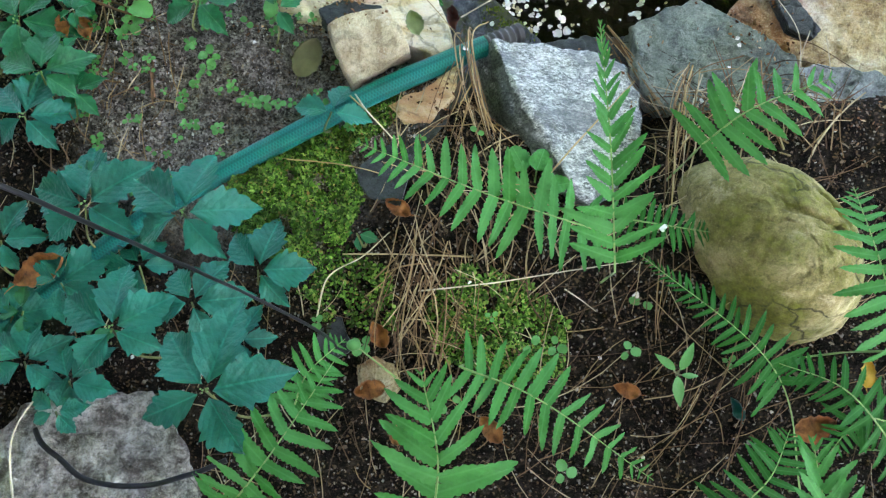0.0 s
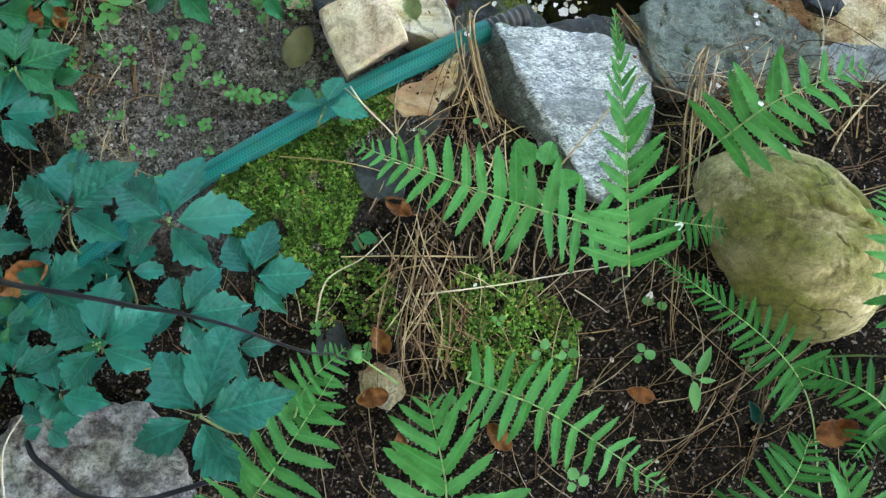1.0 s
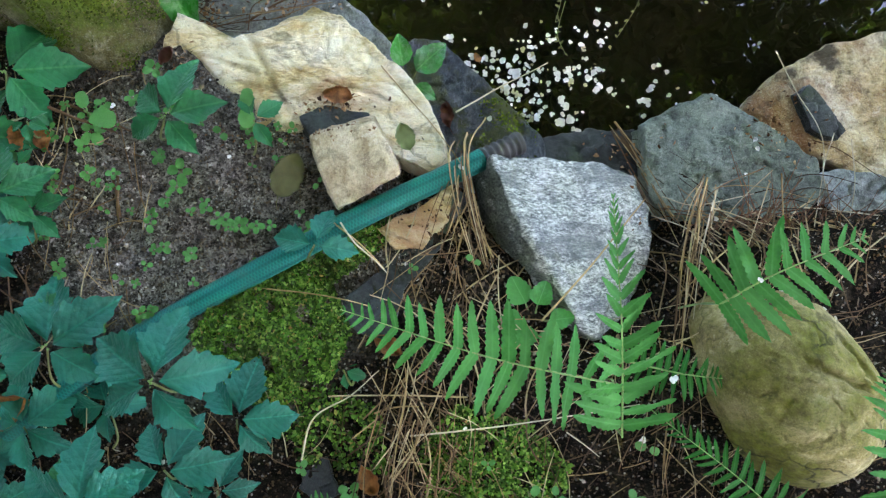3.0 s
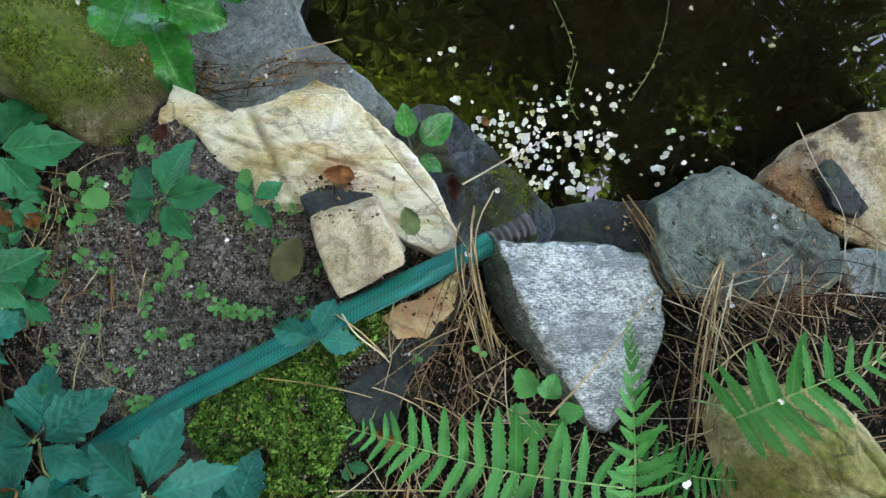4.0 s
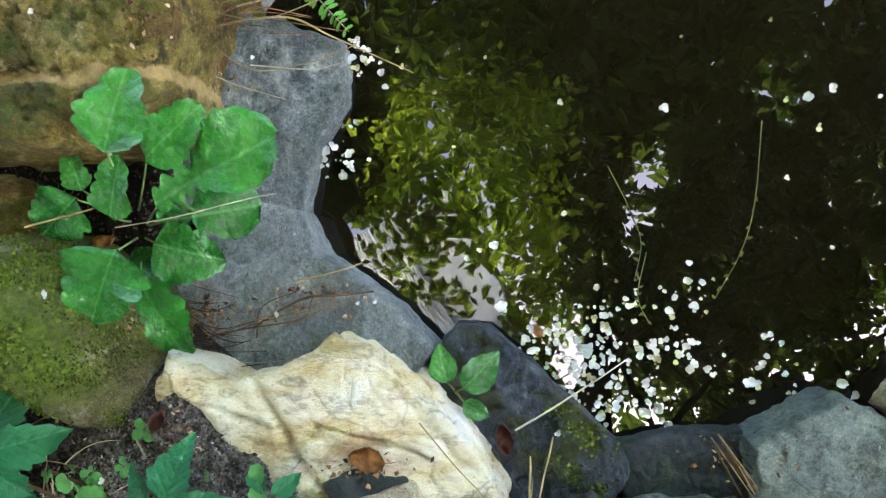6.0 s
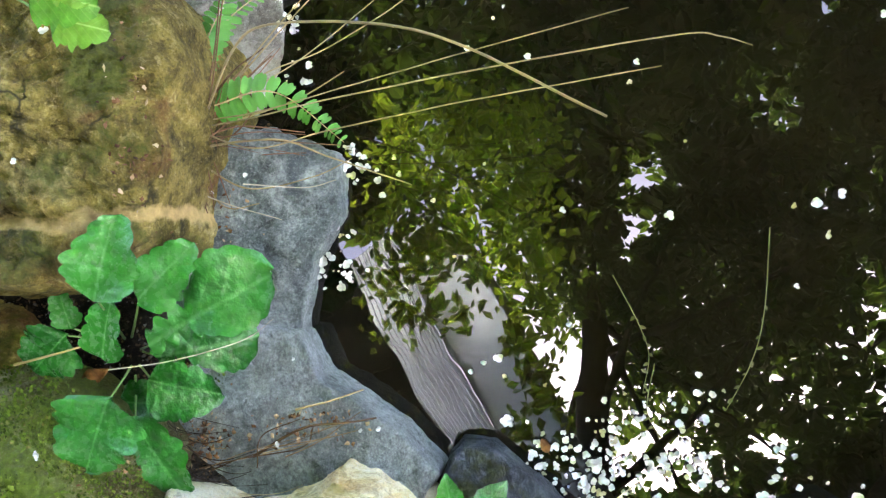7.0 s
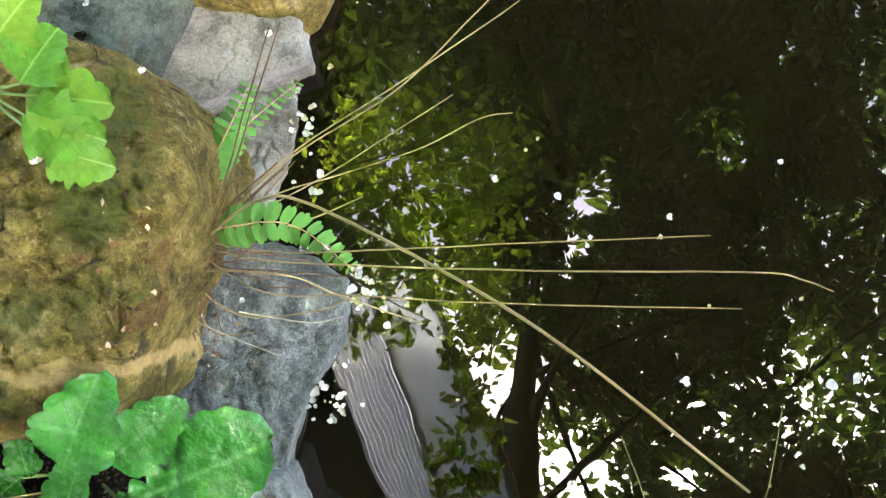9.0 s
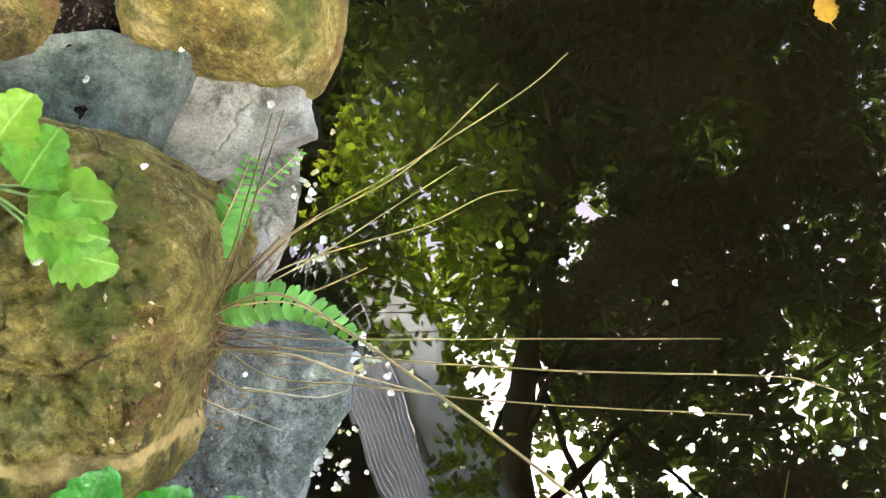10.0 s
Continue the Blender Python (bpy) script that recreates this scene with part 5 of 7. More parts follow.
stem_thing('twig', [(-0.196, 0.634, 0.075), (-0.165, 0.64, 0.076), (-0.127, 0.651, 0.074)], 0.00168, STRAW, 'broken straw-coloured twig on slate', 'twig', group="twigs and stems on the bank")
stem_thing('twig', [(-0.243, 0.589, 0.072), (-0.191, 0.616, 0.08), (-0.151, 0.619, 0.078), (-0.116, 0.622, 0.07)], 0.0021, TWIG, 'thin brown twig lying on the bank', 'twig', group="twigs and stems on the bank")
stem_thing('twig', [(-0.3, 0.579, 0.075), (-0.252, 0.588, 0.075), (-0.192, 0.597, 0.074), (-0.179, 0.617, 0.075)], 0.00116, TWIG, 'thin brown twig lying on the bank', 'twig', group="twigs and stems on the bank")
stem_thing('twig', [(-0.239, 0.578, 0.074), (-0.231, 0.61, 0.078), (-0.191, 0.626, 0.08)], 0.00105, TWIG, 'thin brown twig lying on the bank', 'twig', group="twigs and stems on the bank")
stem_thing('twig', [(0.02, 0.477, 0.06), (0.07, 0.506, 0.062), (0.136, 0.545, 0.05)], 0.00158, PALESTEM, 'straight pale stick reaching over the water', 'twig', group="twigs and stems on the bank")
stem_thing('twig', [(-0.064, 0.504, 0.142), (-0.034, 0.468, 0.145), (0.001, 0.427, 0.142), (0.029, 0.386, 0.145)], 0.00105, STRAW, 'dry straw-coloured grass stem', 'twig', group="twigs and stems on the bank")
stem_thing('twig', [(0.034, 0.451, 0.06), (0.03, 0.409, 0.145), (0.035, 0.351, 0.14), (0.075, 0.257, 0.12), (0.086, 0.189, 0.12)], 0.00147, STRAW, 'dry straw-coloured grass stem', 'twig', group="twigs and stems on the bank")
stem_thing('twig', [(0.057, 0.47, 0.06), (0.035, 0.409, 0.14), (0.043, 0.34, 0.14), (0.069, 0.234, 0.12)], 0.00126, STRAW, 'dry straw-coloured grass stem', 'twig', group="twigs and stems on the bank")
stem_thing('twig', [(0.024, 0.386, 0.145), (0.017, 0.328, 0.135), (-0.018, 0.258, 0.13), (-0.036, 0.187, 0.12)], 0.00126, STRAW, 'dry straw-coloured grass stem', 'twig', group="twigs and stems on the bank")
stem_thing('twig', [(0.035, 0.351, 0.13), (0.006, 0.293, 0.13), (-0.031, 0.198, 0.12)], 0.00126, STRAW, 'dry straw-coloured grass stem', 'twig', group="twigs and stems on the bank")
stem_thing('twig', [(-0.112, 0.324, 0.165), (-0.076, 0.294, 0.14), (-0.036, 0.246, 0.13), (-0.042, 0.204, 0.12)], 0.00126, STRAW, 'dry straw-coloured grass stem', 'twig', group="twigs and stems on the bank")
stem_thing('twig', [(0.113, 0.219, 0.14), (0.162, 0.274, 0.15), (0.233, 0.356, 0.12)], 0.00168, STRAW, 'dry straw-coloured grass stem', 'twig', group="twigs and stems on the bank")
stem_thing('twig', [(0.298, 0.373, 0.1), (0.288, 0.317, 0.13), (0.272, 0.25, 0.13), (0.267, 0.18, 0.12)], 0.00168, STRAW, 'dry straw-coloured grass stem', 'twig', group="twigs and stems on the bank")
stem_thing('twig', [(0.311, 0.385, 0.1), (0.282, 0.306, 0.13), (0.268, 0.192, 0.12)], 0.00147, STRAW, 'dry straw-coloured grass stem', 'twig', group="twigs and stems on the bank")
stem_thing('twig', [(0.322, 0.373, 0.1), (0.29, 0.295, 0.13), (0.279, 0.203, 0.12)], 0.00136, PALESTEM, 'pale bleached plant stem lying on the bank', 'twig', group="twigs and stems on the bank")
stem_thing('twig', [(0.248, 0.343, 0.09), (0.285, 0.326, 0.1), (0.298, 0.304, 0.11)], 0.00105, PALESTEM, 'pale bleached plant stem lying on the bank', 'twig', group="twigs and stems on the bank")
stem_thing('twig', [(0.276, 0.265, 0.15), (0.305, 0.293, 0.16), (0.327, 0.305, 0.17)], 0.00126, STRAW, 'dry straw-coloured grass stem', 'twig', group="twigs and stems on the bank")
stem_thing('twig', [(0.264, 0.367, 0.08), (0.301, 0.355, 0.09), (0.376, 0.373, 0.07)], 0.00105, PALESTEM, 'pale bleached plant stem lying on the bank', 'twig', group="twigs and stems on the bank")
stem_thing('twig', [(0.225, 0.45, 0.05), (0.262, 0.398, 0.05), (0.287, 0.335, 0.06)], 0.00147, TWIG, 'thin brown twig lying on the bank', 'twig', group="twigs and stems on the bank")
stem_thing('twig', [(0.213, 0.457, 0.05), (0.243, 0.398, 0.05), (0.264, 0.36, 0.06)], 0.00126, TWIG, 'thin brown twig lying on the bank', 'twig', group="twigs and stems on the bank")
stem_thing('twig', [(0.385, 0.373, 0.1), (0.368, 0.339, 0.12), (0.345, 0.301, 0.13)], 0.00126, TWIG, 'thin brown twig lying on the bank', 'twig', group="twigs and stems on the bank")
stem_thing('twig', [(0.42, 0.385, 0.1), (0.374, 0.339, 0.12), (0.339, 0.295, 0.13)], 0.00126, TWIG, 'thin brown twig lying on the bank', 'twig', group="twigs and stems on the bank")
stem_thing('twig', [(0.425, 0.352, 0.09), (0.473, 0.35, 0.08), (0.518, 0.345, 0.08)], 0.00147, PALESTEM, 'pale bleached plant stem lying on the bank', 'twig', group="twigs and stems on the bank")
stem_thing('twig', [(0.409, 0.315, 0.1), (0.464, 0.295, 0.08), (0.514, 0.267, 0.08)], 0.00147, PALESTEM, 'pale bleached plant stem lying on the bank', 'twig', group="twigs and stems on the bank")
stem_thing('twig', [(0.417, 0.555, 0.06), (0.427, 0.499, 0.08), (0.457, 0.431, 0.08), (0.429, 0.323, 0.1)], 0.00105, PALESTEM, 'pale bleached plant stem lying on the bank', 'twig', group="twigs and stems on the bank")
stem_thing('twig', [(0.455, 0.442, 0.06), (0.482, 0.426, 0.07), (0.527, 0.393, 0.07)], 0.00105, TWIG, 'thin brown twig lying on the bank', 'twig', group="twigs and stems on the bank")
stem_thing('twig', [(0.476, 0.447, 0.07), (0.455, 0.391, 0.08), (0.477, 0.312, 0.08)], 0.00084, PALESTEM, 'pale bleached plant stem lying on the bank', 'twig', group="twigs and stems on the bank")
stem_thing('twig', [(0.496, 0.44, 0.07), (0.493, 0.379, 0.075), (0.473, 0.299, 0.075)], 0.00084, PALESTEM, 'pale bleached plant stem lying on the bank', 'twig', group="twigs and stems on the bank")
stem_thing('twig', [(-0.45, 0.699, 0.13), (-0.412, 0.706, 0.13), (-0.37, 0.715, 0.13)], 0.00178, STRAW, 'dry stem between boulders', 'twig', group="twigs and stems on the bank")
stem_thing('twig', [(-0.343, 0.692, 0.15), (-0.278, 0.698, 0.16), (-0.215, 0.712, 0.15), (-0.212, 0.725, 0.08)], 0.0008, PALESTEM, 'pale bleached plant stem lying on the bank', 'twig', group="twigs and stems on the bank")
stem_thing('twig', [(-0.477, 0.82, 0.15), (-0.461, 0.8, 0.14), (-0.451, 0.77, 0.12)], 0.00126, PALESTEM, 'pale bleached plant stem lying on the bank', 'twig', group="twigs and stems on the bank")
stem_thing('twig', [(-0.288, 0.858, 0.075), (-0.252, 0.842, 0.07), (-0.202, 0.824, 0.068)], 0.00094, PALESTEM, 'pale bleached plant stem lying on the bank', 'twig', group="twigs and stems on the bank")
stem_thing('twig', [(-0.239, 0.863, 0.07), (-0.177, 0.855, 0.066), (-0.145, 0.861, 0.06)], 0.00094, PALESTEM, 'pale bleached plant stem lying on the bank', 'twig', group="twigs and stems on the bank")
stem_thing('twig', [(-0.436, 0.454, 0.15), (-0.4, 0.44, 0.15), (-0.357, 0.424, 0.15)], 0.00263, TWIG, 'thin brown twig lying on the bank', 'twig', group="twigs and stems on the bank")
stem_thing('twig', [(-0.497, 0.379, 0.14), (-0.46, 0.362, 0.14), (-0.395, 0.349, 0.14)], 0.00231, TWIG, 'thin brown twig lying on the bank', 'twig', group="twigs and stems on the bank")
stem_thing('twig', [(-0.367, 0.38, 0.135), (-0.36, 0.359, 0.135), (-0.353, 0.332, 0.135)], 0.00294, TWIG, 'reddish brown stick lying on soil', 'twig', group="twigs and stems on the bank")
stem_thing('twig', [(-0.36, 0.382, 0.135), (-0.358, 0.348, 0.135), (-0.355, 0.323, 0.135)], 0.00294, TWIG, 'reddish brown stick lying on soil', 'twig', group="twigs and stems on the bank")
stem_thing('twig', [(-0.559, 0.434, 0.135), (-0.48, 0.39, 0.137), (-0.397, 0.362, 0.135)], 0.00231, TWIG, 'thin brown twig lying on the bank', 'twig', group="twigs and stems on the bank")
stem_thing('twig', [(-0.432, 0.463, 0.135), (-0.42, 0.417, 0.135), (-0.425, 0.364, 0.135)], 0.00189, TWIG, 'thin brown twig lying on the bank', 'twig', group="twigs and stems on the bank")
stem_thing('twig', [(-0.425, 0.463, 0.135), (-0.38, 0.446, 0.135), (-0.35, 0.431, 0.135)], 0.00231, TWIG, 'thin brown twig lying on the bank', 'twig', group="twigs and stems on the bank")
stem_thing('twig', [(-0.494, 0.439, 0.14), (-0.469, 0.446, 0.14), (-0.452, 0.462, 0.14)], 0.00189, PALESTEM, 'pale bleached plant stem lying on the bank', 'twig', group="twigs and stems on the bank")
stem_thing('twig', [(-0.483, -0.143, 0.115), (-0.49, -0.088, 0.12), (-0.485, -0.057, 0.12), (-0.468, -0.028, 0.12)], 0.0021, PALESTEM, 'pale bleached plant stem lying on the bank', 'twig', group="twigs and stems on the bank")
stem_thing('twig', [(-0.388, 0.278, 0.13), (-0.368, 0.221, 0.13), (-0.372, 0.16, 0.125)], 0.00126, TWIG, 'thin brown twig lying on the bank', 'twig', group="twigs and stems on the bank")
stem_thing('twig', [(-0.528, 0.119, 0.12), (-0.473, 0.146, 0.125), (-0.42, 0.16, 0.125)], 0.00147, TWIG, 'thin brown twig lying on the bank', 'twig', group="twigs and stems on the bank")

stem_thing('black_cable', [(-0.172, 0.074, 0.68), (-0.166, 0.073, 0.66), (-0.151, 0.068, 0.64), (-0.144, 0.064, 0.56), (-0.133, 0.058, 0.46), (-0.098, 0.038, 0.37), (-0.11, 0.033, 0.2), (-0.124, 0.023, 0.09)], 0.0012, BLACK, 'thin black cable rising above the creeper', 'cable', 1.0, n=50, sides=10)
stem_thing('black_tube', [(-0.476, -0.065, 0.1), (-0.459, -0.079, 0.112), (-0.438, -0.095, 0.113), (-0.404, -0.117, 0.112), (-0.351, -0.125, 0.112), (-0.287, -0.112, 0.115), (-0.245, -0.095, 0.11)], 0.0031, BLACK, 'thin black irrigation tube on the slab', 'tube', 1.0, n=40, sides=10)
dead_leaf((-0.051, 0.192, 0.135), 0.0371, 60, 'curled orange brown dead leaf', DEADLEAF, 0.6)
dead_leaf((-0.073, 0.047, 0.115), 0.037, 30, 'curled orange brown dead leaf', DEADLEAF, 0.6)
dead_leaf((-0.467, 0.116, 0.135), 0.065, -60, 'large curled rusty brown dead leaf', DEADLEAF, 0.6)
dead_leaf((-0.053, -0.066, 0.105), 0.0267, 10, 'small brown dead leaf on soil', DEADLEAF, 0.6)
dead_leaf((-0.165, 0.378, 0.143), 0.0544, -25, 'flat olive brown fallen leaf', OLIVE, 0.15)
dead_leaf((-0.035, 0.42, 0.148), 0.0339, 20, 'faded green fallen leaf on sandstone', FADEDGREEN, 0.35)
dead_leaf((0.011, 0.47, 0.065), 0.0353, 10, 'dark reddish curled dead leaf', DARKRED, 0.9)
dead_leaf((-0.305, 0.512, 0.15), 0.0256, -30, 'dark red curled dead leaf', DARKRED, 0.8)
dead_leaf((-0.113, 0.471, 0.137), 0.0372, 80, 'thin reddish brown dead leaf', DEADLEAF, 0.3)
dead_leaf((0.056, -0.06, 0.1), 0.0402, 40, 'crumpled brown dead leaf on soil', DEADLEAF, 0.6)
dead_leaf((0.209, -0.014, 0.11), 0.0338, 70, 'crumpled brown dead leaf on soil', DEADLEAF, 0.6)
dead_leaf((0.413, -0.056, 0.11), 0.0514, -70, 'crumpled brown dead leaf on soil', DEADLEAF, 0.6)
dead_leaf((0.467, 0.006, 0.13), 0.0333, -10, 'yellow fallen leaf under ferns', YELLOWLEAF, 0.4)
dead_leaf((-0.084, -0.016, 0.105), 0.0402, 100, 'crumpled brown dead leaf on soil', DEADLEAF, 0.6)
dead_leaf((-0.466, 0.418, 0.15), 0.0306, 20, 'rusty dead leaf under creeper', DEADLEAF, 0.6)
dead_leaf((-0.387, 0.682, 0.1), 0.0304, -70, 'rusty brown dead leaf', DEADLEAF, 0.6)
dead_leaf((0.421, 0.29, 0.09), 0.0428, 30, 'orange brown dead leaf', DEADLEAF, 0.6)
dead_leaf((0.379, 0.313, 0.09), 0.0348, 90, 'crumpled brown dead leaf on soil', DEADLEAF, 0.6)
dead_leaf((-0.028, 0.305, 0.12), 0.0398, 50, 'crumpled brown dead leaf on soil', DEADLEAF, 0.6)
dead_leaf((-0.447, 0.422, 0.14), 0.0371, 30, 'orange dead leaf among creepers', DEADLEAF, 0.6)
dead_leaf((0.311, 1.251, 0.004), 0.0354, 20, 'yellow leaf floating on the pond', YELLOWLEAF, 0.2)
dead_leaf((0.048, 0.571, 0.004), 0.016, 20, 'orange leaf floating on the pond', DEADLEAF, 0.2)
dead_leaf((-0.036, 0.25, 0.12), 0.0307, 0, 'crumpled brown dead leaf on soil', DEADLEAF, 0.6)
dead_leaf((-0.042, 0.204, 0.12), 0.0374, 100, 'curled orange brown dead leaf', DEADLEAF, 0.6)
LAND_PETALS = [(0.031, 0.105, 0.135), (0.241, 0.16, 0.17), (0.183, 0.023, 0.1), (0.222, 0.093, 0.12), (-0.231, 0.398, 0.145), (0.385, 0.429, 0.066), (0.289, 0.254, 0.275), (-0.258, 0.489, 0.14), (-0.364, 0.456, 0.145), (-0.37, 0.633, 0.21), (0.063, 0.472, 0.05), (0.385, 0.442, 0.06), (0.367, 0.396, 0.07), (0.319, 0.337, 0.1), (0.027, 0.385, 0.148), (-0.132, 0.61, 0.072), (-0.114, 0.611, 0.072), (-0.197, 0.683, 0.07), (-0.24, 0.873, 0.062), (-0.274, 0.857, 0.066), (-0.297, 0.883, 0.085), (-0.29, 0.9, 0.09), (-0.375, 0.875, 0.215), (-0.34, 0.759, 0.16), (-0.274, 1.044, 0.208), (-0.336, 0.976, 0.225), (-0.342, 1.076, 0.225), (-0.374, 1.129, 0.098), (-0.226, 1.121, 0.055), (-0.274, 1.143, 0.15), (-0.37, 0.63, 0.21), (-0.337, 0.773, 0.16), (-0.215, 0.602, 0.08)]

# ---- low stones set in the soil ----
rock("slate_chip", [(-0.105, 0.24), (-0.066, 0.27), (-0.024, 0.306), (0.012, 0.37), (0.03, 0.356), (0.005, 0.30), (-0.036, 0.25), (-0.050, 0.195), (-0.088, 0.205)],
     0.136, 0.10, DSLATE, "dark flat slate piece set in the soil", seed=31, lump=0.003, center=(-0.035, 0.262), smooth=0)
rock("tan_stone", [(-0.068, 0.318), (-0.024, 0.342), (0.015, 0.367), (0.014, 0.33), (-0.016, 0.296), (-0.047, 0.296)],
     0.140, 0.10, YELLOW, "tan stone half buried under the hose", seed=32, lump=0.004)
rock("slate_chip", [(-0.158, 0.448), (-0.13, 0.462), (-0.078, 0.453), (-0.078, 0.43), (-0.124, 0.418), (-0.146, 0.422)],
     0.134, 0.10, DSLATE, "small dark slate piece beside sandstone", seed=33, lump=0.002, smooth=0)
rock("slate_chip", [(-0.148, 0.07), (-0.12, 0.07), (-0.105, 0.029), (-0.127, 0.014), (-0.152, 0.035)],
     0.105, 0.08, DSLATE, "small dark stone in the soil", seed=34, lump=0.002, smooth=0)
rock("tan_stone", [(-0.100, 0.012), (-0.078, 0.022), (-0.056, 0.014), (-0.048, -0.012), (-0.066, -0.030), (-0.096, -0.022)], 0.103, 0.08, RUSTY, "small tan stone in the soil", seed=35, lump=0.003)


# ---- moss, litter and straw ----
def scatter_mesh(name, verts, faces, material, label, category):
    me = bpy.data.meshes.new(name)
    me.from_pydata(verts, [], faces)
    me.materials.append(material)
    return tagged(new(name, me), label, category, kind="stuff")


def in_outline(x, y, pts):
    hit = False
    for i, (ax, ay) in enumerate(pts):
        bx, by = pts[(i + 1) % len(pts)]
        if (ay > y) != (by > y) and x < ax + (y - ay) * (bx - ax) / (by - ay):
            hit = not hit
    return hit


def moss_patch(outline, count, seed, label, hump=0.012):
    rnd = random.Random(seed)
    xs, ys = [p[0] for p in outline], [p[1] for p in outline]
    cx, cy = sum(xs) / len(xs), sum(ys) / len(ys)
    verts, faces = [], []
    while len(faces) < count * 2:
        x, y = rnd.uniform(min(xs), max(xs)), rnd.uniform(min(ys), max(ys))
        clump = fbm(x * 45, y * 45, seed)
        if not in_outline(x, y, outline) or clump < -0.35 * rnd.random() - 0.1:
            continue
        z = ground_height(x, y) + hump * (0.4 + clump * 0.5) * max(0.2, 1 - ((x - cx) ** 2 + (y - cy) ** 2) / 0.012)
        s = rnd.uniform(0.0035, 0.0075)
        a, tilt = rnd.uniform(0, 6.3), rnd.uniform(0.2, 1.2)
        d = Vector((math.cos(a) * math.cos(tilt), math.sin(a) * math.cos(tilt), math.sin(tilt)))
        w = Vector((-math.sin(a), math.cos(a), 0.2)) * s * 0.32
        p = Vector((x, y, z))
        k = len(verts)
        verts += [p - w * 0.4, p + d * s * 0.5 - w, p + d * s, p + d * s * 0.5 + w, p + w * 0.4]
        faces += [(k, k + 1, k + 3, k + 4), (k + 1, k + 2, k + 3)]
    return scatter_mesh("moss", verts, faces, MOSS, label, "moss")


moss_patch([(-0.265, 0.20), (-0.24, 0.245), (-0.188, 0.272), (-0.12, 0.262), (-0.092, 0.21), (-0.115, 0.155), (-0.172, 0.128), (-0.235, 0.145)], 9000, 41, "thick cushion of bright green moss")
moss_patch([(-0.02, 0.08), (0.025, 0.13), (0.10, 0.11), (0.145, 0.065), (0.14, 0.0), (0.05, -0.01), (-0.01, 0.03)], 4200, 42, "thin patchy green moss on dark soil", 0.005)
moss_patch([(-0.19, 0.262), (-0.10, 0.318), (-0.05, 0.335), (-0.06, 0.30), (-0.12, 0.255)], 2600, 43, "thin moss along the hose", 0.005)
moss_patch([(-0.20, 0.13), (-0.12, 0.15), (-0.06, 0.12), (-0.05, 0.05), (-0.14, 0.06)], 1300, 44, "scattered moss on soil", 0.004)


def litter_mat():
    k = Mat("leaf_litter", 0.85, 0.2)
    k.color(k.ramp(k.island(), [(0.0, (0.008, 0.006, 0.004)), (0.35, (0.032, 0.020, 0.011)), (0.62, (0.075, 0.050, 0.030)), (0.84, (0.13, 0.098, 0.068)), (0.96, (0.22, 0.18, 0.13)), (1.0, (0.46, 0.43, 0.38))]))
    k.bump(k.noise(300), 0.4, 0.001)
    return k.m


def straw_mat():
    k = Mat("straw_litter", 0.7, 0.25)
    c = k.ramp(k.island(), [(0.0, (0.04, 0.022, 0.010)), (0.35, (0.13, 0.075, 0.033)), (0.65, (0.30, 0.205, 0.09)), (1.0, (0.48, 0.39, 0.24))])
    k.color(k.mix(k.ramp(k.noise(40), [(0.4, 0.0), (0.7, 0.5)]), c, (0.10, 0.06, 0.03)))
    return k.m


LITTER, STRAWS = litter_mat(), straw_mat()


def soil_litter(count, seed):
    rnd = random.Random(seed)
    verts, faces = [], []
    made = 0
    while made < count:
        x, y = rnd.uniform(-0.72, 0.72), rnd.uniform(-0.28, 0.62)
        if shore_distance(x, y) < 0.10 or fbm(x * 11, y * 11, 5.0) < rnd.uniform(-0.6, 0.35):
            continue
        z = ground_height(x, y)
        s = rnd.choice((0.0006, 0.0008, 0.001, 0.0013, 0.0016, 0.002, 0.0028)) * rnd.uniform(0.7, 1.2)
        m = Euler((rnd.uniform(-.5, .5), rnd.uniform(-.5, .5), rnd.uniform(0, 6.3))).to_matrix()
        slim = rnd.choice((0.10, 0.18, 0.35, 0.6, 0.8))
        s *= 1.0 if slim > 0.3 else 1.7
        k = len(verts)
        for q in ((-1, 0, 0), (-0.3, -slim, 0.1), (0.8, -slim * 0.7, 0), (1, slim * 0.3, 0.15), (0.1, slim, 0.0), (0.05, 0.0, 0.45)):
            verts.append(Vector((x, y, z + s * 0.25)) + m @ (Vector(q) * s))
        faces += [(k, k + 1, k + 5), (k + 1, k + 2, k + 5), (k + 2, k + 3, k + 5), (k + 3, k + 4, k + 5), (k + 4, k, k + 5)]
        made += 1
    return scatter_mesh("leaf_litter", verts, faces, LITTER, "crumbled leaf litter and grit on the soil", "litter")


soil_litter(30000, 51)


def crumb_mat():
    k = Mat("dry_crumbs", 0.95, 0.15)
    k.color(k.ramp(k.island(), [(0.0, (0.018, 0.015, 0.012)), (0.3, (0.08, 0.066, 0.056)), (0.6, (0.18, 0.158, 0.14)), (0.93, (0.29, 0.265, 0.235)), (1.0, (0.46, 0.43, 0.39))]))
    k.bump(k.noise(500), 0.5, 0.001)
    return k.m


CRUMB = crumb_mat()
RUST = Mat("rusty_debris", 0.85, 0.2)
RUST = RUST.color(RUST.ramp(RUST.island(), [(0.0, (0.025, 0.014, 0.008)), (0.4, (0.12, 0.055, 0.022)), (0.75, (0.30, 0.17, 0.08)), (1.0, (0.50, 0.38, 0.24))])).m


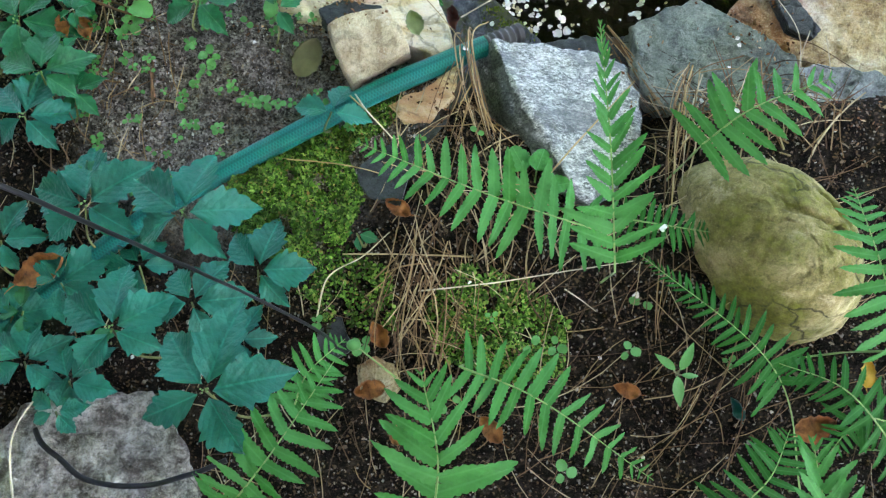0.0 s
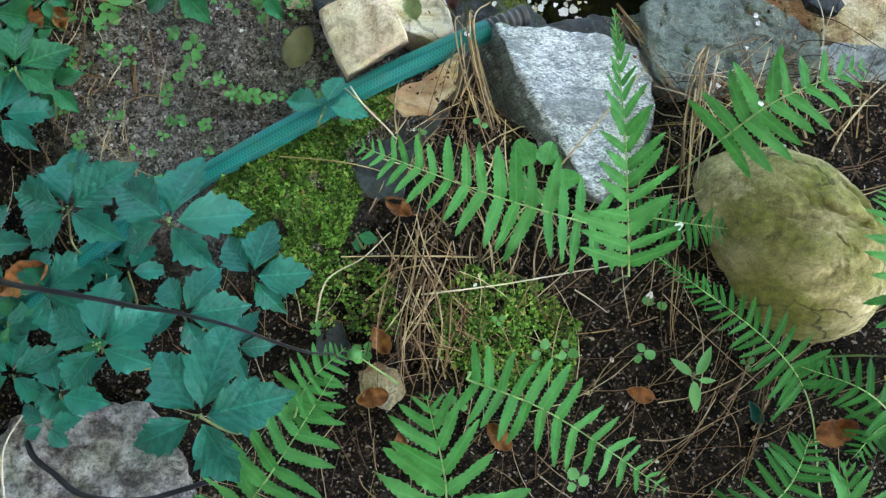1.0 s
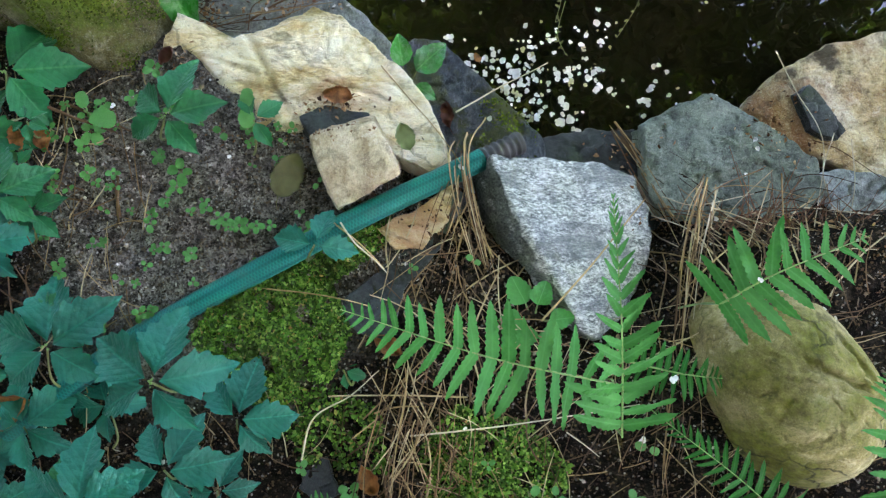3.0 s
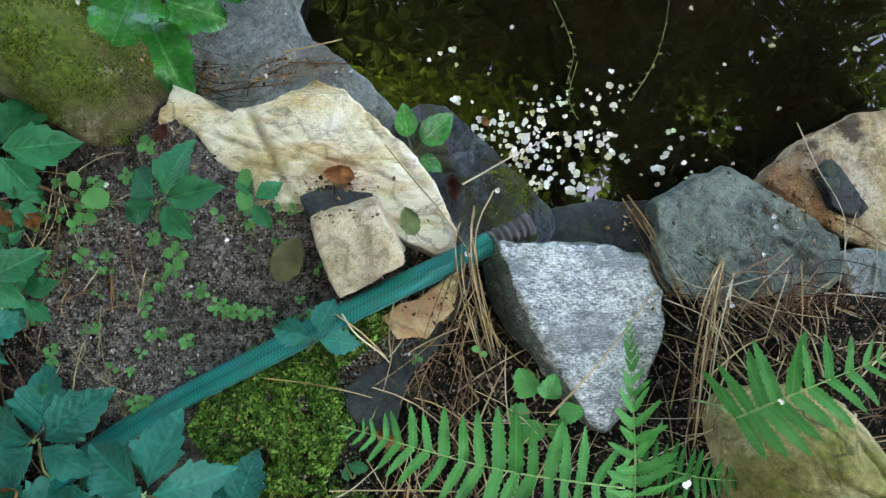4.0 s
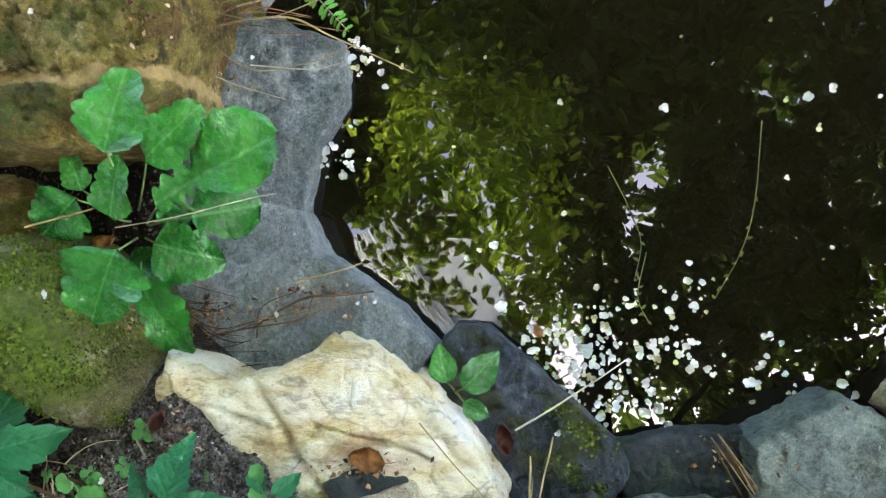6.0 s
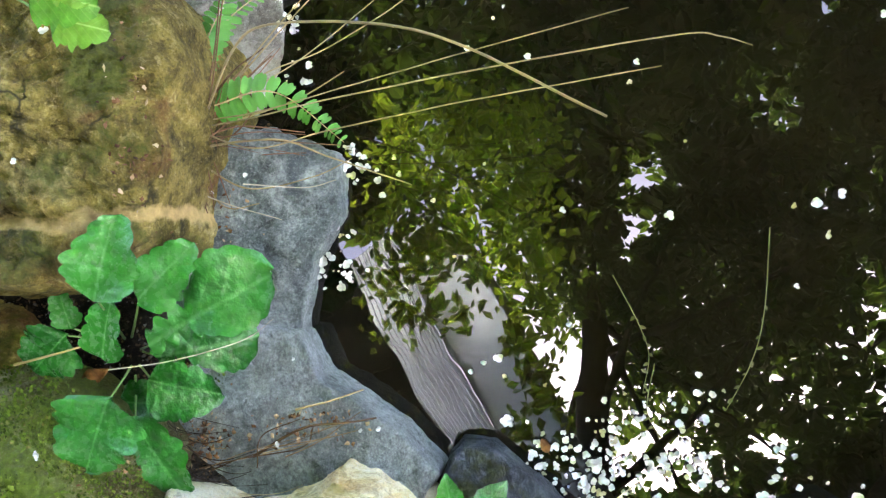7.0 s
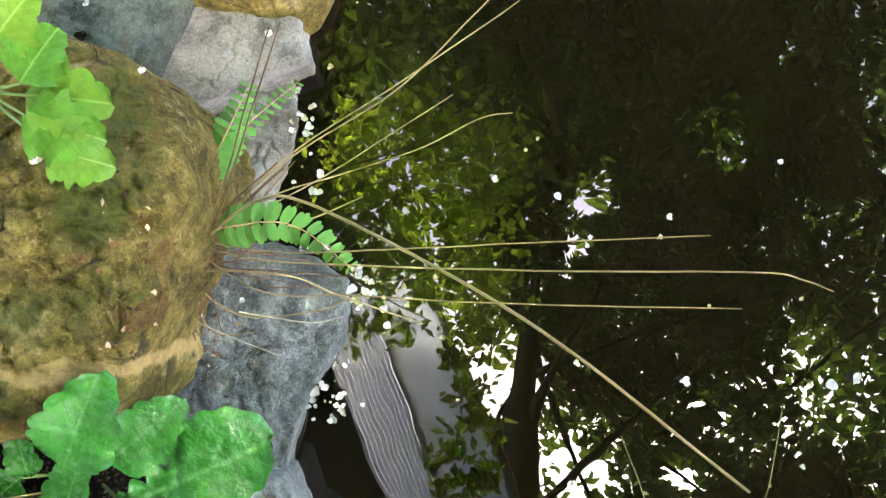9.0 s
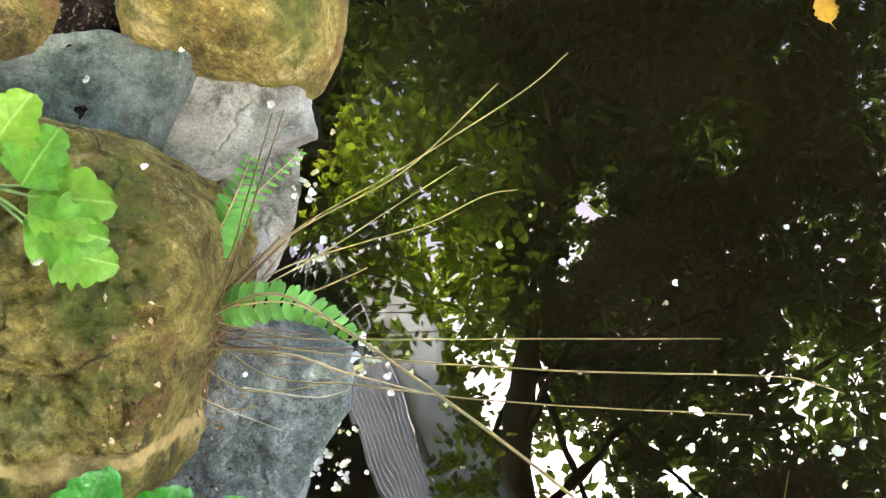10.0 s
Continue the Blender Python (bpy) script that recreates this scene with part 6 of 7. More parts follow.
def lump(verts, faces, p, s, rnd, flat=0.6):
    """One irregular crumb round p: a crooked eight-sided grain."""
    m = Euler((rnd.uniform(0, 6.3), rnd.uniform(0, 6.3), rnd.uniform(0, 6.3))).to_matrix()
    k = len(verts)
    for q in ((1, 0, 0), (0, 1, 0), (-1, 0, 0), (0, -1, 0), (0, 0, flat), (0, 0, -flat)):
        verts.append(p + m @ (Vector(q) * s * rnd.uniform(0.6, 1.3)))
    for a, b in ((0, 1), (1, 2), (2, 3), (3, 0)):
        faces += [(k + a, k + b, k + 4), (k + b, k + a, k + 5)]


def bed_crumbs(count, seed):
    rnd = random.Random(seed)
    verts, faces = [], []
    made = 0
    while made < count:
        a, d = rnd.uniform(0, 6.3), 0.24 * math.sqrt(rnd.random())
        x, y = -0.25 + d * math.cos(a) * 1.05, 0.345 + d * math.sin(a) * 0.62
        if fbm(x * 14, y * 14, 9.0) < rnd.uniform(-0.7, 0.3) or shore_distance(x, y) < 0.1:
            continue
        s = rnd.choice((0.0008, 0.001, 0.0012, 0.0016, 0.0022)) * rnd.uniform(0.7, 1.3)
        lump(verts, faces, Vector((x, y, ground_height(x, y) + s * 0.3)), s, rnd)
        made += 1
    return scatter_mesh("soil_crumbs", verts, faces, CRUMB, "dry grey crumbs of soil and grit on the open bed", "soil")


bed_crumbs(12000, 52)
surfaces = [BVHTree.FromPolygons([v.co.copy() for v in o.data.vertices], [tuple(p.vertices) for p in o.data.polygons])
            for o in scene.objects if o.type == "MESH" and o.parent is None and o.get("category") in ("stone", "boulder", "slab", "ground")]


def top_of(x, y):
    """Height and normal of the highest stone or soil at x, y."""
    best = None
    for tree_of in surfaces:
        p, n, _, _ = tree_of.ray_cast(Vector((x, y, 1.0)), Vector((0, 0, -1)))
        if p is not None and (best is None or p.z > best[0].z):
            best = (p, n)
    return best


def bank_debris(spots, seed, material, name, label):
    """Rotten bits of leaf and bark on stones: (x, y, spread x, spread y, count, size) each."""
    rnd = random.Random(seed)
    verts, faces = [], []
    for cx, cy, sx, sy, count, size in spots:
        for _ in range(count):
            x, y = rnd.gauss(cx, sx), rnd.gauss(cy, sy)
            hit = top_of(x, y)
            if hit and hit[0].z > 0.01:
                lump(verts, faces, hit[0] + Vector((0, 0, size * 0.2)), size * rnd.uniform(0.35, 1.2), rnd, 0.35)
    return scatter_mesh(name, verts, faces, material, label, "litter")


bank_debris([(-0.115, 0.462, 0.022, 0.006, 45, 0.0034), (-0.17, 0.425, 0.05, 0.008, 110, 0.0026), (-0.295, 0.50, 0.012, 0.02, 60, 0.003), (-0.18, 0.617, 0.035, 0.008, 80, 0.0034),
             (-0.305, 0.605, 0.02, 0.012, 130, 0.0036), (0.0, 0.325, 0.02, 0.02, 60, 0.0032), (0.41, 0.46, 0.03, 0.03, 90, 0.0032), (0.37, 0.34, 0.06, 0.012, 120, 0.0035), (-0.285, 0.87, 0.012, 0.05, 70, 0.0032),
             (-0.30, 0.66, 0.03, 0.03, 50, 0.003), (0.23, 0.44, 0.02, 0.02, 40, 0.003), (-0.27, 0.81, 0.015, 0.03, 30, 0.003), (0.50, 0.30, 0.04, 0.02, 60, 0.003)],
            53, RUST, "rotten_debris", "rusty brown crumbs of leaf and bark on the stones")

def moss_on(outline, count, seed, material, label, gate=-0.1):
    """Short moss blades standing out from a stone inside an outline."""
    rnd = random.Random(seed)
    xs, ys = [p[0] for p in outline], [p[1] for p in outline]
    verts, faces = [], []
    for _ in range(count):
        x, y = rnd.uniform(min(xs), max(xs)), rnd.uniform(min(ys), max(ys))
        if not in_outline(x, y, outline) or fbm(x * 22, y * 22, seed) < gate + rnd.uniform(-0.25, 0.25):
            continue
        hit = top_of(x, y)
        if not hit or hit[0].z < 0.02:
            continue
        p, nrm = hit
        a, s = rnd.uniform(0, 6.3), rnd.uniform(0.002, 0.0048)
        d = (nrm * rnd.uniform(0.25, 0.9) + Vector((math.cos(a), math.sin(a), 0.1))).normalized()
        w = Vector((-math.sin(a), math.cos(a), 0.2)) * s * 0.34
        k = len(verts)
        verts += [p - w * 0.4, p + d * s * 0.5 - w, p + d * s, p + d * s * 0.5 + w, p + w * 0.4]
        faces += [(k, k + 1, k + 3, k + 4), (k + 1, k + 2, k + 3)]
    return scatter_mesh("moss", verts, faces, material, label, "moss")


moss_on([(-0.52, 0.70), (-0.40, 0.69), (-0.335, 0.64), (-0.32, 0.58), (-0.35, 0.50), (-0.50, 0.55)], 15000, 45, DEEPMOSS, "short green moss on the round boulder", 0.05)
moss_on([(-0.34, 0.73), (-0.27, 0.72), (-0.27, 0.66), (-0.33, 0.60)], 500, 46, DEEPMOSS, "scattered moss in the gap of slates", 0.1)
moss_on([(0.05, 0.50), (0.10, 0.50), (0.135, 0.45), (0.10, 0.40), (0.05, 0.44)], 2200, 47, DEEPMOSS, "thin wet moss on the slate corner", 0.12)


def straw_litter(count, seed, box, length, radius, label, lift=0.012, lean=0.0):
    rnd = random.Random(seed)
    bm = bmesh.new()
    made = 0
    while made < count:
        x, y = rnd.uniform(box[0], box[1]), rnd.uniform(box[2], box[3])
        if shore_distance(x, y) < 0.05:
            continue
        made += 1
        a = rnd.gauss(math.pi / 2 + lean, 0.75)
        s = length * rnd.uniform(0.35, 1.2)
        bend = rnd.uniform(-0.5, 0.5)
        pts = []
        for i in range(6):
            u = i / 5 - 0.5
            px, py = x + math.cos(a + bend * u) * u * s, y + math.sin(a + bend * u) * u * s
            pts.append((px, py, ground_height(px, py, False) + rnd.uniform(0.001, 0.004) + lift * (0.5 + u) * (made % 3) * 0.5))
        tube(bm, pts, radius * rnd.uniform(0.6, 1.3), 4, 0.6)
    ob = mesh_object("straw_litter", bm, STRAWS)
    return tagged(ob, label, "straw", kind="stuff")


straw_litter(170, 61, (-0.06, 0.10, 0.02, 0.36), 0.13, 0.0009, "dry straw and pine needles over the soil", lean=0.2)
straw_litter(130, 62, (0.10, 0.50, -0.15, 0.24), 0.14, 0.0006, "dry straw under the ferns", lean=-0.7)
straw_litter(80, 63, (0.24, 0.46, 0.26, 0.36), 0.10, 0.0009, "tuft of dry straw behind the granite", 0.05)
straw_litter(130, 64, (-0.62, -0.32, 0.05, 0.50), 0.10, 0.0009, "broken dry stems under the creeper")
straw_litter(110, 65, (-0.30, 0.12, -0.14, 0.12), 0.09, 0.0006, "thin dry stems on the soil")

REDDISH = plain("red_brown_stem", (0.15, 0.070, 0.034), 0.7, 0.25, 0.5, 35)
ROOT = plain("dark_root", (0.030, 0.019, 0.012), 0.85, 0.15, 0.5, 40)


def straw_bundle(ctrl, count, spread, radius, seed, label, material=None):
    """Loose dry blades that run together along one line."""
    rnd = random.Random(seed)
    bm = bmesh.new()
    for _ in range(count):
        a = Vector((rnd.gauss(0, spread), rnd.gauss(0, spread), abs(rnd.gauss(0, spread * 0.5))))
        b = Vector((rnd.gauss(0, spread * 1.6), rnd.gauss(0, spread * 1.6), abs(rnd.gauss(0, spread * 0.6))))
        pts = [Vector(p) + a.lerp(b, i / (len(ctrl) - 1)) for i, p in enumerate(ctrl)]
        bow = Vector((rnd.gauss(0, spread * 1.5), rnd.gauss(0, spread * 1.5), abs(rnd.gauss(0, spread * 0.4))))
        pts = [p + bow * math.sin(math.pi * (i + 0.3) / len(pts)) for i, p in enumerate(pts)]
        lo = rnd.randint(0, 9)
        tube(bm, curve_points(pts, 20)[lo:rnd.randint(lo + 6, 20)], radius * rnd.uniform(0.6, 1.3), 5, 0.5)
    return tagged(mesh_object("dry_grass_tuft", bm, material or STRAWS), label, "dry grass", "tufts of dry grass")


# tufts and loose blades
straw_bundle([(0.037, 0.443, 0.07), (0.029, 0.397, 0.15), (0.038, 0.34, 0.145), (0.058, 0.27, 0.13), (0.08, 0.189, 0.12)], 9, 0.004, 0.0008, 80, 'tuft of dry straw blades beside granite')
straw_bundle([(0.043, 0.423, 0.1), (0.023, 0.351, 0.14), (-0.0, 0.281, 0.13), (-0.031, 0.187, 0.12)], 9, 0.007, 0.0008, 81, 'loose dry straw blades across soil')
straw_bundle([(0.313, 0.382, 0.1), (0.288, 0.328, 0.13), (0.275, 0.261, 0.13), (0.264, 0.18, 0.12)], 16, 0.006, 0.0009, 82, 'upright tuft of dry straw beside granite')
straw_bundle([(0.217, 0.464, 0.045), (0.246, 0.411, 0.05), (0.27, 0.36, 0.06), (0.29, 0.323, 0.07)], 11, 0.006, 0.0009, 83, 'brown dry stems over slate')
straw_bundle([(0.386, 0.385, 0.1), (0.351, 0.328, 0.12), (0.322, 0.272, 0.13)], 12, 0.012, 0.0008, 84, 'rusty dry stems behind the boulder')
straw_bundle([(0.257, 0.348, 0.08), (0.297, 0.338, 0.1), (0.349, 0.326, 0.1), (0.428, 0.326, 0.1)], 9, 0.012, 0.0007, 85, 'pale dry stems across the tuft')
straw_bundle([(-0.286, 0.578, 0.075), (-0.239, 0.588, 0.074), (-0.179, 0.6, 0.074), (-0.12, 0.618, 0.068)], 6, 0.008, 0.0006, 86, 'thin dark stems tangled on slate')
straw_bundle([(-0.346, 0.621, 0.05), (-0.326, 0.587, 0.07), (-0.287, 0.576, 0.072)], 14, 0.008, 0.0006, 87, 'tangle of dark roots beside the boulder')
straw_bundle([(-0.295, 0.868, 0.075), (-0.281, 0.905, 0.09), (-0.264, 0.94, 0.1), (-0.255, 0.965, 0.1)], 14, 0.006, 0.001, 88, 'base of a dead reed tuft at the waterline', REDDISH)
straw_bundle([(-0.283, 0.905, 0.085), (-0.24, 0.942, 0.08), (-0.198, 0.998, 0.05)], 8, 0.006, 0.0009, 89, 'dry brown reed blades over the water edge', REDDISH)
straw_bundle([(-0.28, 0.9, 0.085), (-0.232, 0.906, 0.085), (-0.171, 0.898, 0.06)], 6, 0.005, 0.0008, 90, 'dry brown reed blades over slate', REDDISH)
straw_bundle([(-0.03, 0.213, 0.13), (-0.025, 0.145, 0.13), (-0.041, 0.067, 0.12), (-0.054, -0.022, 0.11)], 14, 0.012, 0.0007, 91, 'loose dry straw blades over soil')
straw_bundle([(0.011, 0.138, 0.13), (-0.009, 0.08, 0.125), (-0.015, 0.016, 0.12)], 12, 0.012, 0.0007, 92, 'loose dry straw blades over soil')
straw_bundle([(0.246, 0.185, 0.13), (0.252, 0.119, 0.13), (0.241, 0.043, 0.12), (0.234, -0.033, 0.11)], 10, 0.012, 0.0007, 93, 'loose dry straw blades under ferns')
straw_bundle([(0.33, 0.043, 0.12), (0.298, -0.02, 0.11), (0.253, -0.083, 0.1)], 10, 0.016, 0.0007, 94, 'loose dry straw blades under ferns')

# dark roots and rotten stems caught between the mossy boulder, the slate and the sandstone
straw_bundle([(-0.335, 0.640, 0.06), (-0.318, 0.605, 0.078), (-0.285, 0.588, 0.078), (-0.235, 0.590, 0.076)], 22, 0.011, 0.0007, 95, 'dark tangle of roots and rotten stems on slate', ROOT)
straw_bundle([(0.235, 0.455, 0.03), (0.262, 0.42, 0.04), (0.30, 0.385, 0.05), (0.33, 0.35, 0.07)], 14, 0.012, 0.0007, 97, 'dark dead stems over wet slate', ROOT)
straw_bundle([(-0.295, 0.96, 0.10), (-0.283, 0.92, 0.10), (-0.282, 0.87, 0.075), (-0.275, 0.83, 0.06)], 16, 0.008, 0.0009, 98, 'red brown dead blades hanging over slate', REDDISH)
straw_bundle([(0.37, 0.345, 0.08), (0.42, 0.335, 0.09), (0.50, 0.315, 0.085)], 14, 0.014, 0.0007, 99, 'dark dead stems along the slate foot', ROOT)

# roots of the dry tuft beside the granite
rnd = random.Random(66)
bm = bmesh.new()
for k in range(170):
    x, y = rnd.gauss(0.40, 0.05), rnd.gauss(0.315, 0.018)
    d = Vector((rnd.gauss(0, 0.03), rnd.gauss(0.01, 0.03), rnd.uniform(0.005, 0.05)))
    p = Vector((x, y, 0.075))
    tube(bm, [p, p + d * 0.6, p + d], 0.0007, 4, 0.4)
tagged(mesh_object("rusty_moss_tuft", bm, REDDISH), "rusty brown tuft of dead moss and roots", "moss", kind="stuff")

# small creeper shoots crowding the shaded side
side = random.Random(93)
for _ in range(7):
    x, y = side.uniform(-0.60, -0.40), side.uniform(0.0, 0.46)
    creeper((x, y, ground_height(x, y, False) + side.uniform(0.015, 0.035)), side.uniform(0.02, 0.031), side.uniform(0, 360), side.choice((3, 5)), "small dark green creeper shoot near the soil")

stem_thing('bud_stem', [(-0.054, -0.002, 0.11), (-0.073, 0.015, 0.14), (-0.089, 0.029, 0.165)], 0.0012, RACHIS, 'pale green weed stem with a closed bud', 'weed')
bm = bmesh.new()
bmesh.ops.create_icosphere(bm, subdivisions=2, radius=0.0075, matrix=Matrix.Translation((-0.094, 0.032, 0.168)) @ Matrix.Diagonal((1.1, 0.9, 0.9, 1)))
tagged(mesh_object('flower_bud', bm, SEEDLING), 'closed pale green flower bud on a stem', 'flower bud')
dead_leaf((0.328, -0.033, 0.115), 0.028, 20, 'small teal plastic scrap lying in litter', HOSE, 0.8)

# tiny seedlings over the open bed
bed = random.Random(91)
for _ in range(80):
    x, y = bed.uniform(-0.45, -0.12), bed.uniform(0.20, 0.47)
    if shore_distance(x, y) > 0.16 and y > 0.62 * x + 0.42 - 0.02:
        seedling((x, y, 0.14), bed.uniform(0.0055, 0.0105), bed.choice((2, 3, 4)))


WEEDS = [leaf_mesh("leaf", 1.0, 0.5, leaf_mat("pond_weed_leaf", (0.07, 0.075, 0.015), 0.6, 0.3, 0.4, 0.2, tip=(0.14, 0.14, 0.04)), 6, 0.0, 4, 0.1, 0.1, "lance", k) for k in range(2)]


def pond_weed(ctrl, seed):
    """A thread of yellowish water weed with small paired leaves, floating."""
    r = random.Random(seed)
    line = curve_points(ctrl, 24)
    plant = thing("pond_weed", tuple(line[0]), "thread of yellowish green pond weed floating on water", "water plant", "pond weed")
    bm = bmesh.new()
    tube(bm, line, 0.0006, 5, 0.6)
    part("stem", bm, STEM, plant)
    for i in range(7, 24, 2):
        a = r.uniform(0, 6.3)
        set_mesh("leaf", r.choice(WEEDS), plant, frame_of(line[i], Vector((math.cos(a), math.sin(a), 0.1)), (0, 0, 1), r.uniform(0.004, 0.008)))


pond_weed([(0.131, 0.746, 0.003), (0.152, 0.698, 0.003), (0.162, 0.661, 0.003), (0.153, 0.621, 0.003)], 5)
pond_weed([(0.293, 0.785, 0.003), (0.281, 0.699, 0.003), (0.264, 0.647, 0.003), (0.235, 0.599, 0.003)], 6)
pond_weed([(0.167, 0.651, 0.003), (0.156, 0.605, 0.003), (0.165, 0.578, 0.003)], 7)

# ---- fallen white blossoms ----
def blossom_mesh(petals, size, material, seed):
    """A limp blossom: rounded, cupped petals of uneven size, notched at the rim, round a short throat."""
    rnd = random.Random(seed)
    bm = bmesh.new()
    for k in range(petals):
        a = 2 * math.pi * k / max(petals, 3) + rnd.uniform(-0.5, 0.5)
        length, width, cup = size * rnd.uniform(0.36, 0.50), size * rnd.uniform(0.19, 0.26), rnd.uniform(0.1, 0.6)
        m = Euler((rnd.uniform(-0.45, 0.45), rnd.uniform(-0.7, 0.15), a)).to_matrix()
        lift = Vector((0, 0, size * rnd.uniform(0.05, 0.2)))
        rows = []
        for i in range(7):
            u = i / 6
            w = width * (0.22 + 0.78 * math.sin(math.pi * min(1.0, 0.12 + 0.76 * u)) ** 0.8) * (0.62 if i == 6 else 1.0)
            row = []
            for c in (-1.0, -0.5, 0.0, 0.5, 1.0):
                x = length * u * (0.93 if c == 0 and i == 6 else 1.0)
                z = cup * width * (c * c - 0.3) * (0.3 + u) + rnd.uniform(-0.03, 0.03) * size
                row.append(bm.verts.new(lift + m @ Vector((x, c * w, z))))
            rows.append(row)
        for p, q in zip(rows, rows[1:]):
            for c in range(4):
                bm.faces.new((p[c], p[c + 1], q[c + 1], q[c]))
    me = bpy.data.meshes.new("fallen_blossom")
    bm.to_mesh(me)
    bm.free()
    me.materials.append(material)
    me.polygons.foreach_set("use_smooth", [True] * len(me.polygons))
    return me


BLOSSOMS = [blossom_mesh(k, 0.0145, PETAL, 3 * i + k) for i, k in enumerate((3, 4, 4, 4, 5, 5, 4, 5))]
OLDS = [blossom_mesh(k, 0.012, FADED, 20 + k) for k in (1, 2, 3, 4)]
petal_rnd = random.Random(71)


def blossom(x, y, z, old=False, size=1.0):
    r = petal_rnd
    ob = new("fallen_blossom", r.choice(OLDS if old else BLOSSOMS))
    s = size * r.choice((0.32, 0.45, 0.55, 0.65, 0.8, 1.0)) * r.uniform(0.9, 1.1) * (0.8 if z > 0.01 else 1.0)
    ob.matrix_world = pose(x, y, z, r.uniform(-20, 20), r.uniform(-20, 20), r.uniform(0, 360)) @ Matrix.Diagonal((s, s, s, 1))
    if z > 0.01:
        return tagged(ob, "small white blossom fallen on the bank", "blossom", "blossoms on the bank")
    return tagged(ob, "faded yellowish blossom floating on dark water" if old else "small white blossom floating on dark water", "blossom", "floating blossoms")


SMALL = []


def drift(cx, cy, sx, sy, count, old_share):
    r, made, ox, oy = petal_rnd, 0, cx, cy
    while made < count:
        if made % 4 == 0:
            ox, oy = r.gauss(cx, sx), r.gauss(cy, sy)
        x, y = (ox + r.gauss(0, 0.011), oy + r.gauss(0, 0.010)) if sx < 0.06 else (r.gauss(cx, sx), r.gauss(cy, sy))
        if shore_distance(x, y) < -0.004:
            if sx < 0.06 and made % 2:
                SMALL.append((x, y, r.random() < old_share))
            else:
                blossom(x, y, 0.002, r.random() < old_share)
            made += 1
        else:
            ox, oy = r.gauss(cx, sx), r.gauss(cy, sy)


drift(0.085, 0.515, 0.035, 0.028, 140, 0.22)
drift(0.155, 0.555, 0.045, 0.040, 120, 0.18)
drift(0.04, 0.60, 0.04, 0.05, 16, 0.3)
drift(0.31, 0.51, 0.05, 0.02, 20, 0.2)
drift(0.42, 0.66, 0.16, 0.16, 36, 0.2)
drift(0.05, 0.95, 0.20, 0.22, 18, 0.4)
drift(-0.143, 0.885, 0.010, 0.012, 26, 0.4)
drift(-0.160, 0.815, 0.010, 0.02, 16, 0.4)
drift(-0.19, 0.77, 0.012, 0.016, 12, 0.35)
drift(-0.20, 1.09, 0.010, 0.05, 16, 0.4)
drift(-0.205, 1.01, 0.01, 0.03, 8, 0.3)
# the small ones that crowd together in the drifts
for name, old, label in (("petal_drift", False, "drift of small white petals floating on dark water"), ("faded_petal_drift", True, "drift of faded yellowish petals floating on dark water")):
    verts, faces = [], []
    for x, y, faded in SMALL:
        if faded == old:
            me = petal_rnd.choice(OLDS if old else BLOSSOMS)
            s = petal_rnd.choice((0.35, 0.45, 0.6, 0.8))
            m = pose(x, y, 0.002, petal_rnd.uniform(-20, 20), petal_rnd.uniform(-20, 20), petal_rnd.uniform(0, 360)) @ Matrix.Diagonal((s, s, s, 1))
            k = len(verts)
            verts += [m @ v.co for v in me.vertices]
            faces += [tuple(k + i for i in p.vertices) for p in me.polygons]
    scatter_mesh(name, verts, faces, FADED if old else PETAL, label, "blossom")
for x, y, z in LAND_PETALS:
    blossom(x, y, z)

# ---- trees overhead and the house beside the pond ----
def leaf_cloud(name, spots, size, material, parent, seed, gaps=()):
    """A crown of single folded leaves scattered round limbs' spots (centre, radius, count)."""
    rnd = random.Random(seed)
    verts, faces = [], []
    for (cx, cy, cz), rad, count in spots:
        for _ in range(count):
            d = Vector((rnd.gauss(0, 1), rnd.gauss(0, 1), rnd.gauss(0, 0.55))) * rad * 0.55
            p = Vector((cx, cy, cz)) + d
            if any(math.hypot(p.x - gx, p.y - gy) < gr * (0.8 + 0.8 * noise.noise(p * 4.5)) for gx, gy, gr in gaps):
                continue
            s = size * rnd.uniform(0.6, 1.3)
            m = Euler((rnd.uniform(-0.9, 0.9), rnd.uniform(-0.9, 0.9), rnd.uniform(0, 6.3))).to_matrix()
            k = len(verts)
            for q in ((0, -0.5, 0), (0.32, -0.05, 0.09), (0, 0.55, -0.02), (-0.32, -0.05, 0.09), (0, 0, -0.02)):
                verts.append(p + m @ (Vector(q) * s))
            faces += [(k, k + 1, k + 4), (k + 1, k + 2, k + 4), (k + 2, k + 3, k + 4), (k + 3, k, k + 4)]
    me = bpy.data.meshes.new(name)
    me.from_pydata(verts, [], faces)
    me.materials.append(material)
    ob = new(name, me)
    ob.parent = parent
    ob.matrix_parent_inverse = world_of(parent).inverted()
    ob["kind"] = "stuff"
    return ob


def tree(foot, line, radius, spots, leaf, seed, label, leaves=None, gaps=()):
    t = thing("tree", foot, label, "tree", "trees round the pond")
    bm = bmesh.new()
    tube(bm, curve_points([foot] + line, 24), radius, 14, 0.55)
    part("trunk", bm, BARK, t)
    bm = bmesh.new()
    rnd = random.Random(seed)
    for (c, rad, count) in spots[::9 if radius > 0.1 else 12]:
        c = Vector(c)
        start = curve_points([foot] + line, 24)[rnd.randint(15, 23)]
        mid = start.lerp(c, 0.5) + Vector((0, 0, rnd.uniform(-0.2, 0.3)))
        tube(bm, curve_points([start, mid, c], 8), radius * (0.22 if radius > 0.1 else 0.10), 6, 0.2)
    part("limbs", bm, BARK, t)
    leaf_cloud("crown", spots, leaf, leaves or CANOPY, t, seed, gaps)
    return t


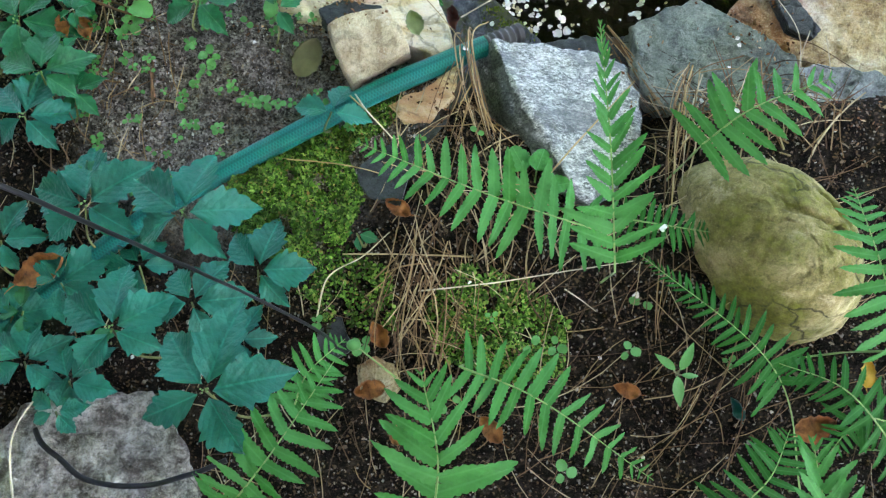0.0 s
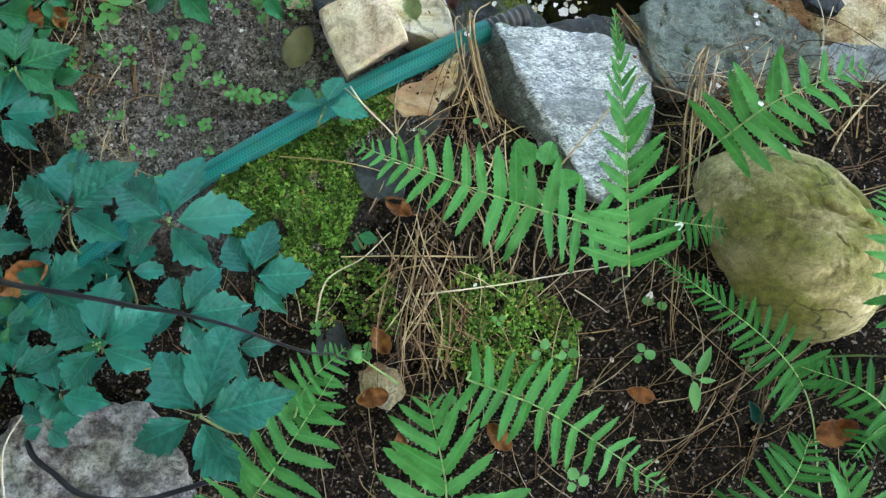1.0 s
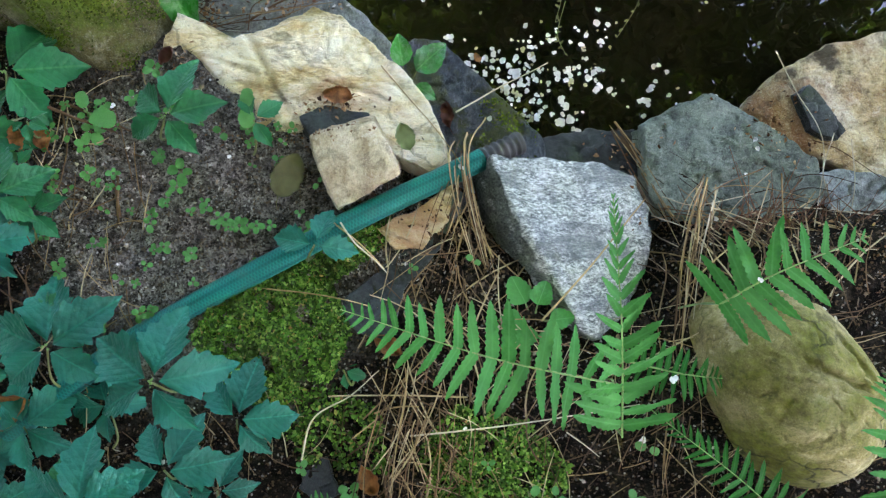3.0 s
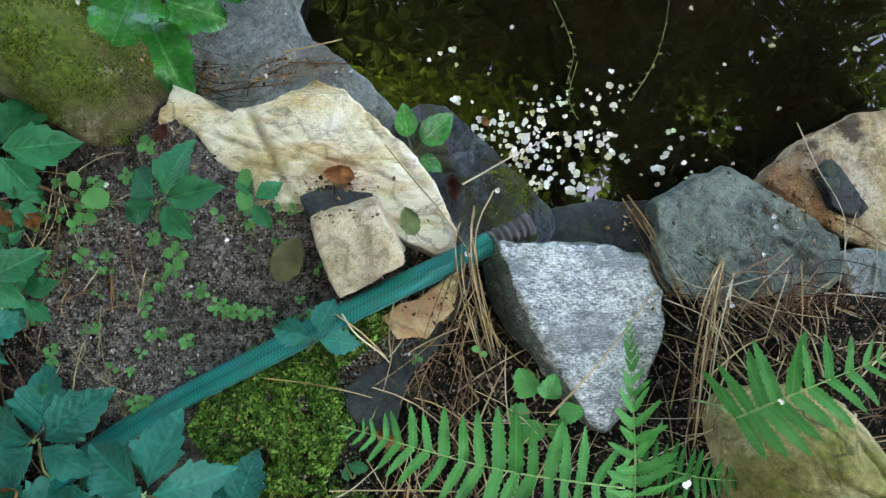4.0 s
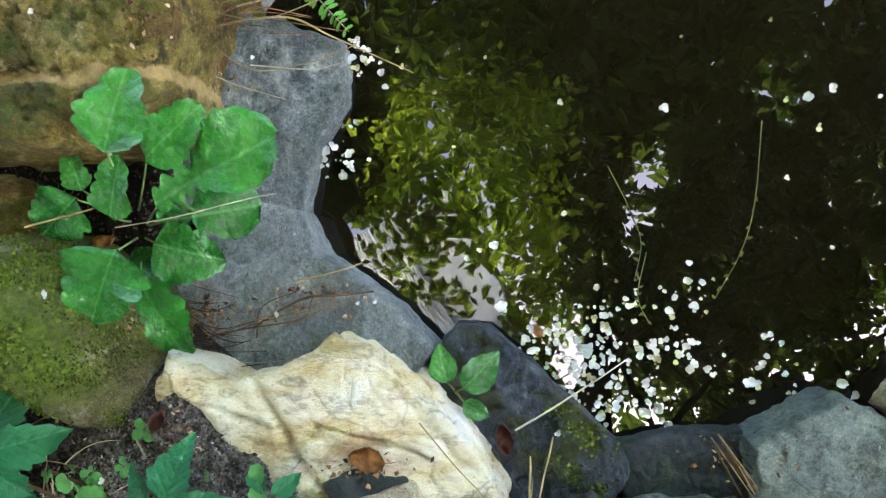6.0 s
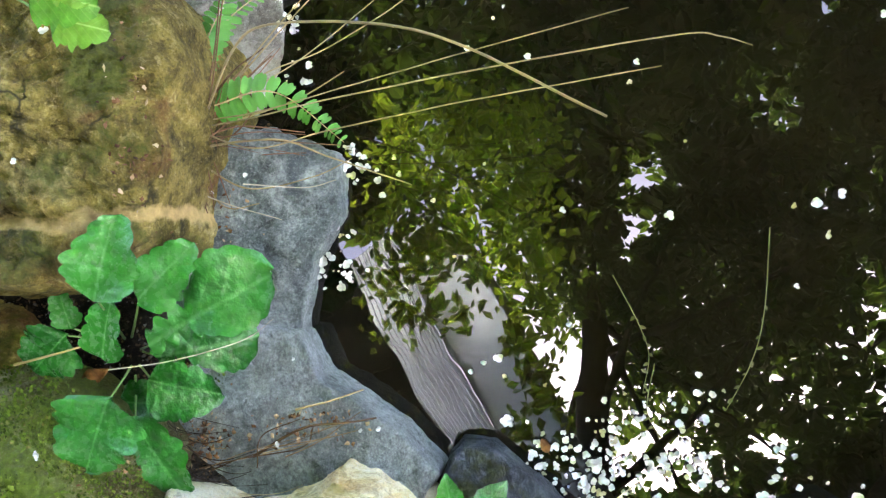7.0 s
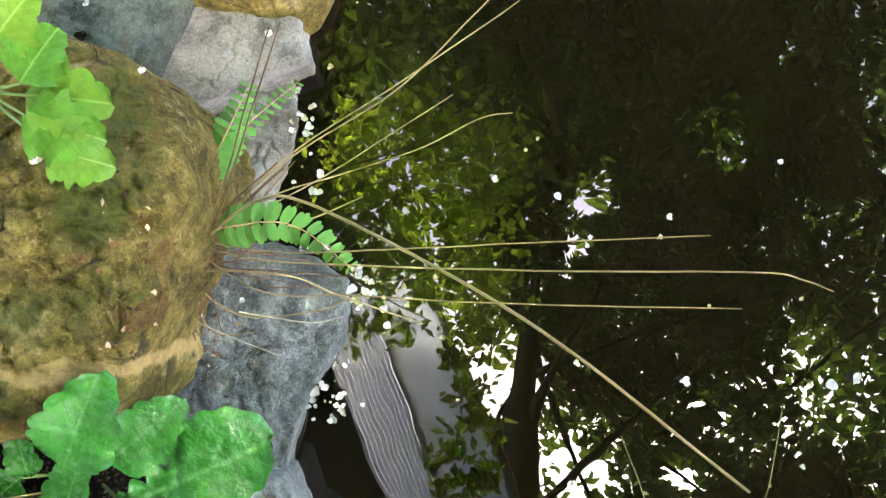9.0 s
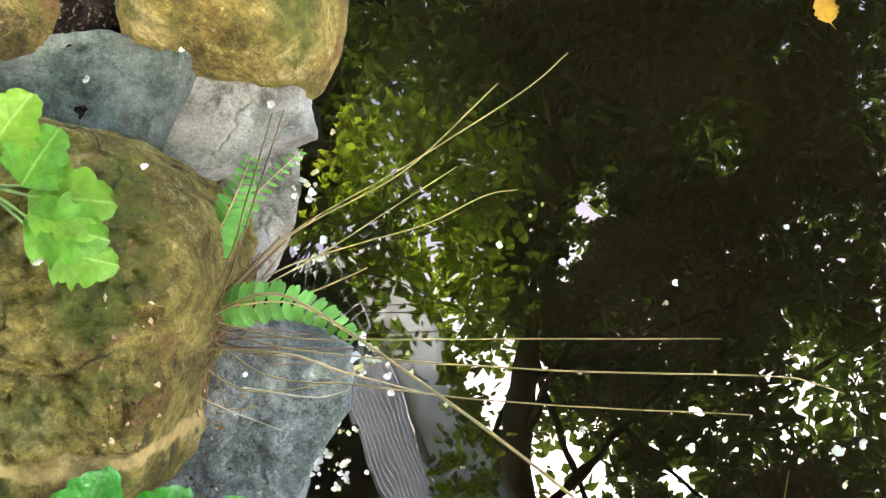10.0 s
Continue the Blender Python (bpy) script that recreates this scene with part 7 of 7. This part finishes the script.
def crown_spots(x0, x1, y0, y1, z0, z1, n, rad, count, seed, gaps=()):
    rnd, res = random.Random(seed), []
    step = math.sqrt((x1 - x0) * (y1 - y0) / n)
    nx, ny = max(1, round((x1 - x0) / step)), max(1, round((y1 - y0) / step))
    for i in range(nx * ny):
        p = (x0 + (x1 - x0) * (i % nx + rnd.uniform(0.1, 0.9)) / nx, y0 + (y1 - y0) * (i // nx + rnd.uniform(0.1, 0.9)) / ny, rnd.uniform(z0, z1))
        if all(math.hypot(p[0] - gx, p[1] - gy) > gr for gx, gy, gr in gaps):
            res.append((p, rad * rnd.uniform(0.7, 1.25), count))
    return res


GAPS = [(1.0, -0.8, 0.36), (1.85, -0.72, 0.20), (0.66, -0.02, 0.27), (0.36, -0.06, 0.30), (1.08, 1.36, 0.21), (0.98, 0.98, 0.13), (2.0, 1.80, 0.25), (2.8, 0.02, 0.34),
        (1.6, 2.1, 0.14), (0.66, 0.72, 0.09), (0.92, 0.78, 0.09), (2.1, -0.30, 0.15), (2.45, 2.6, 0.16), (0.2, 1.65, 0.14)]
tree((0.35, -2.4, 0.05), [(0.38, -1.5, 1.8), (0.44, -0.65, 3.5), (0.61, 0.3, 4.5)], 0.165,
     crown_spots(0.12, 1.4, -2.5, 3.0, 4.4, 4.8, 40, 0.42, 600, 5, GAPS) + crown_spots(1.4, 3.2, -2.5, 3.0, 4.4, 4.8, 56, 0.42, 460, 12, GAPS), 0.09, 21, "tall leaning tree with a dense green crown over the pond", None, GAPS)
tree((4.5, 1.0, 0.05), [(4.0, 1.2, 2.5), (3.2, 1.6, 4.6)], 0.16,
     crown_spots(1.5, 6.5, -1.0, 5.0, 4.0, 5.4, 70, 0.55, 320, 6, GAPS), 0.11, 22, "broad leafy tree beyond the water", None, GAPS)
tree((-1.2, 5.2, 0.05), [(-1.1, 4.6, 2.5), (-0.6, 3.6, 4.4)], 0.15,
     crown_spots(-3.0, 2.2, 2.1, 6.0, 3.4, 5.8, 85, 0.7, 330, 7) + crown_spots(-1.7, -0.8, 1.1, 2.2, 3.6, 4.1, 12, 0.28, 170, 17), 0.13, 23, "leafy tree at the far end of the pond")
# unseen tree, added so that its crown blocks the sun from the bank
tree((3.4, -4.2, 0.05), [(3.2, -3.8, 2.5), (2.7, -3.0, 4.6)], 0.16,
     crown_spots(0.3, 5.0, -5.5, -1.5, 3.0, 5.8, 95, 0.85, 220, 8), 0.17, 24, "unseen leafy tree added to keep sun off the bank")
tree((-1.9, 2.9, 0.05), [(-1.75, 2.7, 1.4), (-1.1, 1.9, 2.85)], 0.03,
     crown_spots(-0.6, 0.25, 0.78, 1.6, 2.65, 2.95, 34, 0.17, 44, 9) + crown_spots(-0.02, 0.22, -0.35, 0.8, 2.7, 2.9, 14, 0.10, 24, 10) + crown_spots(-0.8, -0.1, 0.40, 0.85, 2.7, 2.9, 12, 0.1, 15, 11), 0.066, 25, "slender tree over the pond, its thin foliage coloured as if sunlit", LIT_LEAF)
# unseen ring of foliage, added to hold back light from the horizon
blocker_ring = []
rnd = random.Random(77)
for k in range(46):
    a = 2 * math.pi * k / 46
    for z in (0.8, 2.2, 3.6, 5.0, 6.2):
        if rnd.random() < 0.94:
            blocker_ring.append(((9 * math.cos(a) + rnd.uniform(-.6, .6), 9 * math.sin(a) + rnd.uniform(-.6, .6), z + rnd.uniform(-.4, .4)), 1.1, 95))
wood = thing("light_screen_belt", (0, 9, 0.05), "unseen belt of leafy trees added to cut low sky light", "trees")
bm = bmesh.new()
for k in range(24):
    a = 2 * math.pi * (k + 0.3) / 24
    tube(bm, [(9.2 * math.cos(a), 9.2 * math.sin(a), 0.0), (9.1 * math.cos(a), 9.1 * math.sin(a), 3.0), (9.0 * math.cos(a + 0.02), 9.0 * math.sin(a + 0.02), 6.0)], 0.12, 8, 0.4)
part("trunks", bm, BARK, wood)["kind"] = "stuff"
leaf_cloud("foliage", blocker_ring, 0.34, CANOPY, wood, 31)

# house: a clear sheet roof on battens reaches over the bank
def sheet_mat(name, c, through_share):
    k = Mat(name, 0.5, 0.3)
    base = k.ramp(k.noise(3), [(0.3, tuple(0.9 * x for x in c)), (0.7, c)])
    k.color(base)
    t = k.n.new("ShaderNodeBsdfTranslucent")
    k.l.new(base, t.inputs["Color"])
    x = k.n.new("ShaderNodeMixShader")
    x.inputs[0].default_value = through_share
    k.l.new(k.b.outputs[0], x.inputs[1])
    k.l.new(t.outputs[0], x.inputs[2])
    k.l.new(x.outputs[0], k.n["Material Output"].inputs["Surface"])
    return k.m


SHEET = sheet_mat("translucent_white_sheet", (0.87, 0.91, 0.87), 0.85)
SMOKED = sheet_mat("translucent_grey_sheet", (0.16, 0.16, 0.15), 0.3)
house = thing("house", (-3.2, -0.5, 0.1), "pale house with a translucent lapped sheet roof over the bank", "house")
EAVE = Matrix.Translation((-0.62, 0.2, 0)) @ Matrix.Rotation(radians(24.5), 4, "Z")


def slab(m, x0, x1, y0, y1, z0, z1):
    bm = bmesh.new()
    bmesh.ops.create_cube(bm, size=1.0, matrix=m @ Matrix.Translation(((x0 + x1) / 2, (y0 + y1) / 2, (z0 + z1) / 2)) @ Matrix.Diagonal((x1 - x0, y1 - y0, z1 - z0, 1)))
    return bm


part("wall", slab(EAVE, -2.6, -2.4, -7, 3.2, 0.0, 3.3), SIDING, house, smooth=False)
part("roof", slab(EAVE, -6.0, -0.9, -7.2, 3.4, 3.3, 3.45), ROOF, house, smooth=False)
part("roof_sheet", slab(EAVE, -0.9, 0.0, -7.0, 2.3, 3.12, 3.13), SMOKED, house, "grey translucent roof sheet", smooth=False)
for k in range(12):
    u = 0.025 * k
    part("lapped_strip", slab(EAVE @ Matrix.Translation((u, 0, 3.10)) @ Matrix.Rotation(radians(16), 4, "Y"), 0, 0.0235, -7, 0.72, -0.003, 0.003), SHEET, house, "white translucent strip", smooth=False)
part("roof_sheet", slab(EAVE, 0.305, 0.65, -7, 0.72, 3.10, 3.11), SHEET, house, "white translucent roof sheet", smooth=False)
part("edge_batten", slab(EAVE, 0.65, 0.69, -7, 0.72, 3.07, 3.14), PANEL, house, "light grey batten", smooth=False)
part("rafter", slab(EAVE, 0.30, 0.325, -7, 0.72, 3.11, 3.16), SIDING, house, smooth=False)
